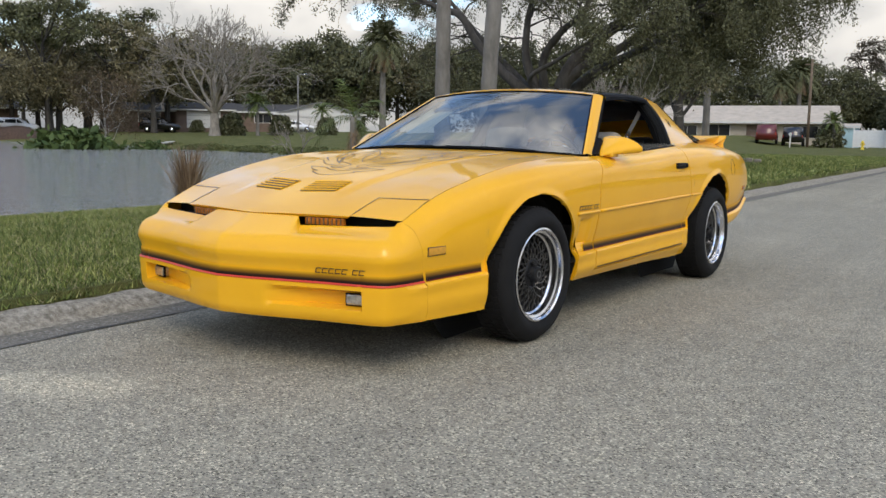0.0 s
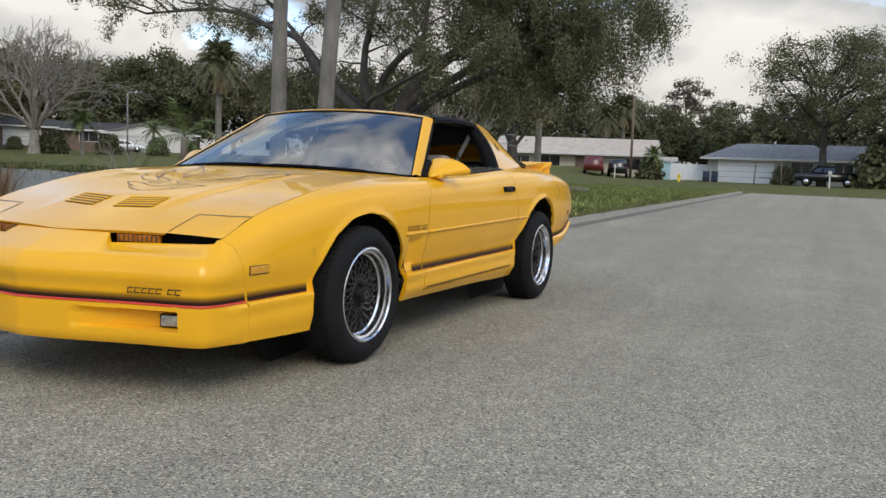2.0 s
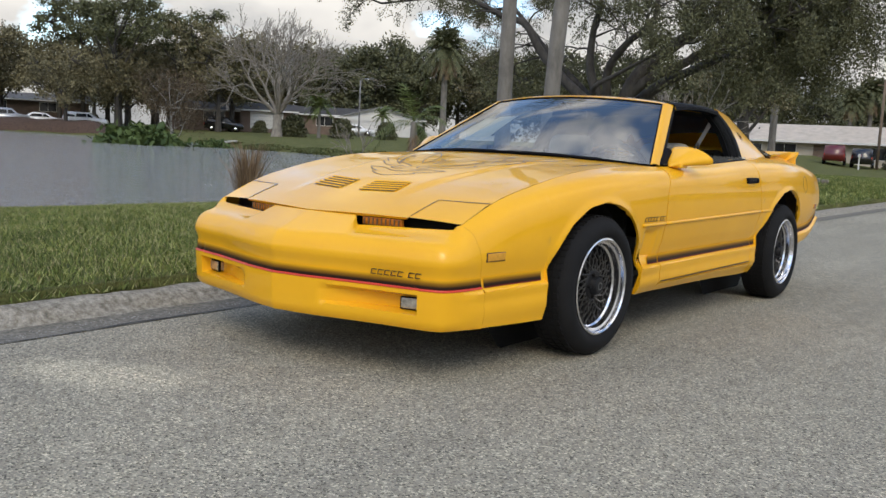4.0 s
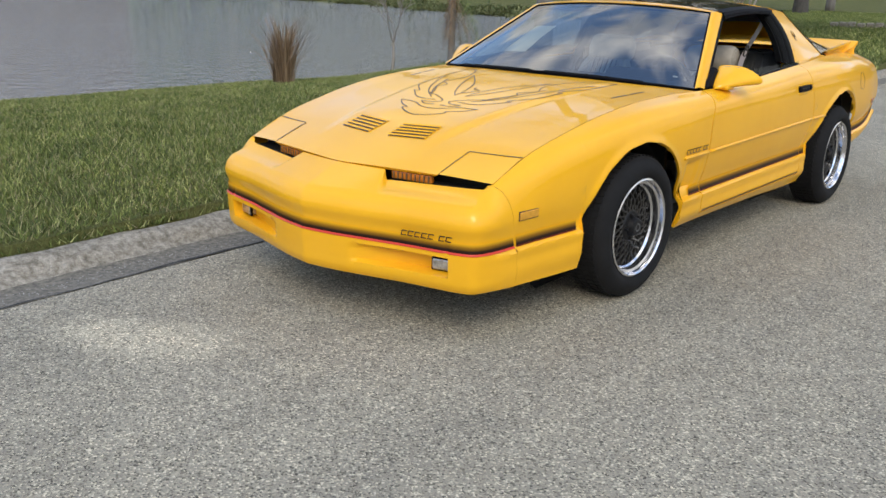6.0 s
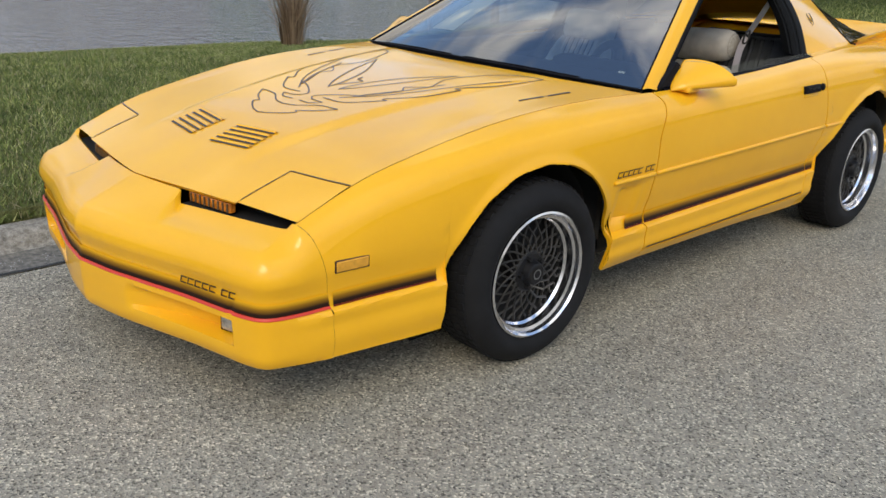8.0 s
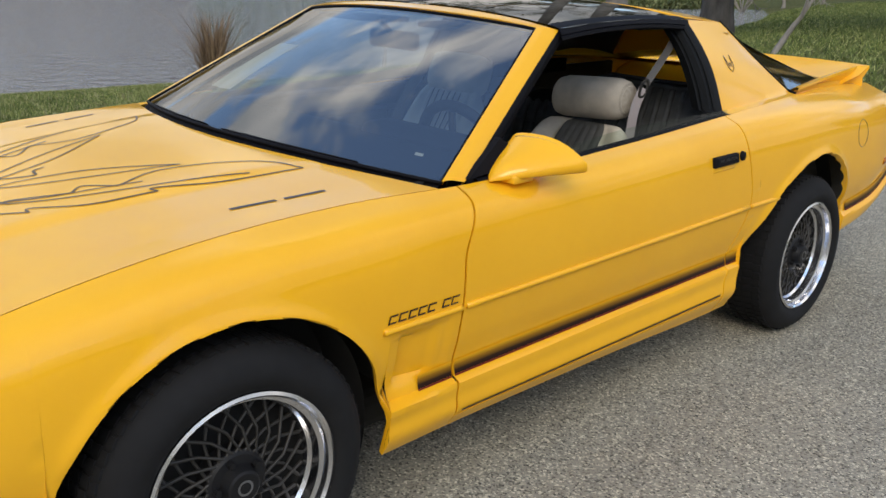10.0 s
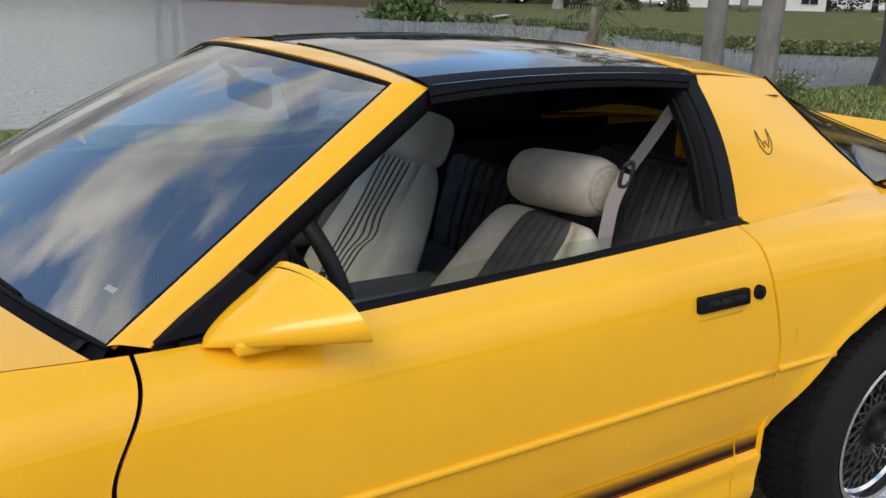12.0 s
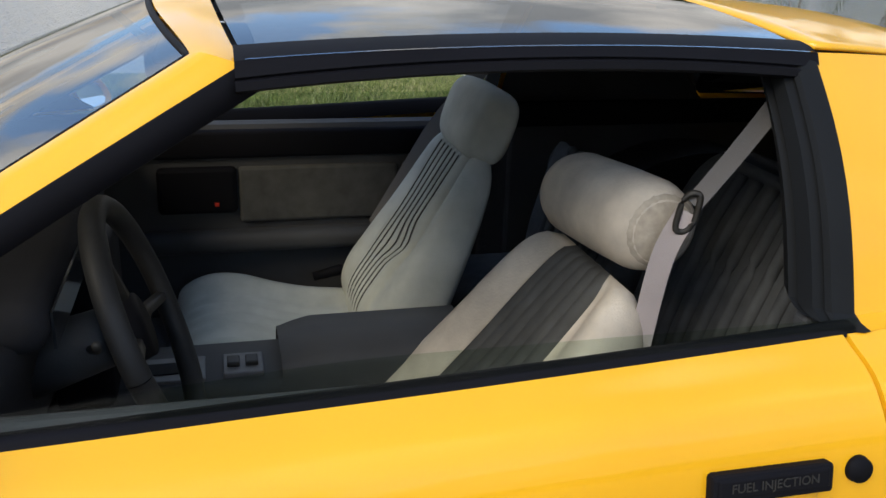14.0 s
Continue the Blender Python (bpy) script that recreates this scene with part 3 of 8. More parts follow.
STX = [[0.762, 0.768, 0.768, 0.765, 0.772, 0.757, 0.732, 0.703],
       [0.772, 0.779, 0.778, 0.775, 0.786, 0.775, 0.745, 0.708],
       [0.795, 0.808, 0.806, 0.803, 0.820, 0.812, 0.778, 0.720],
       [0.825, 0.842, 0.840, 0.838, 0.866, 0.860, 0.818, 0.737],
       [0.838, 0.862, 0.862, 0.860, 0.886, 0.884, 0.846, 0.757],
       [0.835, 0.866, 0.862, 0.860, 0.889, 0.887, 0.858, 0.800],
       [0.838, 0.868, 0.863, 0.862, 0.892, 0.888, 0.858, 0.797],
       [0.842, 0.870, 0.865, 0.863, 0.892, 0.886, 0.852, 0.785],
       [0.845, 0.872, 0.870, 0.868, 0.900, 0.896, 0.855, 0.745],
       [0.850, 0.868, 0.866, 0.864, 0.892, 0.886, 0.838, 0.705],
       [0.835, 0.852, 0.850, 0.850, 0.868, 0.856, 0.802, 0.660],
       [0.790, 0.806, 0.806, 0.806, 0.822, 0.808, 0.760, 0.630]]
# the foremost station, where the fender meets the hood's corner
STZ = np.vstack([[0.205, 0.28, 0.363, 0.40, 0.475, 0.542, 0.575, 0.593], STZ])
STX = np.vstack([[0.756, 0.762, 0.762, 0.759, 0.765, 0.748, 0.726, 0.700], STX])


def step(a, b, x):
    t = max(0.0, min(1.0, (x - a) / (b - a)))
    return t * t * (3 - 2 * t)


def side_curve(y):
    """The body side's profile at y as a dense line of (x, z), bottom to top."""
    z, x = smooth_at(STY, STZ, y), smooth_at(STY, STX, y)
    c = catmull(np.stack([x, z], 1), 140)
    ledge = z[2] - 0.006
    bulge = 0.014 + 0.012 * max(0.0, 1 - abs(y - 0.46) / 0.26) if y > 0.2 else 0.012
    for p in c:
        below = ledge - p[1]
        p[0] += bulge * step(-0.004, 0.006, below) * (1 - 0.45 * step(0.01, 0.05, below) + 0.30 * step(0.05, 0.09, below)) * (1 - 0.5 * step(0.10, 0.16, below))
        p[0] -= 0.006 * step(-0.01, 0.0, p[1] - ledge) * (1 - step(0.03, 0.12, p[1] - ledge))
    return c


def side_points(y, n, zlow=None, zhigh=None):
    c = side_curve(y)
    z = np.maximum.accumulate(c[:, 1])
    lo = c[0, 1] if zlow is None else zlow
    hi = c[-1, 1] if zhigh is None else zhigh
    d = np.concatenate([[0], np.cumsum(np.hypot(*np.diff(c, axis=0).T))])
    a, b = np.interp(lo, z, d), np.interp(hi, z, d)
    t = np.linspace(a, b, n)
    return np.stack([np.interp(t, d, c[:, 0]), np.full(n, y), np.interp(t, d, c[:, 1])], 1)


def side_x(y, z):
    c = side_curve(y)
    return float(np.interp(z, np.maximum.accumulate(c[:, 1]), c[:, 0]))


def arch_low(y):
    """Height of the wheel opening's edge at y, or None."""
    for yc, zc, rf, rb, h in ARCHES:
        r = rf if y < yc else rb
        if abs(y - yc) < r:
            return zc + h * math.sqrt(1 - ((y - yc) / r) ** 2)
    return None


def arch_lip(p):
    """A slight flare round the wheel openings."""
    for yc, zc, rf, rb, h in ARCHES:
        d = (math.hypot((p[1] - yc) / (rf if p[1] < yc else rb), (p[2] - zc) / h) - 1) * h
        if 0 <= d < 0.09:
            p[0] += 0.010 * math.exp(-(d / 0.022) ** 2) * step(0.41, 0.50, p[2])
    return p


def panel_rows(y0, y1, step=0.045):
    """Stations between y0 and y1, closer together at the ends of wheel openings."""
    ys = list(np.arange(y0, y1, step)) + [y1]
    for yc, zc, rf, rb, h in ARCHES:
        ys = [y for y in ys if not (yc - rf - 0.02 < y < yc + rb + 0.02)] + ([yc - rf - 0.0008, yc + rb + 0.0008] if y0 < yc < y1 else [])
        if y0 < yc < y1:
            ys += [yc - (rf if math.cos(a) > 0 else rb) * 0.9999 * math.cos(a) for a in np.linspace(0, math.pi, 41)]
    return sorted(y for y in ys if y0 <= y <= y1)


def side_panel(y0, y1, n=30, head=None, tail=None, zlow=None, dent=None, step=0.045, nose=False):
    """A piece of the body side. head and tail bend its front and back seams, by height from 0 to 1."""
    rows = []
    for y in panel_rows(y0, y1, step):
        a = arch_low(y)
        lo = a if a else zlow
        pts = side_points(y, n, lo)
        wa, wb = max(0.0, 1 - (y - y0) / 0.13), max(0.0, 1 - (y1 - y) / 0.13)
        for k in range(n):
            u = max(0.0, min(1.0, (pts[k][2] - 0.258) / (pts[-1][2] - 0.258)))
            v = k / (n - 1) if nose and wa > 0 else u
            sh = (head(v) * wa if head else 0) + (tail(v) * wb if tail else 0)
            if abs(sh) > 1e-5:
                pts[k] = side_points(y + sh, n, lo)[k]
            if dent:
                pts[k][0] -= dent(pts[k][1], pts[k][2])
        rows.append([arch_lip(list(p)) for p in pts])
    return grid_bm(rows)


def side_vent(y, z):
    """The sunken outlet behind the front wheel."""
    w = step(0.480, 0.490, y) * (1 - step(0.585, 0.612, y)) * step(0.392, 0.400, z) * (1 - step(0.520, 0.530, z))
    w2 = step(0.455, 0.463, y) * (1 - step(0.640, 0.650, y)) * step(0.380, 0.388, z) * (1 - step(0.536, 0.542, z))
    return 0.020 * w * (1 - 0.6 * step(0.49, 0.60, y)) + 0.004 * w2


front_seam = lambda v: 0.055 * step(0.72, 1.0, v)
rear_seam = lambda v: -0.007 - 0.065 * step(0.45, 1.0, v) - 0.098 * (1 - step(0.0, 0.6, v))


def both_sides(name, bm, mat, parent, depth=0.014, label=""):
    rim_flange(bm, depth, (0, 1.2, 0.5))
    other = mirrored(bm)
    a = sharp(part(name, bm, mat, parent, label))
    b = sharp(part(name, other, mat, parent, label))
    return a, b


fender_l, fender_r = both_sides("front_fender", side_panel(-0.683, 0.676, 64, lambda v: -0.072 * v ** 2.2, front_seam, dent=side_vent, step=0.012, nose=True), M["paint"], car)
door_l, door_r = both_sides("door", side_panel(0.683, 2.083, 72, front_seam, rear_seam, zlow=0.258), M["paint"], car)
rocker_l, rocker_r = both_sides("rocker_panel", grid_bm([side_points(y, 8, None, 0.252) for y in np.linspace(0.679, 1.975, 30)]), M["paint"], car)
quarter_l, quarter_r = both_sides("quarter_panel", side_panel(2.090, 3.60, 64, rear_seam), M["paint"], car)

# ---- hood
HOOD_EDGE = lambda x: -0.870 + 0.116 * (abs(x) / 0.70) ** 1.35
LID_BACK = lambda x: -0.617 + (0.19 * (abs(x) - 0.48) if abs(x) > 0.48 else 0.0)


def base_curve(x):
    """Lower edge of the windscreen."""
    k = (abs(x) / 0.767) ** 2
    return Vector((x, 0.545 + 0.163 * k, 0.866 - 0.031 * k))


def hood_side(y):
    return smooth_at(STY, STX[:, -1], y), smooth_at(STY, STZ[:, -1], y)


def hood_z(x, y):
    zc = smooth_at([-0.90, -0.87, -0.63, -0.41, -0.26, 0.10, 0.50, 0.75], [0.592, 0.603, 0.683, 0.738, 0.764, 0.815, 0.850, 0.862], y)
    xs, zs = hood_side(max(y, -0.70))
    if y < -0.573:
        zs = np.interp(y, [-0.90, -0.76, -0.573], [0.54, 0.594, 0.672])
    a = min(1.0, abs(x) / xs)
    z = zc - (zc - zs) * a ** 2.2
    crease = 0.42 + 0.16 * max(0.0, min(1.0, (y + 0.6) / 1.1))
    t = max(0.0, min(1.0, (crease + 0.05 - a) / 0.10))
    rise = max(0.0, min(1.0, (y + 0.72) / 0.25)) * max(0.0, min(1.0, (0.62 - y) / 0.25))
    return z + 0.011 * (t * t * (3 - 2 * t) - 0.35) * rise * (1 - step(0.85, 0.99, a))


LIDA = 0.675


def hood_grid():
    a = np.concatenate([np.linspace(-1, -LIDA, 9), np.linspace(-LIDA, LIDA, 89)[1:], np.linspace(LIDA, 1, 9)[1:]])
    nf, nb = 13, 72
    rows = []
    for i in range(nf + nb):
        row = []
        for k in a:
            x0 = k * 0.708
            if i < nf:
                y = HOOD_EDGE(x0) + (LID_BACK(x0) - HOOD_EDGE(x0)) * i / (nf - 1)
            else:
                yb = base_curve(k * 0.755).y - 0.022
                y = LID_BACK(x0) + (yb - LID_BACK(x0)) * (i - nf + 1) / nb
            xs = hood_side(max(y, -0.60))[0] - 0.003
            x = k * (xs if y > -0.60 else 0.703)
            row.append((x, y, hood_z(x, y)))
        rows.append(row)
    return np.array(rows), nf, 8


HG, HNF, HNL = hood_grid()
ncol = HG.shape[1]
in_lid = lambda i, j: i < HNF - 1 and (j < HNL or j >= ncol - 1 - HNL)
bm = grid_bm(HG, skip=in_lid)
bmesh.ops.delete(bm, geom=[v for v in bm.verts if not v.link_faces], context="VERTS")
rim_flange(bm, 0.016, (0, 0.0, 0.3))
hood = sharp(part("hood", bm, M["paint"], car, "yellow hood with a sketched bird emblem and two louvred vents"))
for sl in (slice(0, HNL + 1), slice(ncol - 1 - HNL, ncol)):
    G = HG[:HNF, sl].copy()
    c = G.reshape(-1, 3).mean(0)
    G[..., 0] = c[0] + (G[..., 0] - c[0]) * 0.974
    G[..., 1] = c[1] + (G[..., 1] - c[1]) * 0.962
    for p in G.reshape(-1, 3):
        p[2] = hood_z(p[0], p[1]) + 0.0008
    lid = grid_bm(G)
    sharp(part("headlamp_lid", lid, M["paint"], car))

# ---- front bumper cover
PLAN = [(0, -1.060), (0.15, -1.036), (0.30, -0.998), (0.45, -0.958), (0.58, -0.931), (0.672, -0.910), (0.732, -0.876), (0.760, -0.790), (0.773, -0.689)]
TOPE = [(0, -0.872, 0.600), (0.12, -0.861, 0.600), (0.235, -0.844, 0.600), (0.36, -0.822, 0.600), (0.50, -0.795, 0.598), (0.60, -0.777, 0.596), (0.665, -0.765, 0.594), (0.695, -0.759, 0.595), (0.703, -0.753, 0.597)]
NS = 97
PLANC, TOPC = catmull(PLAN, NS), catmull(TOPE, NS)
PROFILE = [(0.203, -0.040), (0.206, -0.016), (0.222, -0.004), (0.245, 0.0), (0.262, 0.0), (0.272, 0.001), (0.285, 0.002), (0.300, 0.003), (0.312, 0.003), (0.322, 0.004), (0.340, 0.005),
           (0.356, 0.005), (0.362, -0.004), (0.385, -0.006), (0.405, -0.006), (0.425, -0.002), (0.443, 0.006), (0.458, 0.010), (0.476, 0.007), (0.496, 0.000), (0.514, -0.011), (0.528, -0.026), (0.538, -0.046)]


def fascia():
    rows = []
    for i in range(NS):
        s = i / (NS - 1) * 8
        p = PLANC[i]
        d = PLANC[min(i + 1, NS - 1)] - PLANC[max(i - 1, 0)]
        n = np.array([-d[1], d[0]]) / np.hypot(*d)
        n = -n if n[1] > 0 and s < 6 else n
        n = n if n[0] >= -1e-6 else -n
        if s < 0.2:
            n = np.array([0.0, -1.0])
        w = step(6.2, 8.0, s)
        col = []
        for z, o in PROFILE:
            if z > 0.48:
                o = o * (1 - w) + w * (-0.006 if z < 0.52 else -0.016)
            # long tapering pocket with the fog lamp at its outer end
            if 0.258 < z < 0.335:
                o -= 0.072 * max(0.0, (abs(p[0]) - 0.22) / 0.40) ** 0.6 * (1 - step(0.628, 0.636, p[0])) * (1 if 0.265 < z < 0.325 else 0.0)
            col.append((p[0] + n[0] * o, p[1] + n[1] * o, z))
        slit = step(2.05, 2.25, s) * (1 - 0.66 * max(0.0, min(1.0, (s - 2.25) / 4.6))) * (1 - step(6.7, 7.5, s))
        t = np.array([TOPC[i][0], TOPC[i][1] - 0.018 * slit, TOPC[i][2] - 0.036 * slit])
        b = np.array(col[-1])
        for f in (0.25, 0.5, 0.75, 0.92, 1.0):
            q = b + (t - b) * f
            q[2] -= 0.010 * math.sin(math.pi * f) * slit * 0.6
            col.append(tuple(q))
        rows.append(col)
    rows = np.array(rows)
    # the outer end meets the fender's front edge
    E = []
    for k in range(64):
        v = k / 63
        E.append(side_points(-0.683 - 0.072 * v ** 2.2, 64, None)[k])
    E = np.array(E)
    zc = np.clip(rows[-1, :, 2], E[0, 2], E[-1, 2])
    want = np.stack([np.interp(zc, E[:, 2], E[:, 0]), np.interp(zc, E[:, 2], E[:, 1]) - 0.0010, rows[-1, :, 2]], 1)
    delta = want - rows[-1]
    for i in range(NS):
        rows[i] += delta * step(6.3, 8.0, i / (NS - 1) * 8)
    return rows


FG = fascia()
full = np.concatenate([(FG * np.array([-1, 1, 1]))[::-1], FG[1:]])
bm = grid_bm(full)
rim_flange(bm, 0.02, (0, -0.3, 0.4))
sharp(part("front_bumper", bm, M["paint"], car), 40)


def stripe_bm(rows_lo_hi):
    """A narrow band with its height in UV."""
    bm = bmesh.new()
    uv = bm.loops.layers.uv.new("UVMap")
    prev = None
    for cols in rows_lo_hi:
        vs = [bm.verts.new(c) for c in cols]
        if prev:
            for j in range(len(vs) - 1):
                f = bm.faces.new((prev[j], vs[j], vs[j + 1], prev[j + 1]))
                for l, v in zip(f.loops, (j, j, j + 1, j + 1)):
                    l[uv].uv = (0, v / (len(vs) - 1))
        prev = vs
    return bm


def fade_material():
    m, nt, p = material("halftone_stripe")
    tc = nt.nodes.new("ShaderNodeTexCoord")
    sp = nt.nodes.new("ShaderNodeSeparateXYZ")
    nt.links.new(tc.outputs["UV"], sp.inputs[0])
    r = ramp(nt, [(0.0, (0.020, 0.008, 0.006)), (0.26, (0.024, 0.011, 0.006)), (0.62, (0.27, 0.130, 0.010)), (1.0, (0.82, 0.43, 0.013))])
    nt.links.new(sp.outputs[1], r.inputs[0])
    nt.links.new(r.outputs[0], p.inputs["Base Color"])
    p.inputs["Roughness"].default_value = 0.42
    p.inputs["Specular IOR Level"].default_value = 0.12
    return m


M["fade"] = fade_material()


def side_band(y0, y1, za, zb, off, n=3):
    rows = []
    for y in panel_rows(y0, y1, 0.03):
        base = smooth_at(STY, STZ[:, 2], y) - 0.363
        rows.append([(side_x(y, z + base) + off, y, z + base) for z in np.linspace(za, zb, n)])
    return rows


def fascia_band(za, zb, off, n=3):
    rows = []
    for i in range(len(full)):
        zs = full[i, :len(PROFILE), 2]
        c = full[i]
        cols = []
        d = full[min(i + 1, len(full) - 1), 8] - full[max(i - 1, 0), 8]
        nn = np.array([d[1], -d[0]]) / np.hypot(d[0], d[1])
        for z in np.linspace(za, zb, n):
            x, y = np.interp(z, zs, c[:len(PROFILE), 0]), np.interp(z, zs, c[:len(PROFILE), 1])
            cols.append((x + nn[0] * off, y + nn[1] * off, z))
        rows.append(cols)
    return rows


def band_pair(rows, mat, name, label=""):
    bm = stripe_bm(rows)
    c = mirrored(bm)
    part(name, bm, mat, car, label)
    part(name, c, mat, car, label)


for y0, y1 in ((-0.681, -0.296), (0.560, 0.674), (0.685, 2.003), (2.0095, 2.134), (2.985, 3.59)):
    band_pair(side_band(y0, y1, 0.364, 0.402, 0.0035, 5), M["fade"], "fading_stripe", "black stripe fading into the yellow paint")
    band_pair(side_band(y0, y1, 0.3600, 0.3642, 0.0045), M["red_dim"], "pinstripe", "thin dark red pinstripe")
part("fading_stripe", stripe_bm(fascia_band(0.364, 0.402, 0.0035, 5)), M["fade"], car, "black stripe fading into the yellow paint")
part("pinstripe", stripe_bm(fascia_band(0.358, 0.3655, 0.0055)), M["red"], car, "thin red pinstripe")

# ---- nose slots, lamps
for s in (1, -1):
    G = np.array([[(s * x, HOOD_EDGE(x) + 0.002 + d, z) for x in np.linspace(0.25, 0.70, 12)] for d, z in ((-0.01, 0.560), (0.09, 0.560), (0.09, 0.600), (0.09, 0.616))])
    part("nose_slot", grid_bm(G), M["dark"], car, "dark slot below the hood edge", False)
    bm = box_bm(0, 0, 0, 0.185, 0.02, 0.030, 0.004)
    ob = part("turn_lamp", bm, M["amber"], car, "amber turn lamp inside the nose slot", False)
    ob.matrix_basis = pose(s * 0.352, HOOD_EDGE(0.352) + 0.020, 0.581, 0, 0, s * 9)
    for k in range(9):
        rib = box_bm((k - 4) * 0.02, -0.011, 0, 0.005, 0.005, 0.026)
        part("lamp_rib", rib, M["decal"], ob, "", False)
    ob = part("fog_lamp", box_bm(0, 0, 0, 0.092, 0.034, 0.044, 0.007), M["fog"], car, "clear rectangular fog lamp", False)
    ob.matrix_basis = pose(s * 0.584, -0.876, 0.297, 0, 0, s * 15)
    bz = box_bm(0, -0.0145, 0, 0.099, 0.012, 0.050, 0.004)
    part("lamp_bezel", bz, M["black_trim"], ob, "", False).location = (0, 0.006, 0)
    # side marker
    ym = -0.625
    ob = part("side_marker", box_bm(0, 0, 0, 0.012, 0.105, 0.030, 0.003), M["marker"], car, "faded amber side marker lens", False)
    ob.matrix_basis = pose(s * (side_x(ym, 0.475) - 0.001), ym, 0.477, 0, 0, -s * 5)
    part("lens_rim", box_bm(s * -0.003, 0, 0, 0.012, 0.113, 0.037, 0.003), M["letter"], ob, "", False)
    rm = part("rear_marker", box_bm(0, 0, 0, 0.012, 0.085, 0.030, 0.003), M["amber"], car, "", False)
    rm.matrix_basis = pose(s * (side_x(3.36, 0.56) - 0.001), 3.36, 0.556, 0, 0, s * 6)

# ---- windscreen, pillars, roof
def top_curve(x):
    k = (abs(x) / 0.550) ** 2
    return Vector((x, 1.212 + 0.071 * k, 1.194 - 0.029 * k))


def screen_point(a, b):
    p, q = base_curve(a * 0.767), top_curve(a * 0.550)
    m = p.lerp(q, b)
    bulge = 0.022 * math.sin(math.pi * b) * (1 - a ** 4)
    return m + Vector((0, -0.5, 0.86)) * bulge


bm = grid_bm([[screen_point(a, b) for b in np.linspace(0, 1, 16)] for a in np.linspace(-1, 1, 33)])
screen = part("windscreen", bm, M["windshield"], car, "clear windscreen with sky reflections")
screen.visible_shadow = False
# black seal round the glass
edge = [screen_point(a, 0) for a in np.linspace(-1, 1, 33)] + [screen_point(1, b) for b in np.linspace(0, 1, 16)[1:]] + [screen_point(a, 1) for a in np.linspace(1, -1, 33)[1:]] + [screen_point(-1, b) for b in np.linspace(1, 0, 16)[1:]]
part("screen_seal", tube_bm(edge, 0.0055, 6), M["black_trim"], car)


def pillar_rows(s):
    rows = []
    for b in np.linspace(0, 1, 20):
        inn = screen_point(1.0, b) + Vector((0.004, 0, 0.004))
        o0, o1 = Vector((0.798, 0.760, 0.8355)), Vector((0.592, 1.338, 1.163))
        out = o0.lerp(o1, b) + Vector((0, 0, 0.003)) * math.sin(math.pi * b)
        mid = inn.lerp(out, 0.5) + Vector((0.006, -0.003, 0.005))
        back = out + Vector((-0.030, 0.012, -0.020))
        rows.append([Vector((s * p.x, p.y, p.z)) for p in (inn + Vector((-0.01, 0.012, -0.012)), inn, inn.lerp(mid, 0.5) + Vector((0.004, 0, 0.003)), mid, out, back)])
    return rows


for s in (1, -1):
    sharp(part("windscreen_pillar", grid_bm(pillar_rows(s)), M["paint"], car), 50)
    rows = []
    for r in pillar_rows(s):
        o = r[4]
        rows.append([o + Vector((s * 0.001, 0.002, 0.001)), o + Vector((s * 0.004, 0.010, -0.006)), o + Vector((s * -0.002, 0.030, -0.022)), o + Vector((s * -0.03, 0.034, -0.026))])
    part("window_seal", grid_bm(rows), M["black_trim"], car, "black rubber window seal")


def roof_z(x, y):
    zc = smooth_at([1.20, 1.30, 1.66, 2.08, 2.38], [1.199, 1.208, 1.224, 1.214, 1.188], y)
    k = (abs(x) / 0.59) ** 2.3
    return zc - 0.044 * k


def header_back(x):
    return 1.302 + 0.033 * (abs(x) / 0.586) ** 2


rows = []
for a in np.linspace(-1, 1, 33):
    p = top_curve(a * 0.550) + Vector((0, 0.004, 0.008))
    yb = header_back(a * 0.588)
    q = Vector((a * 0.588, yb, roof_z(a * 0.588, yb)))
    m = p.lerp(q, 0.5) + Vector((0, 0, 0.006))
    end = pillar_rows(1 if a > 0 else -1)[-1]
    w = step(0.78, 1.0, abs(a))
    p, m, q = p.lerp(end[1], w), m.lerp(end[3], w), q.lerp(end[4], w)
    rows.append([p + Vector((0, 0.01, -0.02)), p, m, q, q + Vector((0, 0.002, -0.03))])
sharp(part("roof_header", grid_bm(rows), M["paint"], car), 50)
def taper(x, y):
    """The roof narrows slightly towards the back."""
    return x * (1 - 0.055 * max(0.0, min(1.0, (y - 1.33) / 0.745)))


ROOF_BACK = lambda x: 2.075 - 0.02 * (1 - (abs(x) / 0.6) ** 2)
for x0, x1, nm in ((-0.602, -0.070, "roof_panel"), (-0.064, 0.064, "roof_bar"), (0.070, 0.602, "roof_panel")):
    rows = []
    for x in np.linspace(x0, x1, 15):
        ya, yb = header_back(x) + 0.005, ROOF_BACK(x) - 0.005
        rows.append([(taper(x, y), y, roof_z(x, y) + (0.004 if nm == "roof_panel" else 0.0)) for y in np.linspace(ya, yb, 24)])
    bm = grid_bm(rows)
    rim_flange(bm, 0.02, (0, 1.7, 0.9))
    sharp(part(nm, bm, M["roof_glass"], car, "glossy black removable roof panel" if nm == "roof_panel" else "black roof bar"), 40)
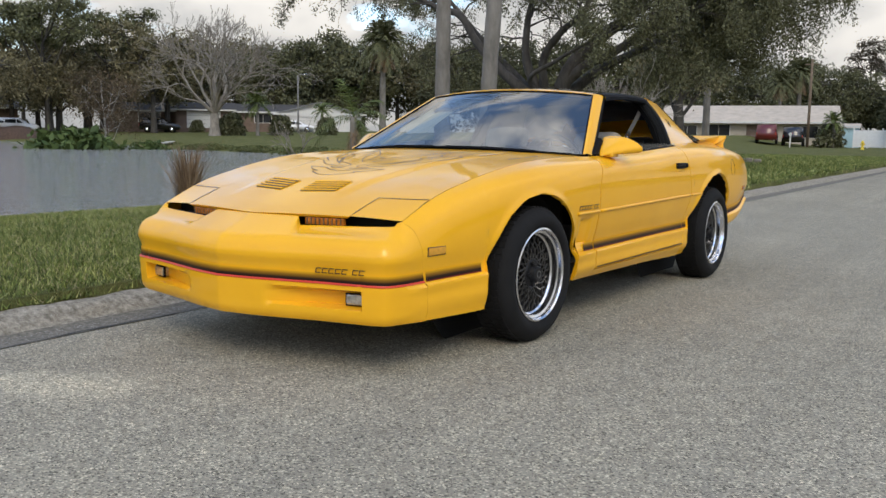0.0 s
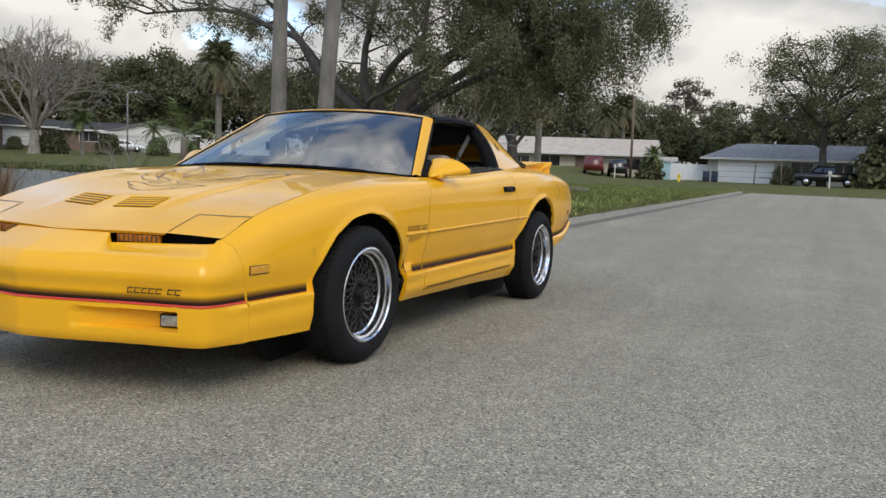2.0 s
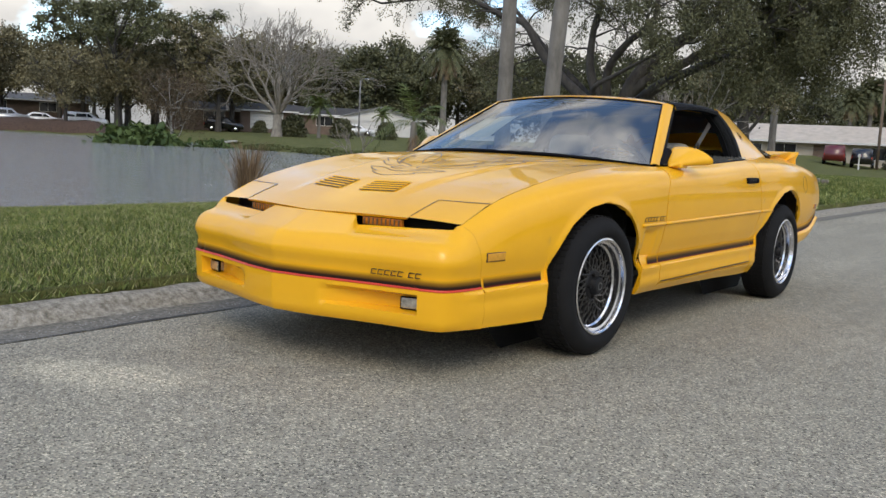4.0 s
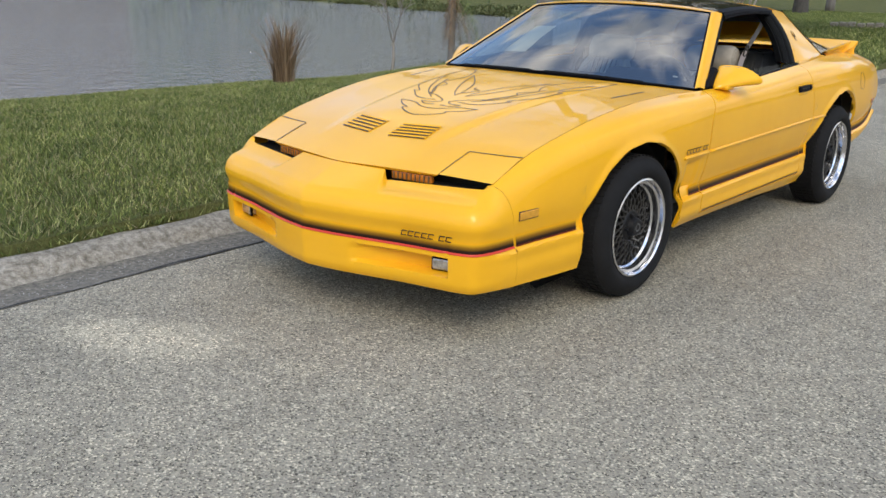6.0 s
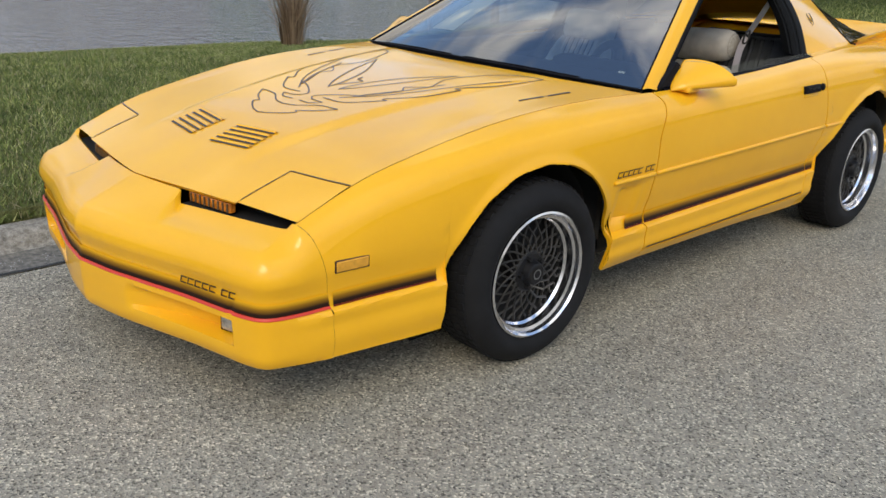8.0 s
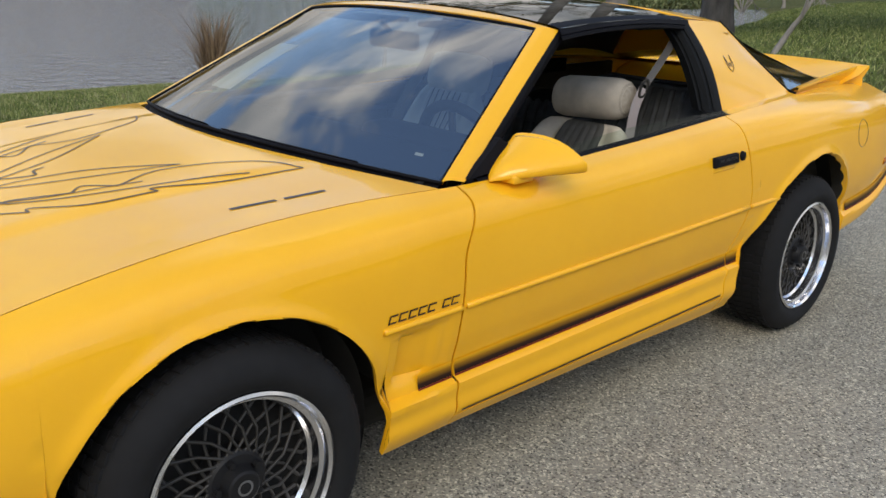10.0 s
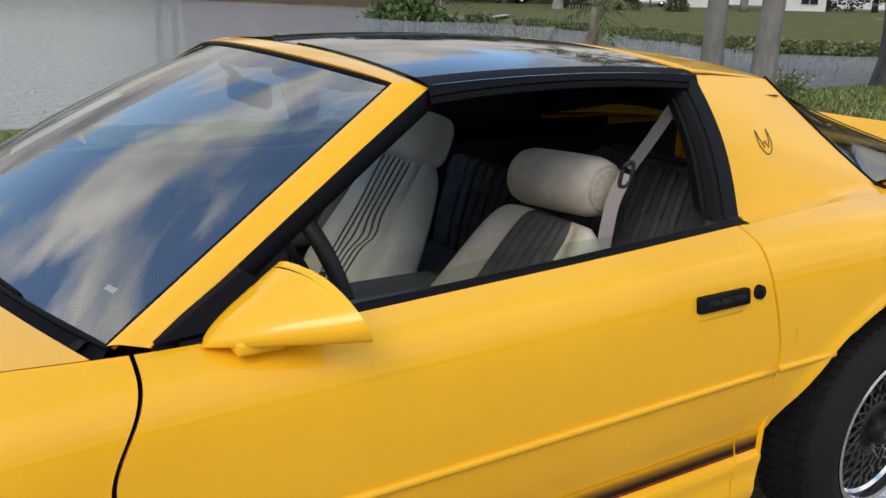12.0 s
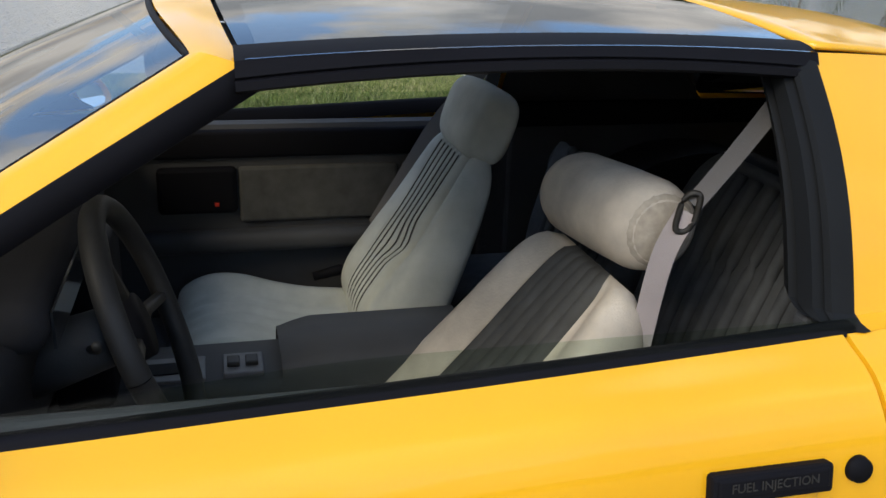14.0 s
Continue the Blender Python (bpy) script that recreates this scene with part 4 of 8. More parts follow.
for s in (1, -1):
    rows = []
    for y in np.linspace(1.33, 2.075, 24):
        dip = 0.006 * ((y - 1.70) / 0.37) ** 2
        rows.append([(s * taper(0.556, y), y, roof_z(0.556, y) + 0.0068), (s * taper(0.580, y), y, roof_z(0.580, y) + 0.0068), (s * taper(0.602, y), y, roof_z(0.60, y) + 0.003), (s * taper(0.611, y), y, roof_z(0.60, y) - 0.008 - dip), (s * taper(0.608, y), y, roof_z(0.6, y) - 0.011 - dip), (s * taper(0.614, y), y, roof_z(0.6, y) - 0.013 - dip), (s * taper(0.616, y), y, roof_z(0.6, y) - 0.022 - dip), (s * taper(0.600, y), y, roof_z(0.6, y) - 0.027 - dip), (s * taper(0.55, y), y, roof_z(0.6, y) - 0.024 - dip)])
    sharp(part("roof_rail", grid_bm(rows), M["black_trim"], car, "black roof rail above the side window"), 30)


# ---- rear roof hoop, sail panels, hatch
def hoop_back(x):
    return 2.385 + 0.01 * (abs(x) / 0.5) ** 2


rows = []
for x in np.linspace(-0.562, 0.562, 31):
    ya, yb = ROOF_BACK(x) + 0.004, hoop_back(x)
    xb = x * (0.515 / 0.562)
    rows.append([(x + (xb - x) * f, ya + (yb - ya) * f, roof_z(x, ya + (yb - ya) * f) + 0.003) for f in np.linspace(0, 1, 8)])
HOOP = np.array(rows)
bm = grid_bm(HOOP)
rim_flange(bm, 0.008, (0, 2.2, 0.9))
part("roof_hoop", bm, M["paint"], car)


def sail_point(f, b, s=1):
    """f: front to back, b: top to bottom."""
    t = Vector((0.562 + (0.517 - 0.562) * f, 2.073 + (2.388 - 2.073) * f, 0))
    t.z = roof_z(t.x * 1.05, t.y) + 0.001
    yb = 2.050 + (2.640 - 2.050) * f ** 1.05
    xb, zb = hood_side(yb)
    inner = Vector((xb - 0.030, yb, zb + 0.004))
    k = min(1.0, b / 0.90)
    m = t.lerp(inner, k)
    m += Vector((0.020, 0, 0.012)) * math.sin(math.pi * k) * (1 - 0.4 * f)
    m.z -= 0.02 * f * math.sin(math.pi * k)
    if b > 0.90:
        m = inner.lerp(Vector((xb + 0.001, yb, zb)), (b - 0.90) / 0.10)
    return Vector((s * m.x, m.y, m.z))


for s in (1, -1):
    rows = [[sail_point(f, b, s) for b in np.linspace(0, 1, 20)] for f in np.linspace(0, 1, 22)]
    bm = grid_bm(rows)
    rim_flange(bm, 0.008, (0, 2.4, 0.8))
    sharp(part("sail_panel", bm, M["paint"], car), 45)
# hatch glass: a long bubble whose sides wrap down to the shoulders
def hatch_edge(y):
    """Outer lower edge of the glass: the sail panel's back edge, then the shoulder."""
    pts = [sail_point(1.0, b) for b in np.linspace(0, 1, 24)]
    ys = [p.y for p in pts]
    if y < ys[-1]:
        return np.interp(y, ys, [p.x for p in pts]) - 0.004, np.interp(y, ys, [p.z for p in pts]) + 0.003
    xs, zs = hood_side(y)
    return xs - 0.035, zs + 0.004


def hatch_ridge(y):
    x = np.interp(y, [2.39, 2.55, 3.30], [0.512, 0.505, 0.520])
    return x, smooth_at([2.39, 2.65, 2.95, 3.26, 3.34], [1.140, 1.052, 0.967, 0.888, 0.872], y)


rows, bands = [], []
for y in np.linspace(2.392, 3.32, 26):
    (xo, zo), (xr, zr) = hatch_edge(y), hatch_ridge(y)
    zo = min(zo, zr - 0.002)
    half = [(xo, y, zo), (xo * 0.6 + xr * 0.4, y, zo * 0.55 + zr * 0.45 + 0.006), (xr + 0.008, y, zr - 0.006), (xr - 0.02, y, zr + 0.002), (xr * 0.7, y + 0.01, zr + 0.014), (xr * 0.35, y + 0.018, zr + 0.024)]
    rows.append(half + [(0, y + 0.02, zr + 0.027)] + [(-p[0], p[1], p[2]) for p in half[::-1]])
    bands.append([(xr + 0.012, y, zr - 0.005), (xr - 0.012, y, zr + 0.004), (xr - 0.045, y, zr + 0.008)])
hatch = part("hatch_glass", grid_bm(rows), M["hatch_glass"], car, "dark tinted rear hatch glass")
for s in (1, -1):
    part("glass_border", grid_bm([[(s * p[0], p[1], p[2] + 0.002) for p in r] for r in bands]), M["black_trim"], hatch, "black border of the hatch glass")
    rim = [sail_point(1.0, f, s) + Vector((s * -0.006, 0.002, 0.003)) for f in np.linspace(0, 1, 16)]
    part("hatch_seal", tube_bm(rim, 0.006, 6), M["black_trim"], car)
# rear deck
rows = []
for y in np.linspace(3.22, 3.60, 12):
    xs, zs = hood_side(y)
    rows.append([(xs * a, y, zs + 0.02 * (1 - a * a)) for a in np.linspace(-1, 1, 17)])
part("rear_deck", grid_bm(rows), M["paint"], car)
rows = []
tail = side_points(3.60, 16)
for a in np.linspace(-1, 1, 25):
    rows.append([(p[0] * a, 3.60 + 0.06 * (1 - abs(a) ** 3), p[2] + (0.02 * (1 - a * a) if k == 15 else 0)) for k, p in enumerate(tail)])
part("rear_bumper", grid_bm(rows), M["paint"], car)


def spoiler():
    """Ducktail: lies across the tail and runs forward along both shoulders."""
    rows = []
    for a in np.linspace(-1, 1, 57):
        t = abs(a)
        sg = 1 if a >= 0 else -1
        if t < 0.55:
            x = 0.70 * t / 0.55
            y = 3.60 - 0.15 * (x / 0.70) ** 2.5
            zt = 0.938 + 0.006 * t / 0.55
            zb = hood_side(min(y, 3.58))[1] + 0.012
            sec = [(x * 0.97, y - 0.24, zb), (x, y - 0.10, zb + 0.035), (x, y, zt), (x, y + 0.004, zt - 0.012), (x * 0.99, y - 0.035, zb + 0.018), (x * 0.99, y - 0.03, zb - 0.03)]
        else:
            f = (t - 0.55) / 0.45
            y = 3.45 - 0.80 * f
            xs, zb = hood_side(y)
            zt = 0.944 - (0.944 - 0.912) * f
            x = xs - 0.004
            w = 0.085 * (1 - f) + 0.012
            yi = y - 0.16 * (1 - f) ** 2
            sec = [(x - w - 0.02, yi, zb + 0.012), (x - w * 0.5, (y + yi) / 2, zb + 0.012 + (zt - zb) * 0.55), (x + 0.004, y, zt), (x + 0.006, y, zt - 0.010), (x - 0.012, y - 0.03 * (1 - f), zb + 0.014), (x - 0.004, y - 0.03 * (1 - f), zb - 0.012)]
        rows.append([(sg * p[0], p[1], p[2]) for p in sec])
    return grid_bm(rows)


sharp(part("rear_spoiler", spoiler(), M["paint"], car, "yellow ducktail spoiler wrapping the tail"), 35)

# ---- underbody, wheel wells, engine bay filling
part("underbody", box_bm(0, 1.28, 0.24, 1.40, 4.2, 0.10, 0.03), M["dark"], car, "", False)
part("engine_bay", box_bm(0, -0.05, 0.40, 1.26, 1.10, 0.30, 0.03), M["dark"], car, "", False)
for yc, zc, rf, rb, h in ARCHES:
    r = max(rf, h)
    for s in (1, -1):
        rows = [[(s * x, yc - (r + 0.012) * math.cos(t), zc + (r + 0.012) * math.sin(t)) for x in (0.50, 0.60, 0.70, 0.775)] for t in np.linspace(-0.25, math.pi + 0.25, 30)]
        bm = grid_bm(rows)
        part("wheel_well", bm, M["dark"], car)
        bm = bmesh.new()
        bmesh.ops.create_circle(bm, cap_ends=True, segments=30, radius=r + 0.012, matrix=Matrix.Translation((s * 0.50, yc, zc)) @ Matrix.Rotation(math.pi / 2, 4, "Y"))
        part("wheel_well", bm, M["dark"], car)


# ---- wheels
def revolve(profile, n, bm=None):
    """Turn a profile of (x, r) round the x axis."""
    rows = [[(x, r * math.cos(2 * math.pi * k / n), r * math.sin(2 * math.pi * k / n)) for x, r in profile] for k in range(n)]
    return grid_bm(rows, bm, close_u=True)


def build_wheel(s):
    """Outer face towards +x (s = 1) or -x, axle at the origin."""
    w = new("wheel")
    tyre = [(-0.20, 0.205), (-0.205, 0.26), (-0.19, 0.298), (-0.17, 0.308), (-0.05, 0.309), (-0.030, 0.305), (-0.012, 0.290), (0.004, 0.264), (0.004, 0.240), (-0.010, 0.218), (-0.03, 0.210)]
    bm = revolve([(s * x, r) for x, r in tyre], 72)
    t = sharp(part("tyre", bm, M["rubber"], w, "black low-profile tyre"), 50)
    # tread blocks along the shoulder and crown
    bm = bmesh.new()
    for k in range(64):
        a = 2 * math.pi * k / 64
        for xo, wd in ((-0.052, 0.026), (-0.088, 0.034), (-0.13, 0.034), (-0.166, 0.026)):
            m = Matrix.Rotation(a + (0.02 if xo < -0.1 else 0), 4, "X") @ Matrix.Translation((s * xo, 0, 0.3085)) @ Matrix.Rotation(0.22 * s, 4, "Z") @ Matrix.Diagonal((wd, 0.0225, 0.008, 1))
            bmesh.ops.create_cube(bm, size=1, matrix=m)
    part("tread", bm, M["rubber"], t, "", False)
    rim = [(-0.018, 0.217), (-0.006, 0.216), (-0.003, 0.209), (-0.010, 0.203), (-0.024, 0.200), (-0.028, 0.190), (-0.052, 0.187), (-0.060, 0.180), (-0.074, 0.178)]
    sharp(part("rim", revolve([(s * x, r) for x, r in rim], 72), M["chrome"], w, "polished alloy rim lip"), 25)
    part("rim_back", revolve([(s * -0.074, 0.178), (s * -0.11, 0.172), (s * -0.12, 0.05), (s * -0.105, 0.001)], 40), M["dark"], w)
    # crossed lace spokes in two layers
    bm = bmesh.new()
    for k in range(20):
        for sg in (1, -1):
            a0, a1 = 2 * math.pi * k / 20, 2 * math.pi * k / 20 + sg * 0.72
            p = (s * -0.054, 0.062 * math.cos(a0), 0.062 * math.sin(a0))
            q = (s * -0.076, 0.176 * math.cos(a1), 0.176 * math.sin(a1))
            mid = (s * (-0.057 if sg > 0 else -0.063), 0.118 * math.cos(a0 + sg * 0.42), 0.118 * math.sin(a0 + sg * 0.42))
            tube_bm([p, mid, q], [0.0042, 0.0036, 0.0050], 5, bm, False)
    part("lace_spokes", bm, M["lace"], w, "charcoal crossed lace spokes")
    hubp = [(-0.088, 0.075), (-0.054, 0.070), (-0.047, 0.062), (-0.044, 0.044), (-0.030, 0.040), (-0.020, 0.037), (-0.017, 0.032), (-0.017, 0.001)]
    h = sharp(part("hub", revolve([(s * x, r) for x, r in hubp], 40), M["hub"], w, "black wheel hub"), 30)
    part("hub_emblem", revolve([(s * -0.0155, 0.018), (s * -0.0155, 0.013)], 24), M["switch_grey"], h)
    for k in range(5):
        a = 2 * math.pi * k / 5 + 0.3
        part("wheel_nut", cyl_bm((s * -0.055, 0.052 * math.cos(a), 0.052 * math.sin(a)), (s * -0.032, 0.052 * math.cos(a), 0.052 * math.sin(a)), 0.010, 0.008, 6), M["hub"], h, "", False)
    return w


for s in (1, -1):
    w = build_wheel(s)
    w.parent = car
    w.matrix_basis = pose(s * 0.884, FW[0], FW[1], 20, 0, -2 if s == 1 else -2)
    w2 = copy_thing(w, pose(s * 0.905, RW[0], RW[1], 55))
    w2.parent = car


# ---- side trim
def rub_z(y):
    return 0.556 + 0.011 * max(0.0, min(1.0, (y - 0.65) / 1.4))


for s in (1, -1):
    for y0, y1 in ((0.43, 0.672), (0.690, 2.062), (2.078, 2.270)):
        pts = [(s * (side_x(y, rub_z(y)) + 0.001), y, rub_z(y)) for y in np.linspace(y0, y1, 24)]
        part("rub_strip", tube_bm(pts, 0.0085, 8), M["paint"], car)
    # black weather strip along the window's lower edge
    rows = []
    for y in np.linspace(0.80, 2.030, 30):
        t = side_points(y, 3)[-1]
        x, z = t[0], t[2]
        rows.append([(s * (x + 0.001), y, z - 0.004), (s * (x - 0.002), y, z + 0.006), (s * (x - 0.016), y, z + 0.009), (s * (x - 0.030), y, z + 0.004), (s * (x - 0.036), y, z - 0.03)])
    part("belt_seal", grid_bm(rows), M["black_trim"], car, "black weather strip below the side window")
    rows = [[(s * 0.792, y, 0.845), (s * (0.785 - 0.06 * (h - 0.86)), y, h)] for y, h in zip(np.linspace(0.98, 2.03, 20), [0.862 + 0.030 * step(0, 0.5, f) for f in np.linspace(0, 1, 20)])]
    sg = part("side_window", grid_bm(rows), M["side_glass"], car, "side window glass wound almost fully down")
    sg.visible_shadow = False
    # black corner behind the mirror
    tri = bmesh.new()
    q = [Vector((s * (0.806), 0.765, 0.842)), Vector((s * 0.800, 1.00, 0.858)), Vector((s * 0.778, 0.905, 0.925))]
    vs = [tri.verts.new(v) for v in q] + [tri.verts.new(v + Vector((s * -0.02, 0, 0))) for v in q]
    tri.faces.new(vs[:3]); tri.faces.new(vs[3:][::-1])
    for k in range(3):
        tri.faces.new((vs[k], vs[(k + 1) % 3], vs[3 + (k + 1) % 3], vs[3 + k]))
    part("mirror_sail", tri, M["black_trim"], car, "", False)


def door_mirror(s):
    rows = []
    for k in range(28):
        a = 2 * math.pi * k / 28
        ca, sa = math.cos(a), math.sin(a)
        row = []
        for f in [0.0, 0.03, 0.08, 0.16, 0.28, 0.42, 0.58, 0.74, 0.88, 1.0, 1.0, 0.985]:
            hw, hh = 0.0891 * f ** 0.62 + 0.001, 0.0557 * f ** 0.60 + 0.001
            y = 0.828 + 0.187 * f
            cx = 0.8165 + 0.0622 * f
            cz = 0.8412 + hh * 0.86
            ex = math.copysign(abs(ca) ** 0.72, ca) * hw
            ez = math.copysign(abs(sa) ** (0.85 if sa > 0 else 0.45), sa) * hh * (1.0 if sa > 0 else 0.62)
            yy = y + 0.023 * f * ex / 0.0891 - 0.037 * f * f * max(0.0, min(1.0, (ez / hh + 0.62) / 1.62)) ** 0.65
            row.append((s * (cx + ex - 0.058 * f * max(0.0, ez / hh)), yy, cz + ez - 0.012))
        # inner edge of the shell and the glass behind it
        c = np.array([s * 0.862, 1.008, 0.880])
        for j, (sh, dy) in enumerate(((1.0, 0), (0.93, 0.0), (0.90, -0.012))):
            p = np.array(row[9])
            q = c + (p - c) * sh
            row[9 + j if j else 9] = (q[0], p[1] + dy, q[2])
        rows.append(row)
    return rows


for s in (1, -1):
    rows = door_mirror(s)
    mir = sharp(part("door_mirror", grid_bm(rows, close_u=True), M["paint"], car, "yellow teardrop door mirror"), 50)
    bm = bmesh.new()
    bm.faces.new([bm.verts.new(r[-1]) for r in rows])
    part("mirror_glass", bm, M["chrome"], mir, "", False)
    part("mirror_foot", box_bm(s * 0.842, 0.900, 0.836, 0.055, 0.075, 0.022, 0.006), M["paint"], mir)
    # door handle and lock
    xh = side_x(1.87, 0.757)
    h = part("door_handle", box_bm(0, 0, 0, 0.020, 0.148, 0.034, 0.005), M["black_trim"], car, "black pull handle with raised lettering", False)
    h.matrix_basis = pose(s * (xh + 0.004), 1.868, 0.757, 0, s * -10, 0)
    part("handle_recess", box_bm(s * -0.010, -0.003, -0.020, 0.016, 0.138, 0.030, 0.006), M["paint"], h)
    part("handle_flap", box_bm(s * 0.009, 0, 0.002, 0.006, 0.136, 0.023, 0.003), M["black_trim"], h, "", False)
    cu = bpy.data.curves.new("handle_lettering", "FONT")
    cu.body, cu.size, cu.align_x, cu.align_y, cu.extrude = "FUEL INJECTION", 0.0145, "CENTER", "CENTER", 0.0004
    t = new("handle_lettering", cu)
    dg = bpy.context.evaluated_depsgraph_get()
    me = bpy.data.meshes.new_from_object(t.evaluated_get(dg))
    bpy.data.objects.remove(t)
    lt = new("lettering", me)
    me.materials.clear(); me.materials.append(M["lace"])
    lt.parent = h
    lt.matrix_basis = pose(s * 0.0125, 0.0, 0.002, 90, 0, 90 * s)
    lk = part("lock_cylinder", cyl_bm((0, 0, -0.004), (0, 0, 0.007), 0.0165, 0.0145, 20), M["black_trim"], car, "round black door lock")
    lk.matrix_basis = pose(s * (side_x(1.981, 0.757) + 0.001), 1.981, 0.757, 0, s * 82, 0)
    # fuel flap outline and quarter emblem
    if s == 1:
        pts = [(side_x(2.985 + 0.055 * math.cos(a), 0.72 + 0.055 * math.sin(a)) + 0.0005, 2.985 + 0.055 * math.cos(a), 0.72 + 0.055 * math.sin(a)) for a in np.linspace(0, 2 * math.pi, 28)]
        part("fuel_flap", tube_bm(pts, 0.0012, 5), M["decal"], car, "", False)


# ---- badge lettering as plain slanted bars, in two groups
def letter_bar(w, height):
    """Two thin strokes across and one slanted upright: the size and weight of a letter, not its form."""
    bm = bmesh.new()
    sh = Matrix.Identity(4)
    sh[0][2] = 0.26
    t = height * 0.17
    for cx, cz, sx, sz in ((0, height - t / 2, w, t), (0, t / 2, w, t), (-w / 2 + t / 2, height / 2, t, height)):
        box = bmesh.ops.create_cube(bm, size=1)
        bmesh.ops.transform(bm, matrix=sh @ Matrix.Translation((cx, 0, cz)) @ Matrix.Diagonal((sx, 0.0012, sz, 1)), verts=box["verts"])
    return bm


def badge(width, height, place):
    w = width / 7.6
    x = 0.0
    for k in range(7):
        ob = part("badge_bar", letter_bar(w * 0.80, height * 0.82), M["letter"], car, "dark badge bar", False)
        ob.matrix_basis = place(x + w / 2)
        x += w * (1.6 if k == 4 else 1.0)


badge(0.215, 0.025, lambda x: pose(0.437 + x * 0.975, -0.9645 + x * 0.225, 0.400, 0, 0, 13.0))
badge(0.222, 0.026, lambda x: pose(side_x(0.437 + x, 0.587) + 0.0012, 0.437 + x, 0.573, 4, 0, 90))
badge(0.222, 0.026, lambda x: pose(-side_x(0.659 - x, 0.587) - 0.0012, 0.659 - x, 0.573, 4, 0, -90))


# ---- hood emblem, louvres, side slots
def on_hood(x, y, up=0.0016):
    return Vector((x, y, hood_z(x, y) + up))


def ribbon(pts, width, n, up=0.0016):
    """A flat tape laid over the hood along control points."""
    c = catmull([(p[0], p[1]) for p in pts], n)
    bm = bmesh.new()
    prev = None
    for i in range(n):
        d = c[min(i + 1, n - 1)] - c[max(i - 1, 0)]
        d = d / (np.hypot(*d) + 1e-9)
        nn = np.array([-d[1], d[0]]) * width / 2
        v = [bm.verts.new(on_hood(*(c[i] + nn), up)), bm.verts.new(on_hood(*(c[i] - nn), up))]
        if prev:
            bm.faces.new((prev[0], prev[1], v[1], v[0]))
        prev = v
    return bm


WING = [
    [(0.068, -0.196), (0.180, -0.190), (0.290, -0.095)],
    [(0.290, -0.095), (0.267, -0.082), (0.351, 0.010), (0.387, 0.164)],
    [(0.387, 0.164), (0.368, 0.165), (0.424, 0.306), (0.464, 0.518)],
    [(0.464, 0.518), (0.345, 0.450), (0.247, 0.247), (0.284, 0.115)],
    [(0.284, 0.115), (0.215, 0.059), (0.243, 0.020)],
    [(0.243, 0.020), (0.169, -0.096), (0.194, -0.103)],
    [(0.194, -0.103), (0.121, -0.128), (0.028, -0.189), (0.045, -0.227), (0.115, -0.234)],
    [(0.115, -0.234), (0.079, -0.262), (0.018, -0.262)],
]
BODY = [
    [(0.030, -0.100), (0.040, -0.020), (0.100, 0.129), (0.238, 0.301)],
    [(0.030, -0.100), (0.085, -0.030), (0.160, 0.110), (0.238, 0.301)],
    [(0.000, -0.318), (0.059, -0.305), (0.133, -0.262), (0.226, -0.252)],
    [(0.226, -0.252), (0.172, -0.305), (0.110, -0.340)],
    [(0.110, -0.340), (0.124, -0.357), (0.060, -0.400), (0.000, -0.420)],
    [(0.120, -0.165), (0.235, -0.050), (0.330, 0.130), (0.420, 0.390)],
    [(0.150, -0.130), (0.225, -0.020), (0.300, 0.170)],
]
for st in WING + BODY:
    for s in (1, -1):
        part("emblem_line", ribbon([(s * x, y) for x, y in st], 0.0058, 18), M["decal"], hood, "brown outline of a spread bird emblem")
for s in (1, -1):
    for st in ([(0.477, -0.785), (0.479, -0.70), (0.481, -0.617)], [(0.481, -0.617), (0.59, -0.596), (0.704, -0.574)]):
        part("lid_gap", ribbon([(s * x, y) for x, y in st], 0.0045, 12, 0.0024), M["letter"], hood)
part("emblem_line", ribbon([(-0.03, -0.06), (0.0, -0.02), (0.02, 0.02), (-0.02, 0.03), (-0.03, 0.06)], 0.007, 16), M["decal"], hood)
for s in (1, -1):
    for k in range(5):
        y = -0.640 + k * 0.0255
        x0, x1 = 0.058 - k * 0.002, 0.238 - k * 0.002
        skew = lambda x: 0.14 * (x - x0)
        rows = [[on_hood(s * x, y + skew(x), 0.0030), on_hood(s * x, y + 0.0085 + skew(x), 0.0030)] for x in np.linspace(x0, x1, 8)]
        slot = part("hood_louvre", grid_bm(rows), M["letter"], hood, "dark louvre slot")
        rows = [[on_hood(s * x, y + 0.0085 + skew(x), 0.002), on_hood(s * x, y + 0.0105 + skew(x), 0.0075), on_hood(s * x, y + 0.0225 + skew(x), 0.002)] for x in np.linspace(x0 - 0.003, x1 + 0.003, 8)]
        part("louvre_fin", grid_bm(rows), M["paint"], slot)
    for ya, yb, xa, xb in ((0.222, 0.330, 0.606, 0.624), (0.350, 0.453, 0.627, 0.643)):
        rows = [[on_hood(s * (xa + (xb - xa) * f - 0.006), ya + (yb - ya) * f), on_hood(s * (xa + (xb - xa) * f + 0.006), ya + (yb - ya) * f)] for f in np.linspace(0, 1, 6)]
        part("washer_slot", grid_bm(rows), M["letter"], hood)
    # wipers
    off = Vector((0, 0.004, 0.006))
    pts = [base_curve(s * 0.30 - 0.28) + off, base_curve(s * 0.30) + off, base_curve(s * 0.30 + 0.24) + off]
    part("wiper", tube_bm(pts, [0.003, 0.005, 0.003], 6), M["black_trim"], car)
rows = [[base_curve(x) + Vector((0, -0.024, -0.028)), base_curve(x) + Vector((0, -0.004, -0.022)), base_curve(x) + Vector((0, 0.01, 0.0))] for x in np.linspace(-0.76, 0.76, 31)]
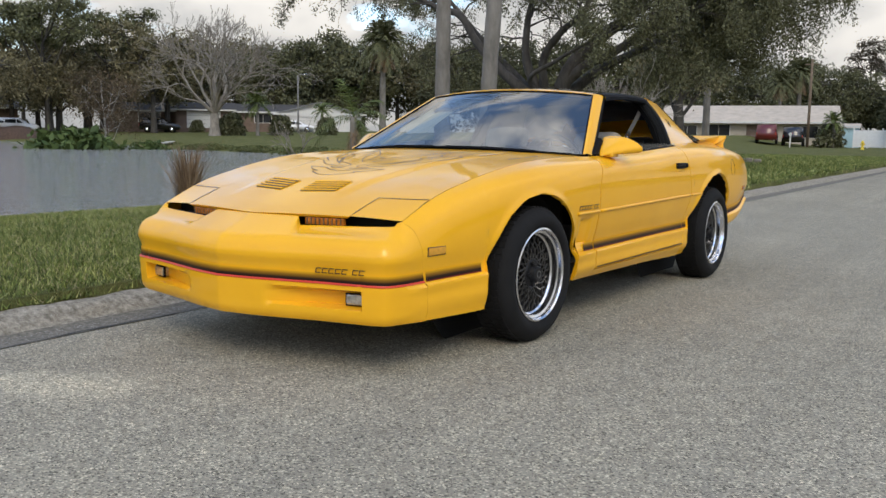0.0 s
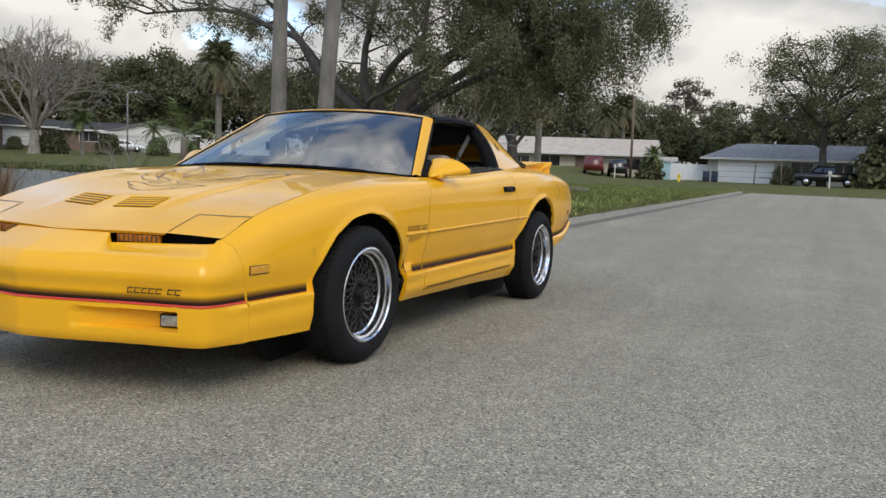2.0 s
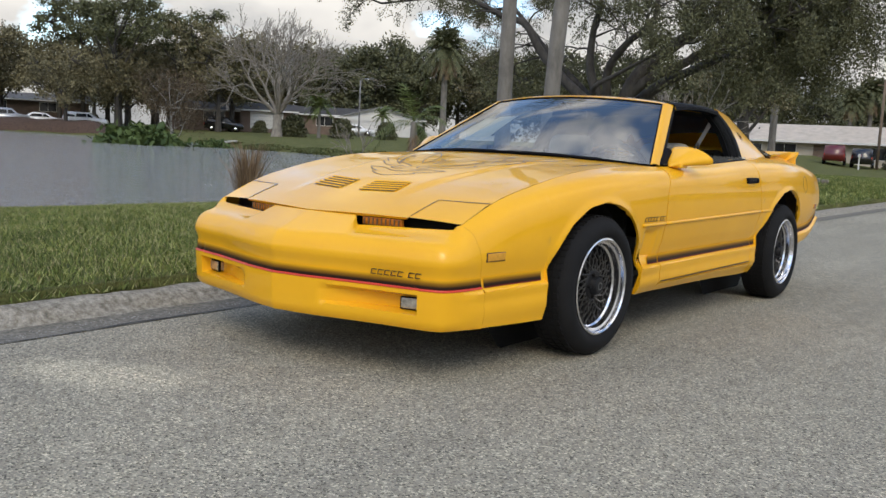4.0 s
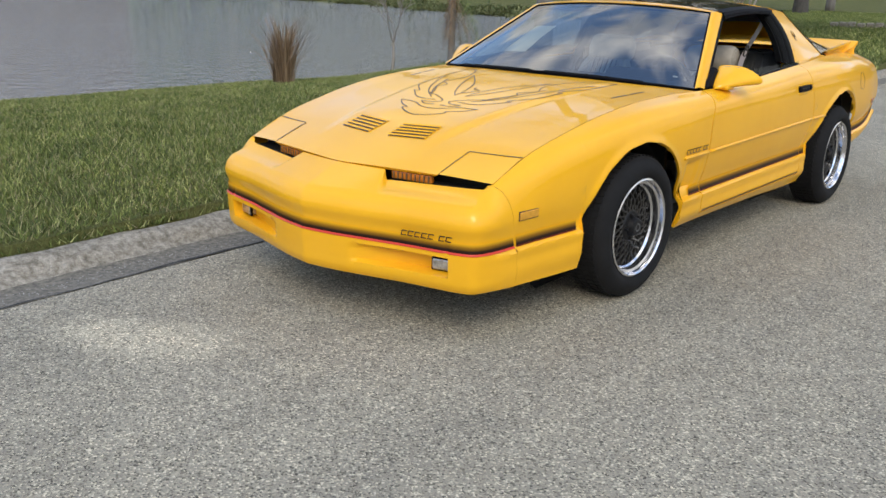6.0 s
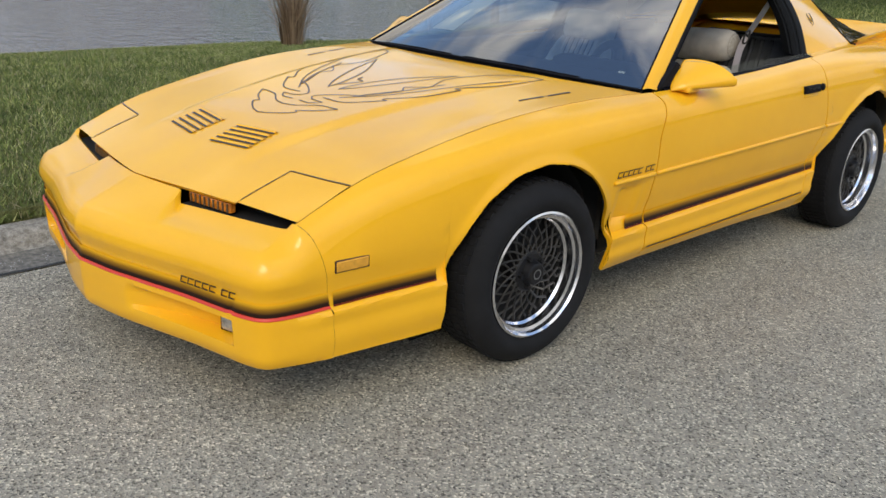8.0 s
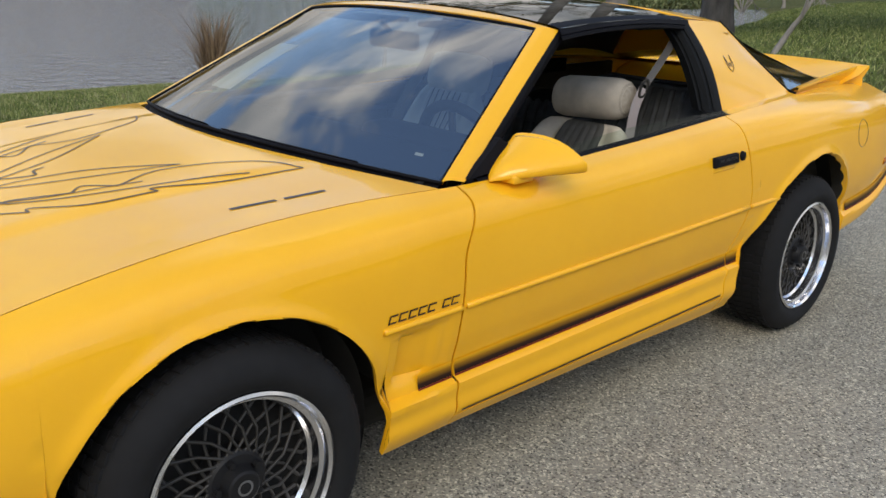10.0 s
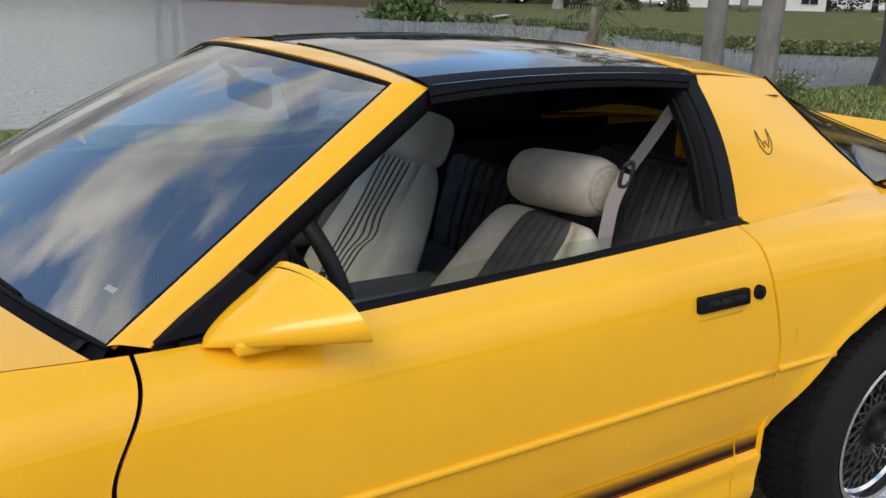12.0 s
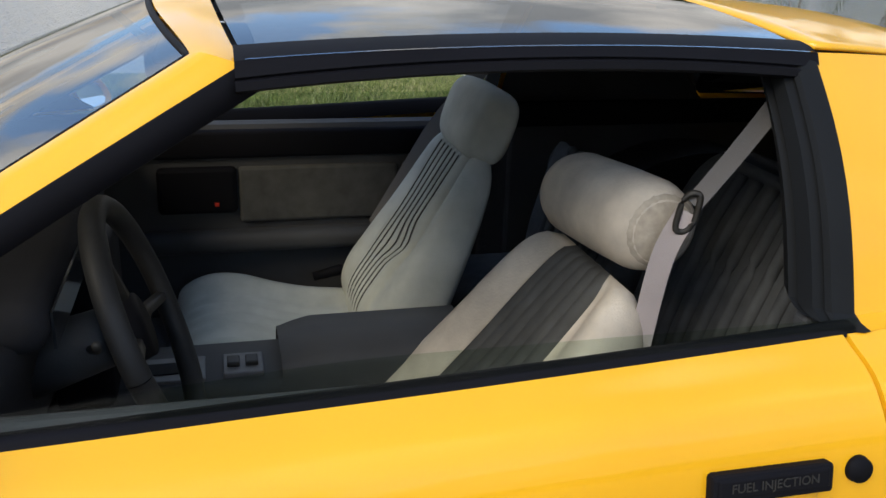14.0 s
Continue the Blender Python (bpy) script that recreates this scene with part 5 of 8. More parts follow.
part("cowl", grid_bm(rows), M["black_trim"], car, "black cowl below the windscreen")


# small emblem on the sail panels
def on_sail(f, b, s):
    p = sail_point(f, b, s)
    e1, e2 = sail_point(f + 0.01, b, s) - p, sail_point(f, b + 0.01, s) - p
    n = e1.cross(e2).normalized()
    n = n if n.x * s > 0 else -n
    return p + n * 0.0018


for s in (1, -1):
    for st in ([(0.245, 0.42), (0.245, 0.52), (0.278, 0.58), (0.302, 0.60)], [(0.358, 0.41), (0.363, 0.51), (0.336, 0.58), (0.302, 0.60)], [(0.245, 0.42), (0.268, 0.50), (0.288, 0.55)], [(0.358, 0.41), (0.345, 0.49), (0.320, 0.55)], [(0.288, 0.52), (0.304, 0.50), (0.312, 0.54)]):
        c = catmull([(f + 0.085 - 0.25 * (b - 0.42), b) for f, b in st], 10)
        part("quarter_emblem", tube_bm([on_sail(f, b * 0.92, s) for f, b in c], 0.0012, 5), M["decal"], car, "small brown bird emblem")

# ---- door opening: B-post trim
for s in (1, -1):
    rows = []
    for b in np.linspace(0.02, 1.0, 18):
        p = sail_point(0.0, b, s)
        rows.append([p + Vector((s * 0.002, -0.001, 0)), p + Vector((s * 0.004, -0.012, 0)), p + Vector((s * -0.002, -0.030, 0)), p + Vector((s * -0.010, -0.034, 0)), p + Vector((s * -0.016, -0.030, 0)), p + Vector((s * -0.020, -0.044, 0)), p + Vector((s * -0.045, -0.048, 0)), p + Vector((s * -0.052, -0.038, 0)), p + Vector((s * -0.058, -0.052, 0)), p + Vector((s * -0.10, -0.03, 0))])
    sharp(part("door_post", grid_bm(rows), M["post_trim"], car, "black door post with grooved seals"), 30)

# ---------------------------------------------------------------- cabin
part("cabin_floor", box_bm(0, 1.55, 0.285, 1.44, 1.75, 0.03), M["carpet"], car, "", False)
part("bulkhead", box_bm(0, 0.62, 0.50, 1.40, 0.03, 0.56), M["vinyl"], car, "", False)
part("cargo_floor", box_bm(0, 2.92, 0.60, 1.30, 1.10, 0.03), M["carpet"], car, "", False)
for s in (1, -1):
    dp = part("door_panel", box_bm(s * 0.735, 1.40, 0.56, 0.05, 1.26, 0.54, 0.02), M["vinyl"], car, "charcoal door panel", False)
    part("panel_insert", box_bm(s * 0.706, 1.560, 0.640, 0.02, 0.42, 0.150, 0.008), M["seat_dark"], dp, "", False)
    part("panel_insert", box_bm(s * 0.706, 1.915, 0.640, 0.02, 0.26, 0.150, 0.008), M["seat_dark"], dp, "", False)
    part("panel_cap", box_bm(s * 0.712, 1.40, 0.775, 0.035, 1.24, 0.075, 0.012), M["black_trim"], dp)
    part("armrest", box_bm(s * 0.685, 1.50, 0.520, 0.075, 0.80, 0.055, 0.02), M["vinyl"], dp)
    part("speaker_pod", box_bm(s * 0.704, 1.245, 0.655, 0.03, 0.20, 0.125, 0.012), M["black_trim"], dp, "", False)
    if s == -1:
        part("door_lamp", box_bm(s * 0.686, 1.292, 0.620, 0.004, 0.011, 0.009), M["red"], dp, "small red door reflector", False)
    part("post_cover", box_bm(s * 0.712, 2.056, 0.58, 0.03, 0.10, 0.58, 0.008), M["vinyl"], car, "", False)
    part("shoulder_trim", box_bm(s * 0.695, 2.54, 0.842, 0.03, 0.92, 0.070, 0.008), M["black_trim"], car, "", False)
    part("quarter_trim", box_bm(s * 0.700, 2.75, 0.56, 0.03, 1.34, 0.56, 0.01), M["vinyl"], car, "", False)
    rows = [[sail_point(f, b, s) + Vector((s * -0.045, 0, -0.012)) for b in np.linspace(0, 1, 10)] for f in np.linspace(0, 1, 8)]
    part("sail_trim", grid_bm(rows), M["vinyl"], car)
    rows = [[p + Vector((s * -0.02, 0.028, -0.025)) for p in (r[1], r[4])] for r in pillar_rows(s)]
    part("pillar_trim", grid_bm(rows), M["black_trim"], car)
rows = [[(x, y, roof_z(x, y) - 0.035) for y in np.linspace(2.04, 2.40, 6)] for x in np.linspace(-0.56, 0.56, 9)]
part("headliner", grid_bm(rows), M["vinyl"], car, "dark headliner")
for s in (1, -1):
    part("sun_visor", box_bm(s * 0.27, 1.30, 1.150, 0.36, 0.13, 0.016, 0.006), M["vinyl"], car)

# dashboard
prof = [(0.60, 0.60), (0.66, 0.815), (0.80, 0.838), (0.96, 0.838), (1.03, 0.822), (1.045, 0.790), (1.02, 0.70), (1.00, 0.58), (0.92, 0.48), (0.80, 0.46)]
rows = [[(x, y + 0.03 * (1 - (x / 0.74) ** 2), z) for y, z in catmull(prof, 30)] for x in np.linspace(-0.73, 0.73, 21)]
dash = sharp(part("dashboard", grid_bm(rows), M["dash"], car, "charcoal dashboard"), 50)
part("gauge_hood", box_bm(0.33, 1.03, 0.835, 0.42, 0.13, 0.075, 0.03), M["dash"], dash)
part("gauge_face", box_bm(0.33, 1.098, 0.825, 0.36, 0.004, 0.05), M["window_dark"], dash, "", False)
part("centre_panel", box_bm(0.0, 1.06, 0.64, 0.26, 0.10, 0.28, 0.015), M["black_trim"], dash)
part("paper_sheet", grid_bm([[screen_point(a + 0.0, b) + Vector((0, 0.012, -0.016)) for b in np.linspace(0.245, 0.63, 8)] for a in np.linspace(-0.555, -0.325, 8)]), M["paper"], car, "white paper notice behind the windscreen")
sticker = grid_bm([[screen_point(a, b) + Vector((0, 0.003, -0.005)) for b in (0.115, 0.130)] for a in (0.86, 0.89)])
part("screen_sticker", sticker, M["paper"], car)
mirror_in = part("rear_view_mirror", box_bm(0.0, 1.215, 1.095, 0.23, 0.03, 0.058, 0.012), M["black_trim"], car, "black rear-view mirror")
part("mirror_stalk", cyl_bm((0, 1.15, 1.165), (0, 1.21, 1.11), 0.008), M["black_trim"], mirror_in)

# steering wheel
sw = new("steering_wheel")
sw.parent = car
ring = [(0.178 * math.cos(a), 0.178 * math.sin(a), 0) for a in np.linspace(0, 2 * math.pi, 49)]
part("wheel_rim", tube_bm(ring, 0.0175, 12, caps=False), M["wheel_leather"], sw, "leather-wrapped black rim")
part("wheel_hub", cyl_bm((0, 0, -0.05), (0, 0, -0.005), 0.055, 0.048, 20), M["black_trim"], sw)
for a in (10, 170, 270):
    c, d = math.cos(radians(a)), math.sin(radians(a))
    part("wheel_spoke", tube_bm([(0.03 * c, 0.03 * d, -0.02), (0.10 * c, 0.10 * d, -0.02), (0.175 * c, 0.175 * d, 0)], [0.016, 0.012, 0.011], 6), M["lace"], sw, "dark metal spoke")
sw.matrix_basis = pose(0.360, 1.196, 0.762, -71, 0, 0)
part("steering_column", cyl_bm((0.360, 1.00, 0.70), (0.360, 1.165, 0.752), 0.052, 0.042, 16), M["vinyl"], car)
part("column_stalk", tube_bm([(0.40, 1.12, 0.745), (0.47, 1.14, 0.775), (0.54, 1.15, 0.815)], 0.006, 6), M["lace"], car)

# console
con = part("console", box_bm(0.0, 1.28, 0.40, 0.20, 0.90, 0.22, 0.02), M["vinyl"], car, "charcoal centre console with padded armrest")
rows = []
for y in np.linspace(1.40, 1.77, 12):
    e = 0.02 * step(1.40, 1.46, y) + 0.012
    rows.append([(-0.105, y, 0.47), (-0.102, y, 0.51 + e * 0.6), (-0.085, y, 0.525 + e), (0.0, y, 0.530 + e), (0.085, y, 0.525 + e), (0.102, y, 0.51 + e * 0.6), (0.105, y, 0.47)])
part("armrest_pad", grid_bm(rows), M["vinyl"], con)
part("switch_plate", box_bm(0.03, 1.33, 0.514, 0.085, 0.075, 0.012, 0.003), M["switch_grey"], con, "", False)
for k in range(2):
    part("window_switch", box_bm(0.03, 1.312 + k * 0.034, 0.523, 0.034, 0.024, 0.012, 0.003), M["lace"], con, "", False)
part("shifter_slot", box_bm(0.03, 1.19, 0.513, 0.095, 0.14, 0.008, 0.002), M["switch_grey"], con, "", False)
part("slot_opening", box_bm(0.03, 1.19, 0.5175, 0.045, 0.11, 0.003), M["dark"], con, "", False)
part("shifter", tube_bm([(0.0, 1.14, 0.50), (0.0, 1.13, 0.60), (0.0, 1.12, 0.64)], [0.008, 0.009, 0.02], 10), M["black_trim"], con)


def seat_back(cx, line, halfw, thick, mat, parent, name="backrest", hollow=0.03):
    """A padded back along a line of (y, z), bottom to top, with side bolsters."""
    c = catmull(line, 22)
    w = np.interp(np.linspace(0, 1, 22), np.linspace(0, 1, len(halfw)), halfw)
    rows = []
    for k in range(64):
        a = 2 * math.pi * k / 64
        ca, sa = math.cos(a), math.sin(a)
        row = []
        for i in range(22):
            d = c[min(i + 1, 21)] - c[max(i - 1, 0)]
            d = d / np.hypot(*d)
            n = np.array([d[1], -d[0]])       # pointing backwards
            e = min(1.0, min(i, 21 - i) / 4.0)
            end = math.sqrt(1 - (1 - e) ** 2)
            th = thick
            x = math.copysign(abs(ca) ** 0.62, ca) * w[i] * (0.72 + 0.28 * end)
            o = th / 2 + math.copysign(abs(sa) ** 0.7, sa) * th / 2 * (0.15 + 0.85 * end)
            if sa < 0:
                o += hollow * (1 - step(0.45, 0.85, abs(x) / w[i]))
            p = c[i] + n * o
            row.append((cx + x, p[0], p[1]))
        rows.append(row)
    bm = grid_bm(rows, close_u=True)
    for j in (0, 21):
        ring = [v for v in bm.verts if any(abs(v.co.x - r[j][0]) < 1e-6 and abs(v.co.y - r[j][1]) < 1e-6 and abs(v.co.z - r[j][2]) < 1e-6 for r in rows)]
        if len(ring) >= 3:
            bmesh.ops.contextual_create(bm, geom=ring)
    return part(name, bm, mat, parent), c, w


def flutes(cx, c, w, span, count, mat, parent, depth, radius, wave=0.0, i0=2, i1=19):
    """Upright stitched ribs on the middle of a seat back."""
    for k in range(count):
        f = (k / (count - 1) - 0.5) * 2
        pts = []
        for i in range(i0, i1 + 1):
            d = c[min(i + 1, 21)] - c[max(i - 1, 0)]
            d = d / np.hypot(*d)
            n = np.array([d[1], -d[0]])
            t = (i - i0) / (i1 - i0)
            p = c[i] + n * depth
            pts.append((cx + f * span * w[i] * (1 - wave * 0.35 * math.sin(math.pi * t)), p[0], p[1]))
        part("seat_rib", tube_bm(pts, radius, 7), mat, parent)


def cushion(cx, line):
    """A seat cushion with raised side bolsters and a rounded front."""
    rows = []
    for y, z in catmull(line, 26):
        row = []
        for f in np.linspace(-1.06, 1.06, 35):
            g = abs(f)
            dz = 0.020 * step(0.50, 0.78, g) - 0.055 * step(0.86, 1.0, g) - (0.14 if g > 1.03 else 0.0)
            row.append((cx + min(g, 1.0) * (1 if f > 0 else -1) * 0.242, y, z + dz + 0.0025 * math.sin(f * 26) * (1 if g < 0.45 else 0)))
        rows.append(row)
    return grid_bm(rows)


def bucket_back(name, cx, front, thick, halfw, span, mats, parent, ribs=7, recess=0.026, rib=0.007, fold=0.0, seam=None):
    """A bucket seat's back: raised side bolsters round a recessed, fluted middle, with real depth behind.
    front: the bolsters' front line as (y, z), bottom to top; span: half width of the flutes by height."""
    n = 34
    c = catmull(front, n)
    f = np.linspace(0, 1, n)
    th = np.interp(f, np.linspace(0, 1, len(thick)), thick)
    w = smooth_list(halfw, n)
    sp = smooth_list(span, n)
    ring = []
    m = ribs * 8
    for k in range(m + 1):
        ring.append(("rib", -1 + 2 * k / m))
    ring += [("out", g) for g in (0.20, 0.45, 0.70, 0.86, 0.96, 1.0, 1.0, 0.97, 0.86)]
    ring += [("back", g) for g in (0.5, 0.0, -0.5)]
    ring += [("left", g) for g in (0.86, 0.97, 1.0, 1.0, 0.96, 0.86, 0.70, 0.45, 0.20)]
    depth_out = [0.45, 0.10, 0.0, 0.04, 0.16, 0.34, 0.66, 0.88, 1.0]
    rows = []
    seen = {"out": 0, "left": 0}
    for kind, g in ring:
        row = []
        if kind in seen:
            k = seen[kind]
            seen[kind] += 1
        for i in range(n):
            d = c[min(i + 1, n - 1)] - c[max(i - 1, 0)]
            d = d / np.hypot(*d)
            nb = np.array([d[1], -d[0]])
            e = min(1.0, min(i, n - 1 - i) / 4.0)
            end = math.sqrt(max(0.0, 1 - (1 - e) ** 2))
            rc = recess * end
            if kind == "rib":
                crease = fold * math.exp(-((f[i] - 0.56 - 0.04 * g) / 0.05) ** 2) * step(-0.5, 0.5, g)
                x = g * sp[i] + crease
                o = rc + crease - rib * end * abs(math.sin(math.pi * ribs * (g + 1) / 2)) ** 0.42
            elif kind == "back":
                x, o = g * w[i], th[i]
            else:
                sg = 1 if kind == "out" else -1
                q = depth_out[k] if kind == "out" else depth_out[8 - k]
                x = sg * (sp[i] + (w[i] - sp[i]) * g if g < 0.9 or q < 0.3 else w[i] * g)
                o = rc * q / 0.45 if q <= 0.45 and g < 0.5 else th[i] * q
            x *= 0.80 + 0.20 * end
            o = th[i] * 0.5 + (o - th[i] * 0.5) * (0.25 + 0.75 * end)
            p = c[i] + nb * o
            row.append((cx + x, p[0], p[1]))
        rows.append(row)
    bm = grid_bm(rows, close_u=True)
    bm.verts.ensure_lookup_table()
    for j in (0, n - 1):
        bm.faces.new([bm.verts[r * n + j] for r in range(len(ring))])
    ob = part(name, bm, list(mats), parent)
    # dark tubes along the grooves: stitched seams that also paint in the grooves' shade
    for k in range(1, ribs if seam else 0):
        pts = [Vector(p) + Vector((0, -0.76, 0.38)) * rib for p in rows[k * 8][2:n - 2]]
        part("seam", tube_bm(pts, 0.0019, 5), seam, ob, "stitched seam with the groove's shade painted dark")
    if len(mats) > 1:
        for k, poly in enumerate(ob.data.polygons):
            if k // (n - 1) < m and len(poly.vertices) == 4:
                poly.material_index = 1
    return ob


def smooth_list(v, n):
    return np.array([smooth_at(np.linspace(0, 1, len(v)), v, t) for t in np.linspace(0, 1, n)])


def pillow(cx, cy, cz, hx, hy, hz, lean, ends=0.35, body=0.62):
    """A rounded block, flatter at its two ends, leaning back."""
    rows = []
    for v in np.linspace(-math.pi / 2, math.pi / 2, 21):
        row = []
        cv, sv = math.cos(v), math.sin(v)
        for u in np.linspace(0, 2 * math.pi, 41)[:-1]:
            cu, su = math.cos(u), math.sin(u)
            r = abs(cv) ** ends
            x = hx * math.copysign(abs(sv) ** ends, sv)
            y = hy * r * math.copysign(abs(cu) ** body, cu)
            z = hz * r * math.copysign(abs(su) ** body, su)
            y, z = y * math.cos(lean) + z * math.sin(lean), z * math.cos(lean) - y * math.sin(lean)
            row.append((cx + x, cy + y, cz + z))
        rows.append(row + [row[0]])
    bm = grid_bm(rows)
    bmesh.ops.remove_doubles(bm, verts=bm.verts, dist=1e-5)
    return bm


# passenger seat
ps = new("passenger_seat")
ps.parent = car
tagged(ps, "pale grey velour bucket seat with fluted centre")
CXP = -0.372
bk = bucket_back("backrest", CXP, [(1.650, 0.330), (1.603, 0.405), (1.606, 0.480), (1.662, 0.570), (1.738, 0.680), (1.800, 0.780), (1.850, 0.862)], [0.20, 0.19, 0.17, 0.14, 0.11, 0.085, 0.06], [0.200, 0.232, 0.240, 0.228, 0.205, 0.180, 0.150], [0.085, 0.090, 0.094, 0.098, 0.104, 0.112, 0.116], (M["seat_light"],), ps, 7, 0.014, 0.019, 0.013, M["seam"])
part("headrest", pillow(CXP + 0.005, 1.892, 0.900, 0.150, 0.052, 0.084, 0.34), M["seat_light"], ps)
part("seat_cushion", cushion(CXP, [(1.180, 0.32), (1.185, 0.395), (1.215, 0.430), (1.270, 0.450), (1.34, 0.446), (1.43, 0.418), (1.52, 0.398), (1.64, 0.385)]), M["seat_light"], ps)
part("recliner", tube_bm([(CXP - 0.245, 1.53, 0.43), (CXP - 0.248, 1.60, 0.445), (CXP - 0.245, 1.66, 0.44)], [0.012, 0.016, 0.012], 8), M["black_trim"], ps, "black seat hinge with a bright lever")

# driver's seat with a rolled cover on the headrest
ds = new("driver_seat")
ds.parent = car
tagged(ds, "worn tan velour bucket seat with dark fluted centre")
CXD = 0.300
bk = bucket_back("backrest", CXD, [(1.490, 0.360), (1.545, 0.440), (1.632, 0.530), (1.728, 0.632), (1.815, 0.735), (1.885, 0.815)], [0.17, 0.16, 0.15, 0.13, 0.11, 0.08], [0.215, 0.238, 0.240, 0.232, 0.212, 0.175], [0.098, 0.100, 0.102, 0.104, 0.100, 0.090], (M["seat_tan"], M["seat_dark"]), ds, 6, 0.026, 0.012)
roll = []
for k in range(28):
    a = 2 * math.pi * k / 28
    roll.append([(CXD - 0.002 + x, 1.940 + 0.10 * x + 0.94 * r * math.cos(a), 0.880 + 0.05 * x + r * 0.97 * math.sin(a)) for x, r in ((-0.150, 0.001), (-0.151, 0.030), (-0.149, 0.056), (-0.138, 0.072), (-0.115, 0.0785), (0.0, 0.080), (0.095, 0.0785), (0.125, 0.070), (0.143, 0.052), (0.149, 0.028), (0.150, 0.001))])
part("headrest_roll", grid_bm(roll, close_u=True), M["seat_tan"], ds, "tan rolled headrest cover")
patch = []
for k in range(20):
    a = 2 * math.pi * k / 20
    patch.append([(CXD + x, 1.954 + 0.92 * r * math.cos(a), 0.887 + r * 0.95 * math.sin(a)) for x, r in ((0.128, 0.064), (0.1365, 0.060), (0.1455, 0.045), (0.1505, 0.020), (0.151, 0.001))])
part("roll_patch", grid_bm(patch, close_u=True), M["seat_worn"], ds, "worn cloth end of the roll")
part("seat_cushion", cushion(CXD, [(1.08, 0.33), (1.085, 0.40), (1.115, 0.445), (1.18, 0.462), (1.28, 0.452), (1.40, 0.425), (1.52, 0.395)]), M["seat_tan"], ds)

# rear bench
rb = new("rear_seat")
rb.parent = car
tagged(rb, "dark velour rear seat backs")
for cx, top in ((0.312, 0.955), (-0.312, 0.78)):
    bk, c, w = seat_back(cx, [(2.06, 0.42), (2.10, 0.60), (2.17, 0.80), (2.24, top)], [0.27, 0.295, 0.30, 0.27], 0.12, M["seat_rear"], rb)
    flutes(cx, c, w, 0.62, 8, M["seat_rear"], bk, 0.026, 0.012)
part("seat_cushion", box_bm(0, 1.98, 0.42, 1.20, 0.30, 0.14, 0.04), M["seat_rear"], rb)


def strap(pts, width, mat, name):
    c = catmull(pts, 14)
    rows = []
    for i, p in enumerate(c):
        d = Vector(c[min(i + 1, 13)] - c[max(i - 1, 0)]).normalized()
        side = d.cross(Vector((0.75, -0.5, 0.2))).normalized() * width / 2
        p = Vector(p)
        rows.append([p - side, p, p + side])
    return part(name, grid_bm(rows), mat, car, "worn grey seat belt webbing")


strap([(0.540, 2.050, 1.105), (0.517, 2.010, 1.025), (0.492, 1.968, 0.946)], 0.027, M["webbing"], "seat_belt")
strap([(0.490, 1.962, 0.935), (0.478, 1.940, 0.87), (0.476, 1.925, 0.78), (0.478, 1.91, 0.66)], 0.034, M["webbing_light"], "seat_belt")
ring = [(0.491 + 0.006 * math.cos(a) + 0.004 * math.sin(a), 1.962 + 0.011 * math.copysign(abs(math.cos(a)) ** 0.6, math.cos(a)) + 0.006 * math.sin(a), 0.934 + 0.030 * math.copysign(abs(math.sin(a)) ** 0.7, math.sin(a))) for a in np.linspace(0, 2 * math.pi, 25)]
part("belt_buckle", tube_bm(ring, 0.005, 6, caps=False), M["lace"], car, "dark belt guide loop")
strap([(-0.57, 2.03, 1.08), (-0.60, 1.92, 0.92), (-0.62, 1.853, 0.827), (-0.63, 1.78, 0.70), (-0.64, 1.70, 0.56)], 0.044, M["webbing"], "seat_belt")

# dark gap below each door
for s in (1, -1):
    rows = [[(s * (side_x(y, 0.262) + 0.0015), y, 0.262), (s * (side_x(y, 0.2685) + 0.0015), y, 0.2685)] for y in np.linspace(0.70, 1.96, 24)]
    part("sill_gap", grid_bm(rows), M["letter"], car)


# ---------------------------------------------------------------- plants
def raw_mesh(name, verts, faces, mat, parent=None):
    me = bpy.data.meshes.new(name)
    v = np.asarray(verts, np.float32)
    f = np.asarray(faces, np.int32)
    me.vertices.add(len(v))
    me.vertices.foreach_set("co", v.ravel())
    me.loops.add(f.size)
    me.loops.foreach_set("vertex_index", f.ravel())
    me.polygons.add(len(f))
    me.polygons.foreach_set("loop_start", np.arange(0, f.size, f.shape[1], dtype=np.int32))
    me.update(calc_edges=True)
    me.validate()
    me.materials.append(mat)
    ob = new(name, me)
    ob.parent = parent
    return ob


def leaves(name, centres, per, spread, size, mat, parent, seed, droop=0.0, slim=0.45):
    """Small rhombic leaves scattered round points."""
    r = np.random.default_rng(seed)
    c = np.repeat(np.asarray(centres, float), per, axis=0)
    n = len(c)
    off = r.normal(0, 1, (n, 3)) * spread
    off[:, 2] = off[:, 2] * 0.8 - droop * np.abs(r.normal(0, 1, n)) * spread
    c = c + off
    u = r.normal(0, 1, (n, 3))
    u[:, 2] -= droop * 1.5
    u /= np.linalg.norm(u, axis=1)[:, None]
    w = np.cross(u, r.normal(0, 1, (n, 3)))
    w /= np.linalg.norm(w, axis=1)[:, None]
    s = size * r.uniform(0.6, 1.4, n)[:, None]
    v = np.stack([c - u * s, c + w * s * slim, c + u * s, c - w * s * slim], 1).reshape(-1, 3)
    return raw_mesh(name, v, np.arange(4 * n).reshape(-1, 4), mat, parent)


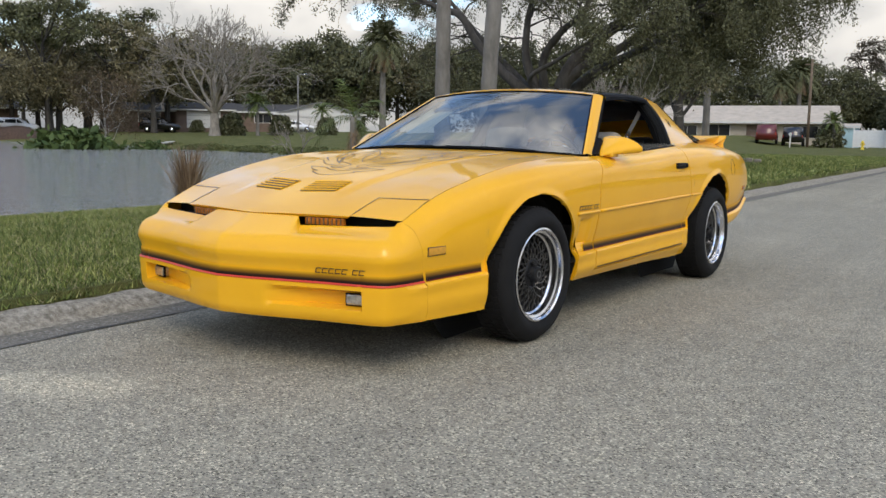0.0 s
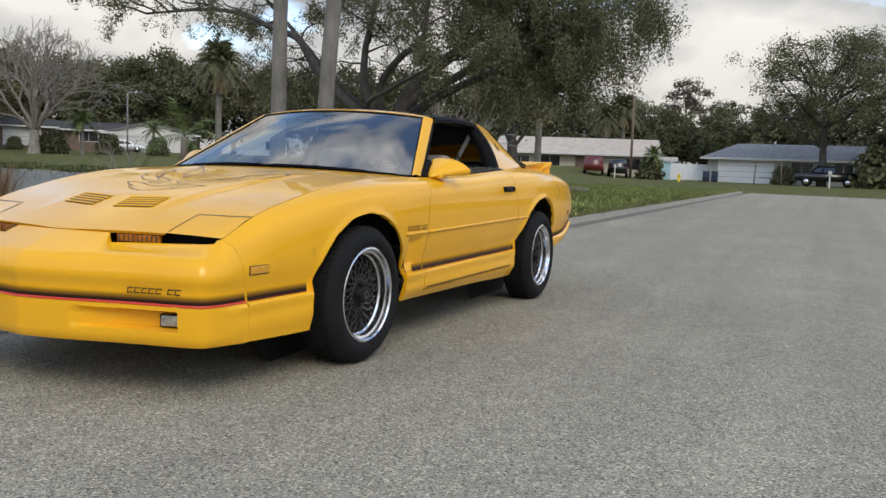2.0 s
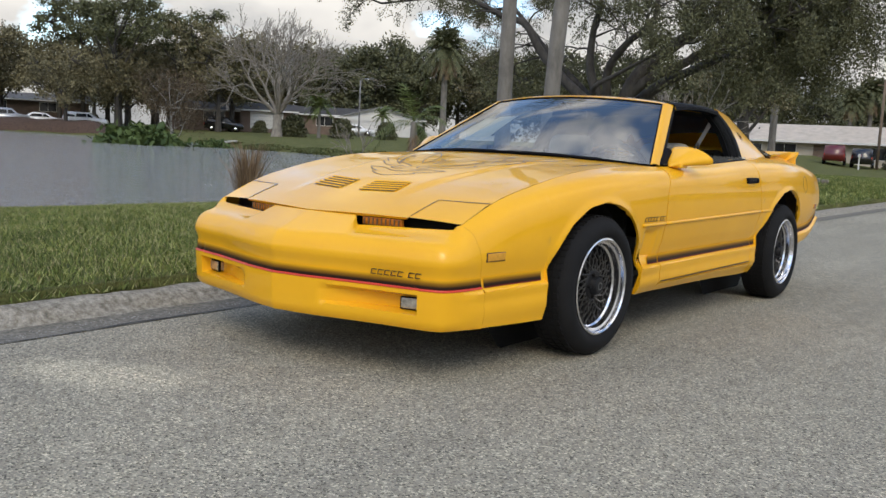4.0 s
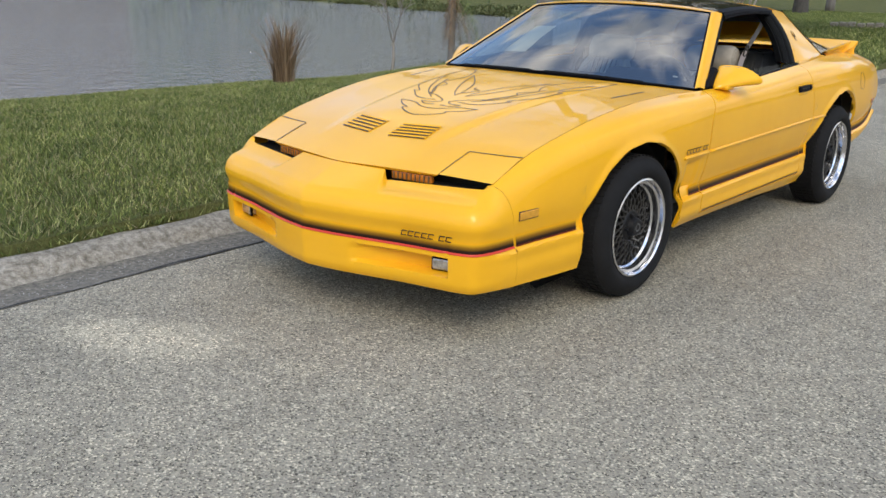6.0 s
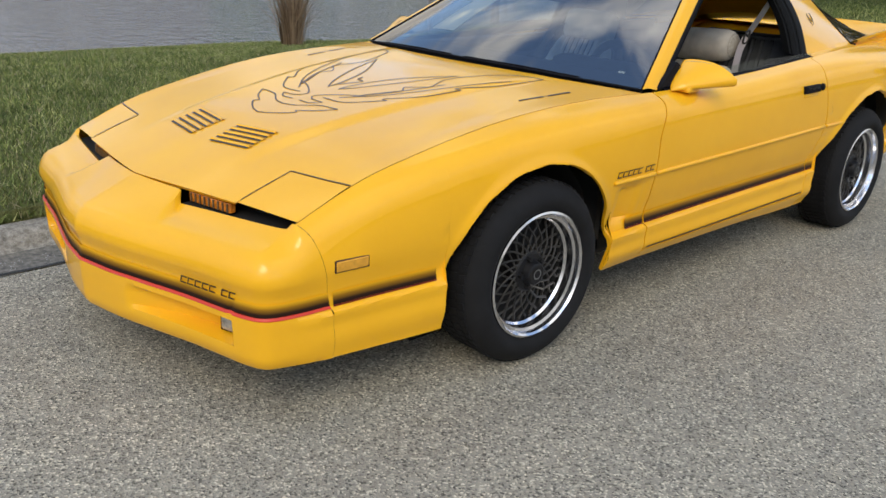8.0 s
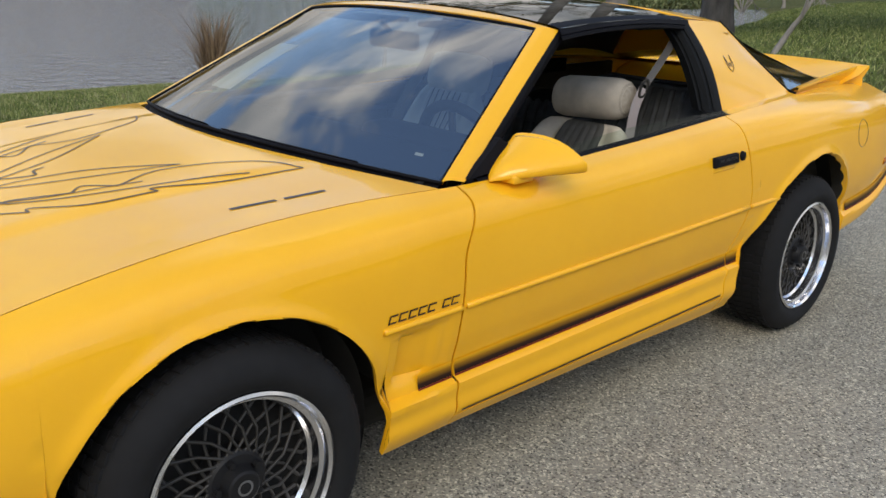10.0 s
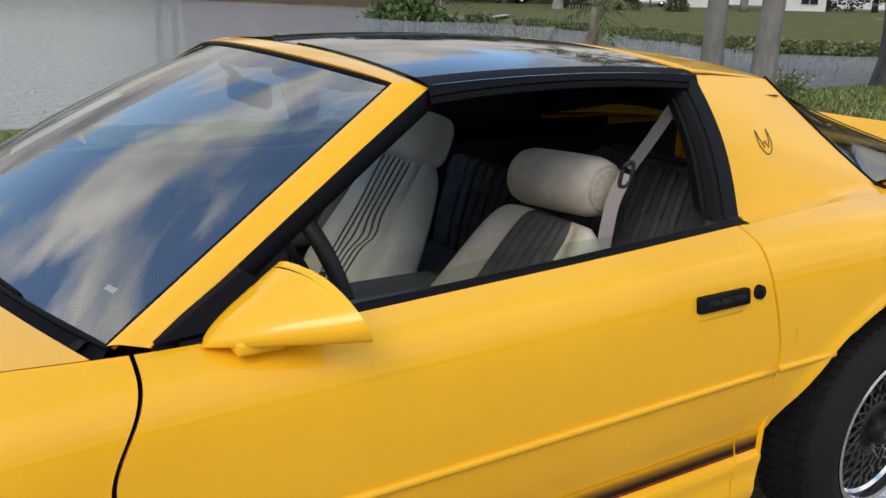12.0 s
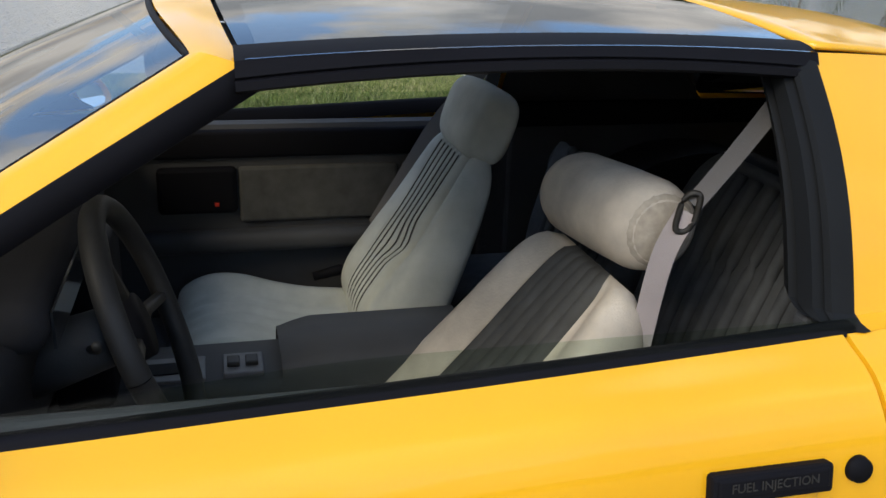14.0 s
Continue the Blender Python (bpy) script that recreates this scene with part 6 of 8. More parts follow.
def grow(start, direction, length, radius, depth, rnd, tubes, tips, split=(2, 3), angle=35, shrink=0.72, bend=0.25, up=0.1, thin=0.62):
    """A branch that bends and forks; collects tubes and the tips of the last twigs."""
    p, d = Vector(start), Vector(direction).normalized()
    pts, radii = [p.copy()], [radius]
    n = 4
    for k in range(n):
        d = (d + Vector((rnd.gauss(0, bend), rnd.gauss(0, bend), rnd.gauss(0, bend) + up)) * 0.5).normalized()
        p = p + d * length / n
        pts.append(p.copy())
        radii.append(radius * (1 - (1 - thin) * (k + 1) / n))
    tubes.append((pts, radii))
    if depth <= 1:
        tips += [tuple(q) for q in pts[1:]]
    if depth == 0:
        return
    for k in range(rnd.randint(*split)):
        ax = d.orthogonal().normalized()
        ax.rotate(Matrix.Rotation(rnd.uniform(0, 2 * math.pi), 3, d))
        nd = d.copy()
        nd.rotate(Matrix.Rotation(radians(angle * rnd.uniform(0.5, 1.3)), 3, ax))
        grow(pts[-1] if k < 2 else pts[2], nd, length * shrink * rnd.uniform(0.8, 1.15), radius * thin * rnd.uniform(0.75, 1.0), depth - 1, rnd, tubes, tips, split, angle, shrink, bend, up, thin)


def tubes_mesh(name, tubes, mat, parent, sides=(8, 3)):
    """All limbs as one mesh; thin twigs get three sides."""
    V, F = [], []
    base = 0
    for pts, radii in tubes:
        n = sides[0] if radii[0] > 0.06 else (5 if radii[0] > 0.02 else sides[1])
        for i, p in enumerate(pts):
            d = (pts[min(i + 1, len(pts) - 1)] - pts[max(i - 1, 0)]).normalized()
            u = d.cross(Vector((0.31, 0.17, 0.93))).normalized()
            w = d.cross(u)
            for k in range(n):
                a = 2 * math.pi * k / n
                V.append(p + radii[i] * (math.cos(a) * u + math.sin(a) * w))
        for i in range(len(pts) - 1):
            for k in range(n):
                F.append((base + i * n + k, base + i * n + (k + 1) % n, base + (i + 1) * n + (k + 1) % n, base + (i + 1) * n + k))
        base += len(pts) * n
    ob = raw_mesh(name, [tuple(v) for v in V], F, mat, parent)
    for f in ob.data.polygons:
        f.use_smooth = True
    return ob


def tree(name, seed, height, mat_bark, mat_leaf, label, trunk=0.25, depth=5, angle=36, per=8, size=0.28, spread=0.35, split=(2, 3), up=0.10, stem=0.28, leafy=True, shrink=0.74, droop=0.0, bend=0.25):
    rnd = random.Random(seed)
    t = tagged(new(name), label, "tree")
    tubes, tips = [], []
    grow((0, 0, -0.1), (rnd.gauss(0, 0.06), rnd.gauss(0, 0.06), 1), height * stem, trunk, depth, rnd, tubes, tips, split, angle, shrink, bend, up)
    top = max(q[2] for q in tips)
    k = height / top
    tubes = [([p * k for p in pts], [r * k for r in radii]) for pts, radii in tubes]
    tips = [tuple(c * k for c in q) for q in tips]
    tubes_mesh("trunk", tubes, mat_bark, t)
    if leafy:
        leaves("crown", tips, per, spread, size, mat_leaf, t, seed, droop)
    return t


def fan_tree(name, seed, H, label, limbs=7, trunk=0.42, depth=6, wide=0.75, stem=0.16, mat="twig", twig=0.012):
    """A leafless tree: limbs fanned out of a short stem into a round crown."""
    rnd = random.Random(seed)
    t = tagged(new(name), label, "tree")
    tubes, tips = [], []
    base = [Vector((0, 0, -0.2)), Vector((0.05, 0, H * stem * 0.5)), Vector((0, 0.05, H * stem))]
    for k in range(limbs):
        a = 2.4 * k + rnd.uniform(-0.3, 0.3)
        d = Vector((math.cos(a) * wide * (0.25 + 0.75 * k / limbs), math.sin(a) * wide * (0.25 + 0.75 * k / limbs), 0.75))
        grow(base[-1], d, H * 0.22, trunk * 0.42, depth, rnd, tubes, tips, (2, 3), 27, 0.76, 0.20, 0.03, 0.66)
    k = H / max(q[2] for q in tips)
    tubes = [([p * k for p in pts], [max(twig, r * k) for r in radii]) for pts, radii in tubes]
    tubes_mesh("branches", tubes, M[mat], t)
    tubes_mesh("trunk", [([p * k for p in base], [trunk * 1.5, trunk, trunk * 0.95])], M[mat], t)
    return t


def ground_at(x, y):
    return float(ground_height(np.array([[x, y]]))[0])


def place(ob, x, y, turn=0.0, scale=1.0, first=False, sink=0.0):
    o = ob if first else copy_thing(ob, pose(0, 0, 0))
    o.matrix_basis = pose(x, y, ground_at(x, y) - sink, 0, 0, turn)
    o.scale = (scale, scale, scale)
    return o


def frond(length, mat, parent, name, turn, lift, droop, seed, leaf=0.32, pairs=22, width=0.02, base=(0, 0, 0)):
    """A feather palm leaf: an arching rib with leaflets on both sides."""
    rnd = random.Random(seed)
    V, F = [], []
    ca, sa = math.cos(turn), math.sin(turn)
    pts = []
    for k in range(pairs + 1):
        f = k / pairs
        r = length * f * math.cos(lift) * (1 - 0.15 * f * droop)
        z = length * (f * math.sin(lift) - droop * f * f * 0.75)
        pts.append(Vector((base[0] + ca * r, base[1] + sa * r, base[2] + z)))
    for i in range(pairs):
        a, b = pts[i], pts[i + 1]
        s = Vector((-sa, ca, 0)) * 0.012 * (1 - i / pairs)
        n = len(V)
        V += [a - s, a + s, b + s, b - s]
        F.append((n, n + 1, n + 2, n + 3))
        if i < 2:
            continue
        L = leaf * math.sin(math.pi * (0.12 + 0.86 * i / pairs)) ** 0.7
        d = (b - a).normalized()
        for sg in (1, -1):
            side = (Vector((-sa, ca, 0)) * sg * 0.75 + d * 0.65 + Vector((0, 0, rnd.uniform(-0.55, 0.05)))).normalized()
            w = d * width
            n = len(V)
            tip = a + side * L * rnd.uniform(0.8, 1.1) + Vector((0, 0, -0.10 * L))
            V += [a - w * 0.3, a + w, tip, tip - w * 0.1]
            F.append((n, n + 1, n + 2, n + 3))
    return raw_mesh(name, [tuple(v) for v in V], F, mat, parent)


def feather_palm(name, label, trunk_h, trunk_r, n, length, seed, mat=None, droop=0.7, lean=(0, 0), skirt=0, blade=0.02):
    rnd = random.Random(seed)
    t = tagged(new(name), label, "palm")
    pts = [(lean[0] * f * f, lean[1] * f * f, -0.1 + (trunk_h + 0.1) * f) for f in np.linspace(0, 1, 14)]
    radii = [trunk_r * (1.25 - 0.25 * min(1, f * 5)) * (1 - 0.15 * f) + 0.006 * (i % 2) for i, f in enumerate(np.linspace(0, 1, 14))]
    part("trunk", tube_bm(pts, radii, 16), M["palm_bark"], t)
    top = pts[-1]
    for k in range(n):
        a = k * 2.39996 + rnd.uniform(-0.2, 0.2)
        f = k / n
        frond(length * rnd.uniform(0.85, 1.1), mat or M["palm_leaf"], t, "frond", a, radians(75 - 95 * f + rnd.uniform(-8, 8)), droop * (0.5 + 0.6 * f), seed * 50 + k, leaf=length * 0.24, base=top, width=blade)
    for k in range(skirt):
        a = k * 2.4
        frond(length * 0.75, M["dry_reed"], t, "dead_frond", a, radians(-50 - rnd.uniform(0, 25)), 0.25, seed * 77 + k, leaf=length * 0.16, width=blade, base=(top[0], top[1], top[2] - 0.15))
    return t


# the two tall trunks between street and pond
p1 = feather_palm("palm_tree", "tall grey-trunked palm beside the pond", 8.2, 0.150, 26, 2.6, 3, lean=(0.05, 0.02))
p1["group"] = "palms by the pond"
place(p1, -7.31, 11.29, 0, 1, True)
p2 = feather_palm("palm_tree", "tall grey-trunked palm leaning slightly beside the pond", 7.6, 0.150, 24, 2.6, 4, lean=(0.55, 0.2))
p2["group"] = "palms by the pond"
place(p2, -5.96, 10.78, 0, 1, True)
# young palm at the water
yp = feather_palm("young_palm", "young palm with green and dead brown fronds", 1.5, 0.07, 12, 1.3, 5, droop=1.0, skirt=7)
place(yp, -8.43, 9.88, 30, 1, True)


# the live oak: heavy leaning limbs, drooping foliage
def strands(points, rnd, length, step=0.07):
    """Hanging chains of leaf positions below the given points."""
    out = []
    for q in points:
        L = length * rnd.uniform(0.4, 1.3)
        sx, sy = rnd.gauss(0, 0.25), rnd.gauss(0, 0.25)
        k = 0.0
        while k < L:
            out.append((q[0] + sx * k, q[1] + sy * k, q[2] - k))
            k += step
    return out


def live_oak():
    rnd = random.Random(11)
    t = tagged(new("oak_tree"), "leaning live oak with dark drooping foliage", "tree")
    tubes, tips = [], []
    stem = [Vector((0.0, 0.0, -0.2)), Vector((0.0, 0.02, 0.5)), Vector((-0.04, 0.02, 1.2)), Vector((-0.05, 0.0, 1.9)), Vector((-0.08, 0.0, 2.3))]
    tubes.append((stem, [0.50, 0.36, 0.33, 0.36, 0.30]))
    limbs = [
        ([(-0.1, -0.05, 1.8), (-0.60, -0.25, 2.9), (-0.72, -0.10, 3.9), (-0.68, 0.14, 4.8), (-0.5, 0.3, 5.9)], 0.15),
        ([(-0.1, -0.05, 1.9), (-0.12, -0.27, 3.0), (0.43, -0.36, 3.7), (1.11, -0.39, 4.2), (1.25, -0.43, 5.0), (1.5, -0.43, 5.9)], 0.13),
        ([(0.05, 0.05, 1.8), (0.50, 0.30, 2.95), (1.16, 0.62, 3.66), (1.88, 1.04, 4.3), (2.27, 1.21, 4.95), (2.7, 1.4, 5.9)], 0.24),
        ([(0.25, 0.18, 2.4), (0.9, 0.25, 2.9), (1.6, 0.35, 3.2), (2.5, 0.44, 3.75), (3.12, 0.38, 4.1), (3.8, 0.35, 4.2), (4.6, 0.35, 4.5)], 0.16),
    ]
    low_limbs = [
        ([(-0.2, -0.1, 1.8), (-1.4, -0.3, 2.8), (-2.2, -0.31, 3.6), (-2.7, -0.32, 4.3), (-3.4, -0.41, 4.55), (-4.3, -0.59, 4.95), (-5.4, -0.84, 5.1), (-7.1, -1.38, 4.95)], 0.15),
        ([(-0.1, -0.1, 1.9), (-0.28, -0.7, 2.5), (0.5, -0.85, 2.9), (1.44, -1.0, 3.3), (2.4, -1.15, 3.6)], 0.085),
        ([(-0.2, 0.0, 1.8), (-1.3, 0.3, 2.7), (-2.4, 0.6, 3.55), (-3.9, 1.0, 4.9), (-5.2, 1.0, 6.1)], 0.14),
        ([(0.1, 0.1, 1.8), (0.6, 1.2, 2.7), (1.1, 2.1, 3.2), (2.0, 4.1, 4.1), (3.2, 5.7, 5.1), (4.3, 6.9, 6.0)], 0.17),
    ]
    bushy, lacy = [], []
    for pts, r in limbs + low_limbs:
        q = [Vector(p) for p in catmull(pts, 5 * len(pts))]
        n = len(q)
        tubes.append((q, [max(0.022, r * (1 - 0.80 * i / n)) for i in range(n)]))
        for i in range(int(n * 0.40), n):
            if rnd.random() < 0.30:
                continue
            d = (q[min(i + 1, n - 1)] - q[i - 1]).normalized()
            ax = d.orthogonal().normalized()
            ax.rotate(Matrix.Rotation(rnd.uniform(0, 6.28), 3, d))
            d.rotate(Matrix.Rotation(radians(rnd.uniform(30, 70)), 3, ax))
            d.z = abs(d.z) * 0.6 + 0.15
            own = []
            grow(q[i], d, rnd.uniform(0.7, 1.2), max(0.018, r * 0.22), 3, rnd, tubes, own, (2, 3), 38, 0.74, 0.40, -0.10, 0.60)
            (lacy if q[i].x < 1.5 else bushy).extend(own)
    # foliage masses: centre and half extents
    masses = [((4.3, 1.9, 4.7), (1.5, 1.2, 1.3), 230), ((5.1, 3.3, 5.4), (1.5, 1.3, 1.1), 187), ((3.4, 2.0, 4.0), (1.0, 1.0, 0.7), 86), ((4.8, 3.7, 4.3), (1.3, 1.2, 0.9), 129), ((2.4, 1.0, 5.5), (1.4, 1.1, 0.6), 93), ((1.2, 0.0, 5.7), (1.3, 1.0, 0.5), 64), ((4.1, 2.9, 3.7), (0.9, 0.8, 0.7), 72), ((-0.9, 0.2, 5.7), (1.3, 1.0, 0.5), 43), ((4.3, 0.6, 5.7), (1.3, 1.0, 0.8), 108), ((2.9, 4.9, 4.6), (1.4, 1.3, 0.8), 79), ((6.2, 4.3, 5.5), (0.8, 0.8, 0.8), 64)]
    heads = []
    for c, e, n in masses:
        for k in range(n):
            v = Vector((rnd.gauss(0, 1), rnd.gauss(0, 1), rnd.gauss(0, 1))).normalized() * rnd.uniform(0.35, 1.05)
            heads.append((c[0] + v.x * e[0], c[1] + v.y * e[1], c[2] + v.z * e[2]))
    for h in heads[::4]:
        a = Vector(h)
        b = a + Vector((rnd.uniform(-0.9, 0.1), rnd.uniform(-0.6, 0.3), rnd.uniform(-0.2, 0.5)))
        tubes.append(([a, (a + b) / 2 + Vector((0, 0, 0.08)), b], [0.006, 0.010, 0.016]))
    tubes_mesh("trunk", tubes, M["oak_bark"], t)
    c = strands(heads, rnd, 0.75) + strands([q for q in bushy if rnd.random() < 0.5], rnd, 0.45)
    leaves("crown", c, 6, 0.085, 0.036, M["leaf_live"], t, 5, 0.6)
    c = strands([q for q in lacy if rnd.random() < 0.42], rnd, 0.22)
    leaves("sparse_foliage", c, 7, 0.07, 0.032, M["leaf_live"], t, 6, 0.5)
    return t


oak = live_oak()
place(oak, -8.3, 17.9, 0, 1, True)

# leafless branching shrub and reeds at the shore
shrub = fan_tree("bare_shrub", 23, 1.45, "leafless forked shrub at the water's edge", 3, 0.030, 3, 0.7, 0.30, "twig", 0.006)
place(shrub, -8.5, 8.3, 0, 1, True)
white_tree = tree("bare_sapling", 22, 2.4, M["twig"], None, "leafless pale sapling beside the oak", 0.05, 4, 34, leafy=False, stem=0.3, split=(2, 2))
place(white_tree, -4.3, 12.6, 40, 1, True)


def reeds(seed):
    rnd = random.Random(seed)
    t = tagged(new("reed_clump"), "clump of dry brown reeds at the water's edge", "reeds")
    V, F = [], []
    for k in range(420):
        a, r = rnd.uniform(0, 2 * math.pi), 0.13 * math.sqrt(rnd.random())
        b = Vector((r * math.cos(a), r * math.sin(a), -0.03))
        h = rnd.uniform(0.40, 0.92)
        lean = Vector((rnd.gauss(0, 0.10), rnd.gauss(0, 0.10) + 0.02, 0)) + Vector((b.x, b.y, 0)) * 0.7
        if rnd.random() < 0.16:
            lean *= 2.6
            h *= 0.75
        s = Vector((math.cos(a + 1.3), math.sin(a + 1.3), 0)) * rnd.uniform(0.004, 0.008)
        n = len(V)
        for f in (0, 0.5, 0.85):
            c = b + lean * f * f * h * 1.6 + Vector((0, 0, h * f))
            V += [c - s * (1 - f * 0.6), c + s * (1 - f * 0.6)]
        V += [b + lean * h * 1.7 + Vector((0, 0, h * 0.98)), b + lean * h * 1.72 + Vector((0, 0, h * 0.98))]
        F += [(n, n + 1, n + 3, n + 2), (n + 2, n + 3, n + 5, n + 4), (n + 4, n + 5, n + 7, n + 6)]
    raw_mesh("tuft", [tuple(v) for v in V], F, M["dry_reed"], t)
    return t


rd = reeds(8)
place(rd, -6.55, 4.25, 0, 1, True)


def flower_bush():
    t = tagged(new("flower_bush"), "green shrub with small yellow and orange blooms", "bush")
    r = np.random.default_rng(4)
    c = r.normal(0, 1, (160, 3)) * (0.42, 0.42, 0.22) + (0, 0, 0.42)
    leaves("foliage", c, 7, 0.07, 0.055, M["leaf_mid"], t, 3)
    c = r.normal(0, 1, (60, 3)) * (0.45, 0.45, 0.16) + (0, 0, 0.62)
    for k, p in enumerate(c):
        leaves("flower_head", p[None, :], 3, 0.02, 0.030, M["bloom"], t, 6 + k, slim=0.9)
    return t


fb = flower_bush()
place(fb, -7.2, 13.0, 0, 0.42, True)

# ---------------------------------------------------------------- far trees
def scattered(kind, spots):
    first = True
    for x, y, turn, sc in spots:
        place(kind, x, y, turn, sc, first)
        first = False


def crown_tree(name, seed, H, R, low, lobes, clumps, per, leaf, mat, label, trunk=0.28, flat=0.8, spread=0.42, limb=0.07, bark="oak_bark", reach=(0.45, 1.0)):
    """A tree whose crown is several lobes of leaf clumps on visible limbs."""
    rnd = random.Random(seed)
    t = tagged(new(name), label, "tree")
    lean = (rnd.gauss(0, 0.25), rnd.gauss(0, 0.25))
    stem = [Vector((lean[0] * f * f, lean[1] * f * f, -0.2 + H * 0.62 * f)) for f in (0, 0.2, 0.4, 0.6, 0.8, 1)]
    tubes = [(stem, [trunk * k for k in (1.3, 1.0, 0.85, 0.7, 0.55, 0.4)])]
    cs = []
    mid, half = (H + low) / 2, (H - low) / 2
    for k in range(lobes):
        a = 2.4 * k + rnd.uniform(-0.4, 0.4)
        f = (k + 0.5) / lobes
        zc = low + (H - low) * (0.15 + 0.70 * f)
        wide = math.sqrt(max(0.05, 1 - ((zc - mid) / half * 0.9) ** 2))
        rr = R * wide * rnd.uniform(0.35, 0.70)
        c = Vector((rr * math.cos(a), rr * math.sin(a), zc))
        lr = R * rnd.uniform(0.36, 0.55)
        root = stem[2 + min(3, int(f * 4))]
        m = (root + c) / 2 + Vector((0, 0, rnd.uniform(-0.5, 0.1)))
        tubes.append(([root, m, c], [trunk * 0.35, trunk * 0.26, trunk * 0.14]))
        for j in range(clumps):
            v = Vector((rnd.gauss(0, 1), rnd.gauss(0, 1), rnd.gauss(0, 1))).normalized() * rnd.uniform(*reach)
            q = c + Vector((v.x * lr, v.y * lr, v.z * lr * flat))
            q.z = min(q.z, H - 0.2)
            if q.z < low:
                q.z = low + rnd.uniform(0, 0.5)
            cs.append(tuple(q))
            if j % 2 == 0:
                tubes.append(([c, (c + q) / 2 + Vector((0, 0, 0.15)), q], [limb, limb * 0.7, limb * 0.35]))
    tubes_mesh("trunk", tubes, M[bark], t)
    leaves("crown", cs, per, spread, leaf, mat, t, seed, 0.1, 0.55)
    return t


def wood(kinds, spots, height, seed):
    """Stands copies of a few kinds of tree at spots given with their heights."""
    r = random.Random(seed)
    used = set()
    for k, (x, y, h) in enumerate(spots):
        i = k % len(kinds)
        place(kinds[i], x, y, r.uniform(0, 360), h / height, i not in used)
        used.add(i)


broad = [crown_tree("broadleaf_tree", s, 10.0, 5.0, 3.0, 10, 11, 75, 0.15, M["leaf_oak"], "olive-brown broadleaf tree beyond the pond") for s in (31, 32, 33)]
dense = [crown_tree("evergreen_tree", s, 10.0, 4.6, 0.8, 10, 13, 80, 0.16, M["leaf_dark"], "dense dark evergreen tree behind the houses") for s in (41, 42)]
row = [crown_tree("evergreen_tree", s, 10.0, 5.5, 0.4, 10, 12, 70, 0.18, M["leaf_dark"], "dark tree in the row behind the houses") for s in (43, 44)]
pine = [crown_tree("pine_tree", s, 13.5, 5.6, 7.5, 9, 10, 110, 0.13, M["leaf_mid2"], "tall airy pine with layered dark crown", 0.26, 0.30, 0.34, 0.075) for s in (45, 46)]
thin_pine = [crown_tree("pine_tree", 47, 15.0, 3.6, 8.5, 8, 8, 60, 0.15, M["leaf_rust2"], "lone tall pine with a brownish flat crown", 0.24, 0.35, 0.45)]
rusty = [crown_tree("cypress_tree", 48, 6.5, 2.7, 2.2, 10, 12, 70, 0.055, M["leaf_rust"], "small thin tree with rusty leaves and pale stems", 0.10, 0.8, 0.40, 0.010, "bleached_bark", (0.3, 1.0))]
lacy = [crown_tree("feathery_tree", s, 13.8, 7.2, 4.2, 18, 13, 130, 0.085, M["leaf_mid2"], "wide tree with thin feathery layered foliage", 0.34, 0.32, 0.42, 0.05) for s in (49, 50)]
bare = fan_tree("bare_tree", 35, 12.4, "large leafless tree with a round crown", limbs=9, wide=0.85, twig=0.018)
# across the pond
wood(broad, [(-92, 57, 10.0), (-87, 53, 8.6), (-94, 62.5, 9.8), (-101, 60, 11.0), (-103, 43, 10.5), (-106, 49, 11.2), (-104, 37, 10.5), (-109, 31, 11.0), (-99, 52.5, 9.8), (-118, 44, 13), (-122, 56, 13), (-112, 62, 12), (-126, 38, 13), (-82, 62.5, 12.2), (-84, 66, 11.6), (-97, 75, 12.0), (-100, 84, 13.0), (-104, 92, 14.0), (-93, 92, 13.2), (-86, 46, 8.5), (-90, 56, 9.5), (-100, 66, 11.5), (-108, 74, 12.5), (-72, 104, 12.5), (-76, 112, 13.0), (-68, 99, 12.0)], 10.0, 5)
wood(dense, [(-82, 89, 14.0), (-86, 98, 14.5), (-80, 97, 12.5), (-77, 102, 12.5), (-88, 87, 12.0), (-92, 98, 13.0), (-96, 88, 11.5), (-110, 84, 12.0), (-118, 92, 13.0), (-130, 98, 14), (-145, 100, 14), (-158, 92, 14)], 10.0, 6)
wood(pine, [(-86.5, 52.3, 15.4), (-88.5, 62.3, 14.6), (-99, 55.5, 16.0)], 13.5, 7)
place(rusty[0], -49.6, 33.4, 20, 1, True)
place(bare, -61.7, 53.5, 0, 1, True)
# behind the ranch house and along the far street
wood(row, [(-64, 96, 11.4), (-58, 96, 11.6), (-54, 99, 11.8), (-49, 98, 11.4), (-45.9, 97, 11.0), (-42.3, 99, 11.0), (-39, 106, 11.3), (-36.9, 104, 10.4), (-33.6, 106, 10.2), (-31, 113, 10.2), (-28.5, 122, 9.9), (-26, 121, 10.0), (-23.4, 124, 9.8), (-20.5, 130, 10.0), (-17.2, 128, 9.4), (-13.1, 126, 9.3), (-9.6, 121, 9.8), (-6.2, 118, 9.9), (-2.7, 117, 9.5), (0.6, 115, 9.8), (4.3, 112, 9.6), (7.8, 109, 9.5), (11.5, 107, 10.0), (15, 103, 10.0), (19, 100, 10.0), (24, 98, 10.5), (30, 95, 10.5)], 10.0, 8)
place(thin_pine[0], -19.9, 144.8, 20, 1.03, True)
place(copy_thing(thin_pine[0], pose(0, 0, 0)), -14.9, 145.5, 140, 0.85, True)
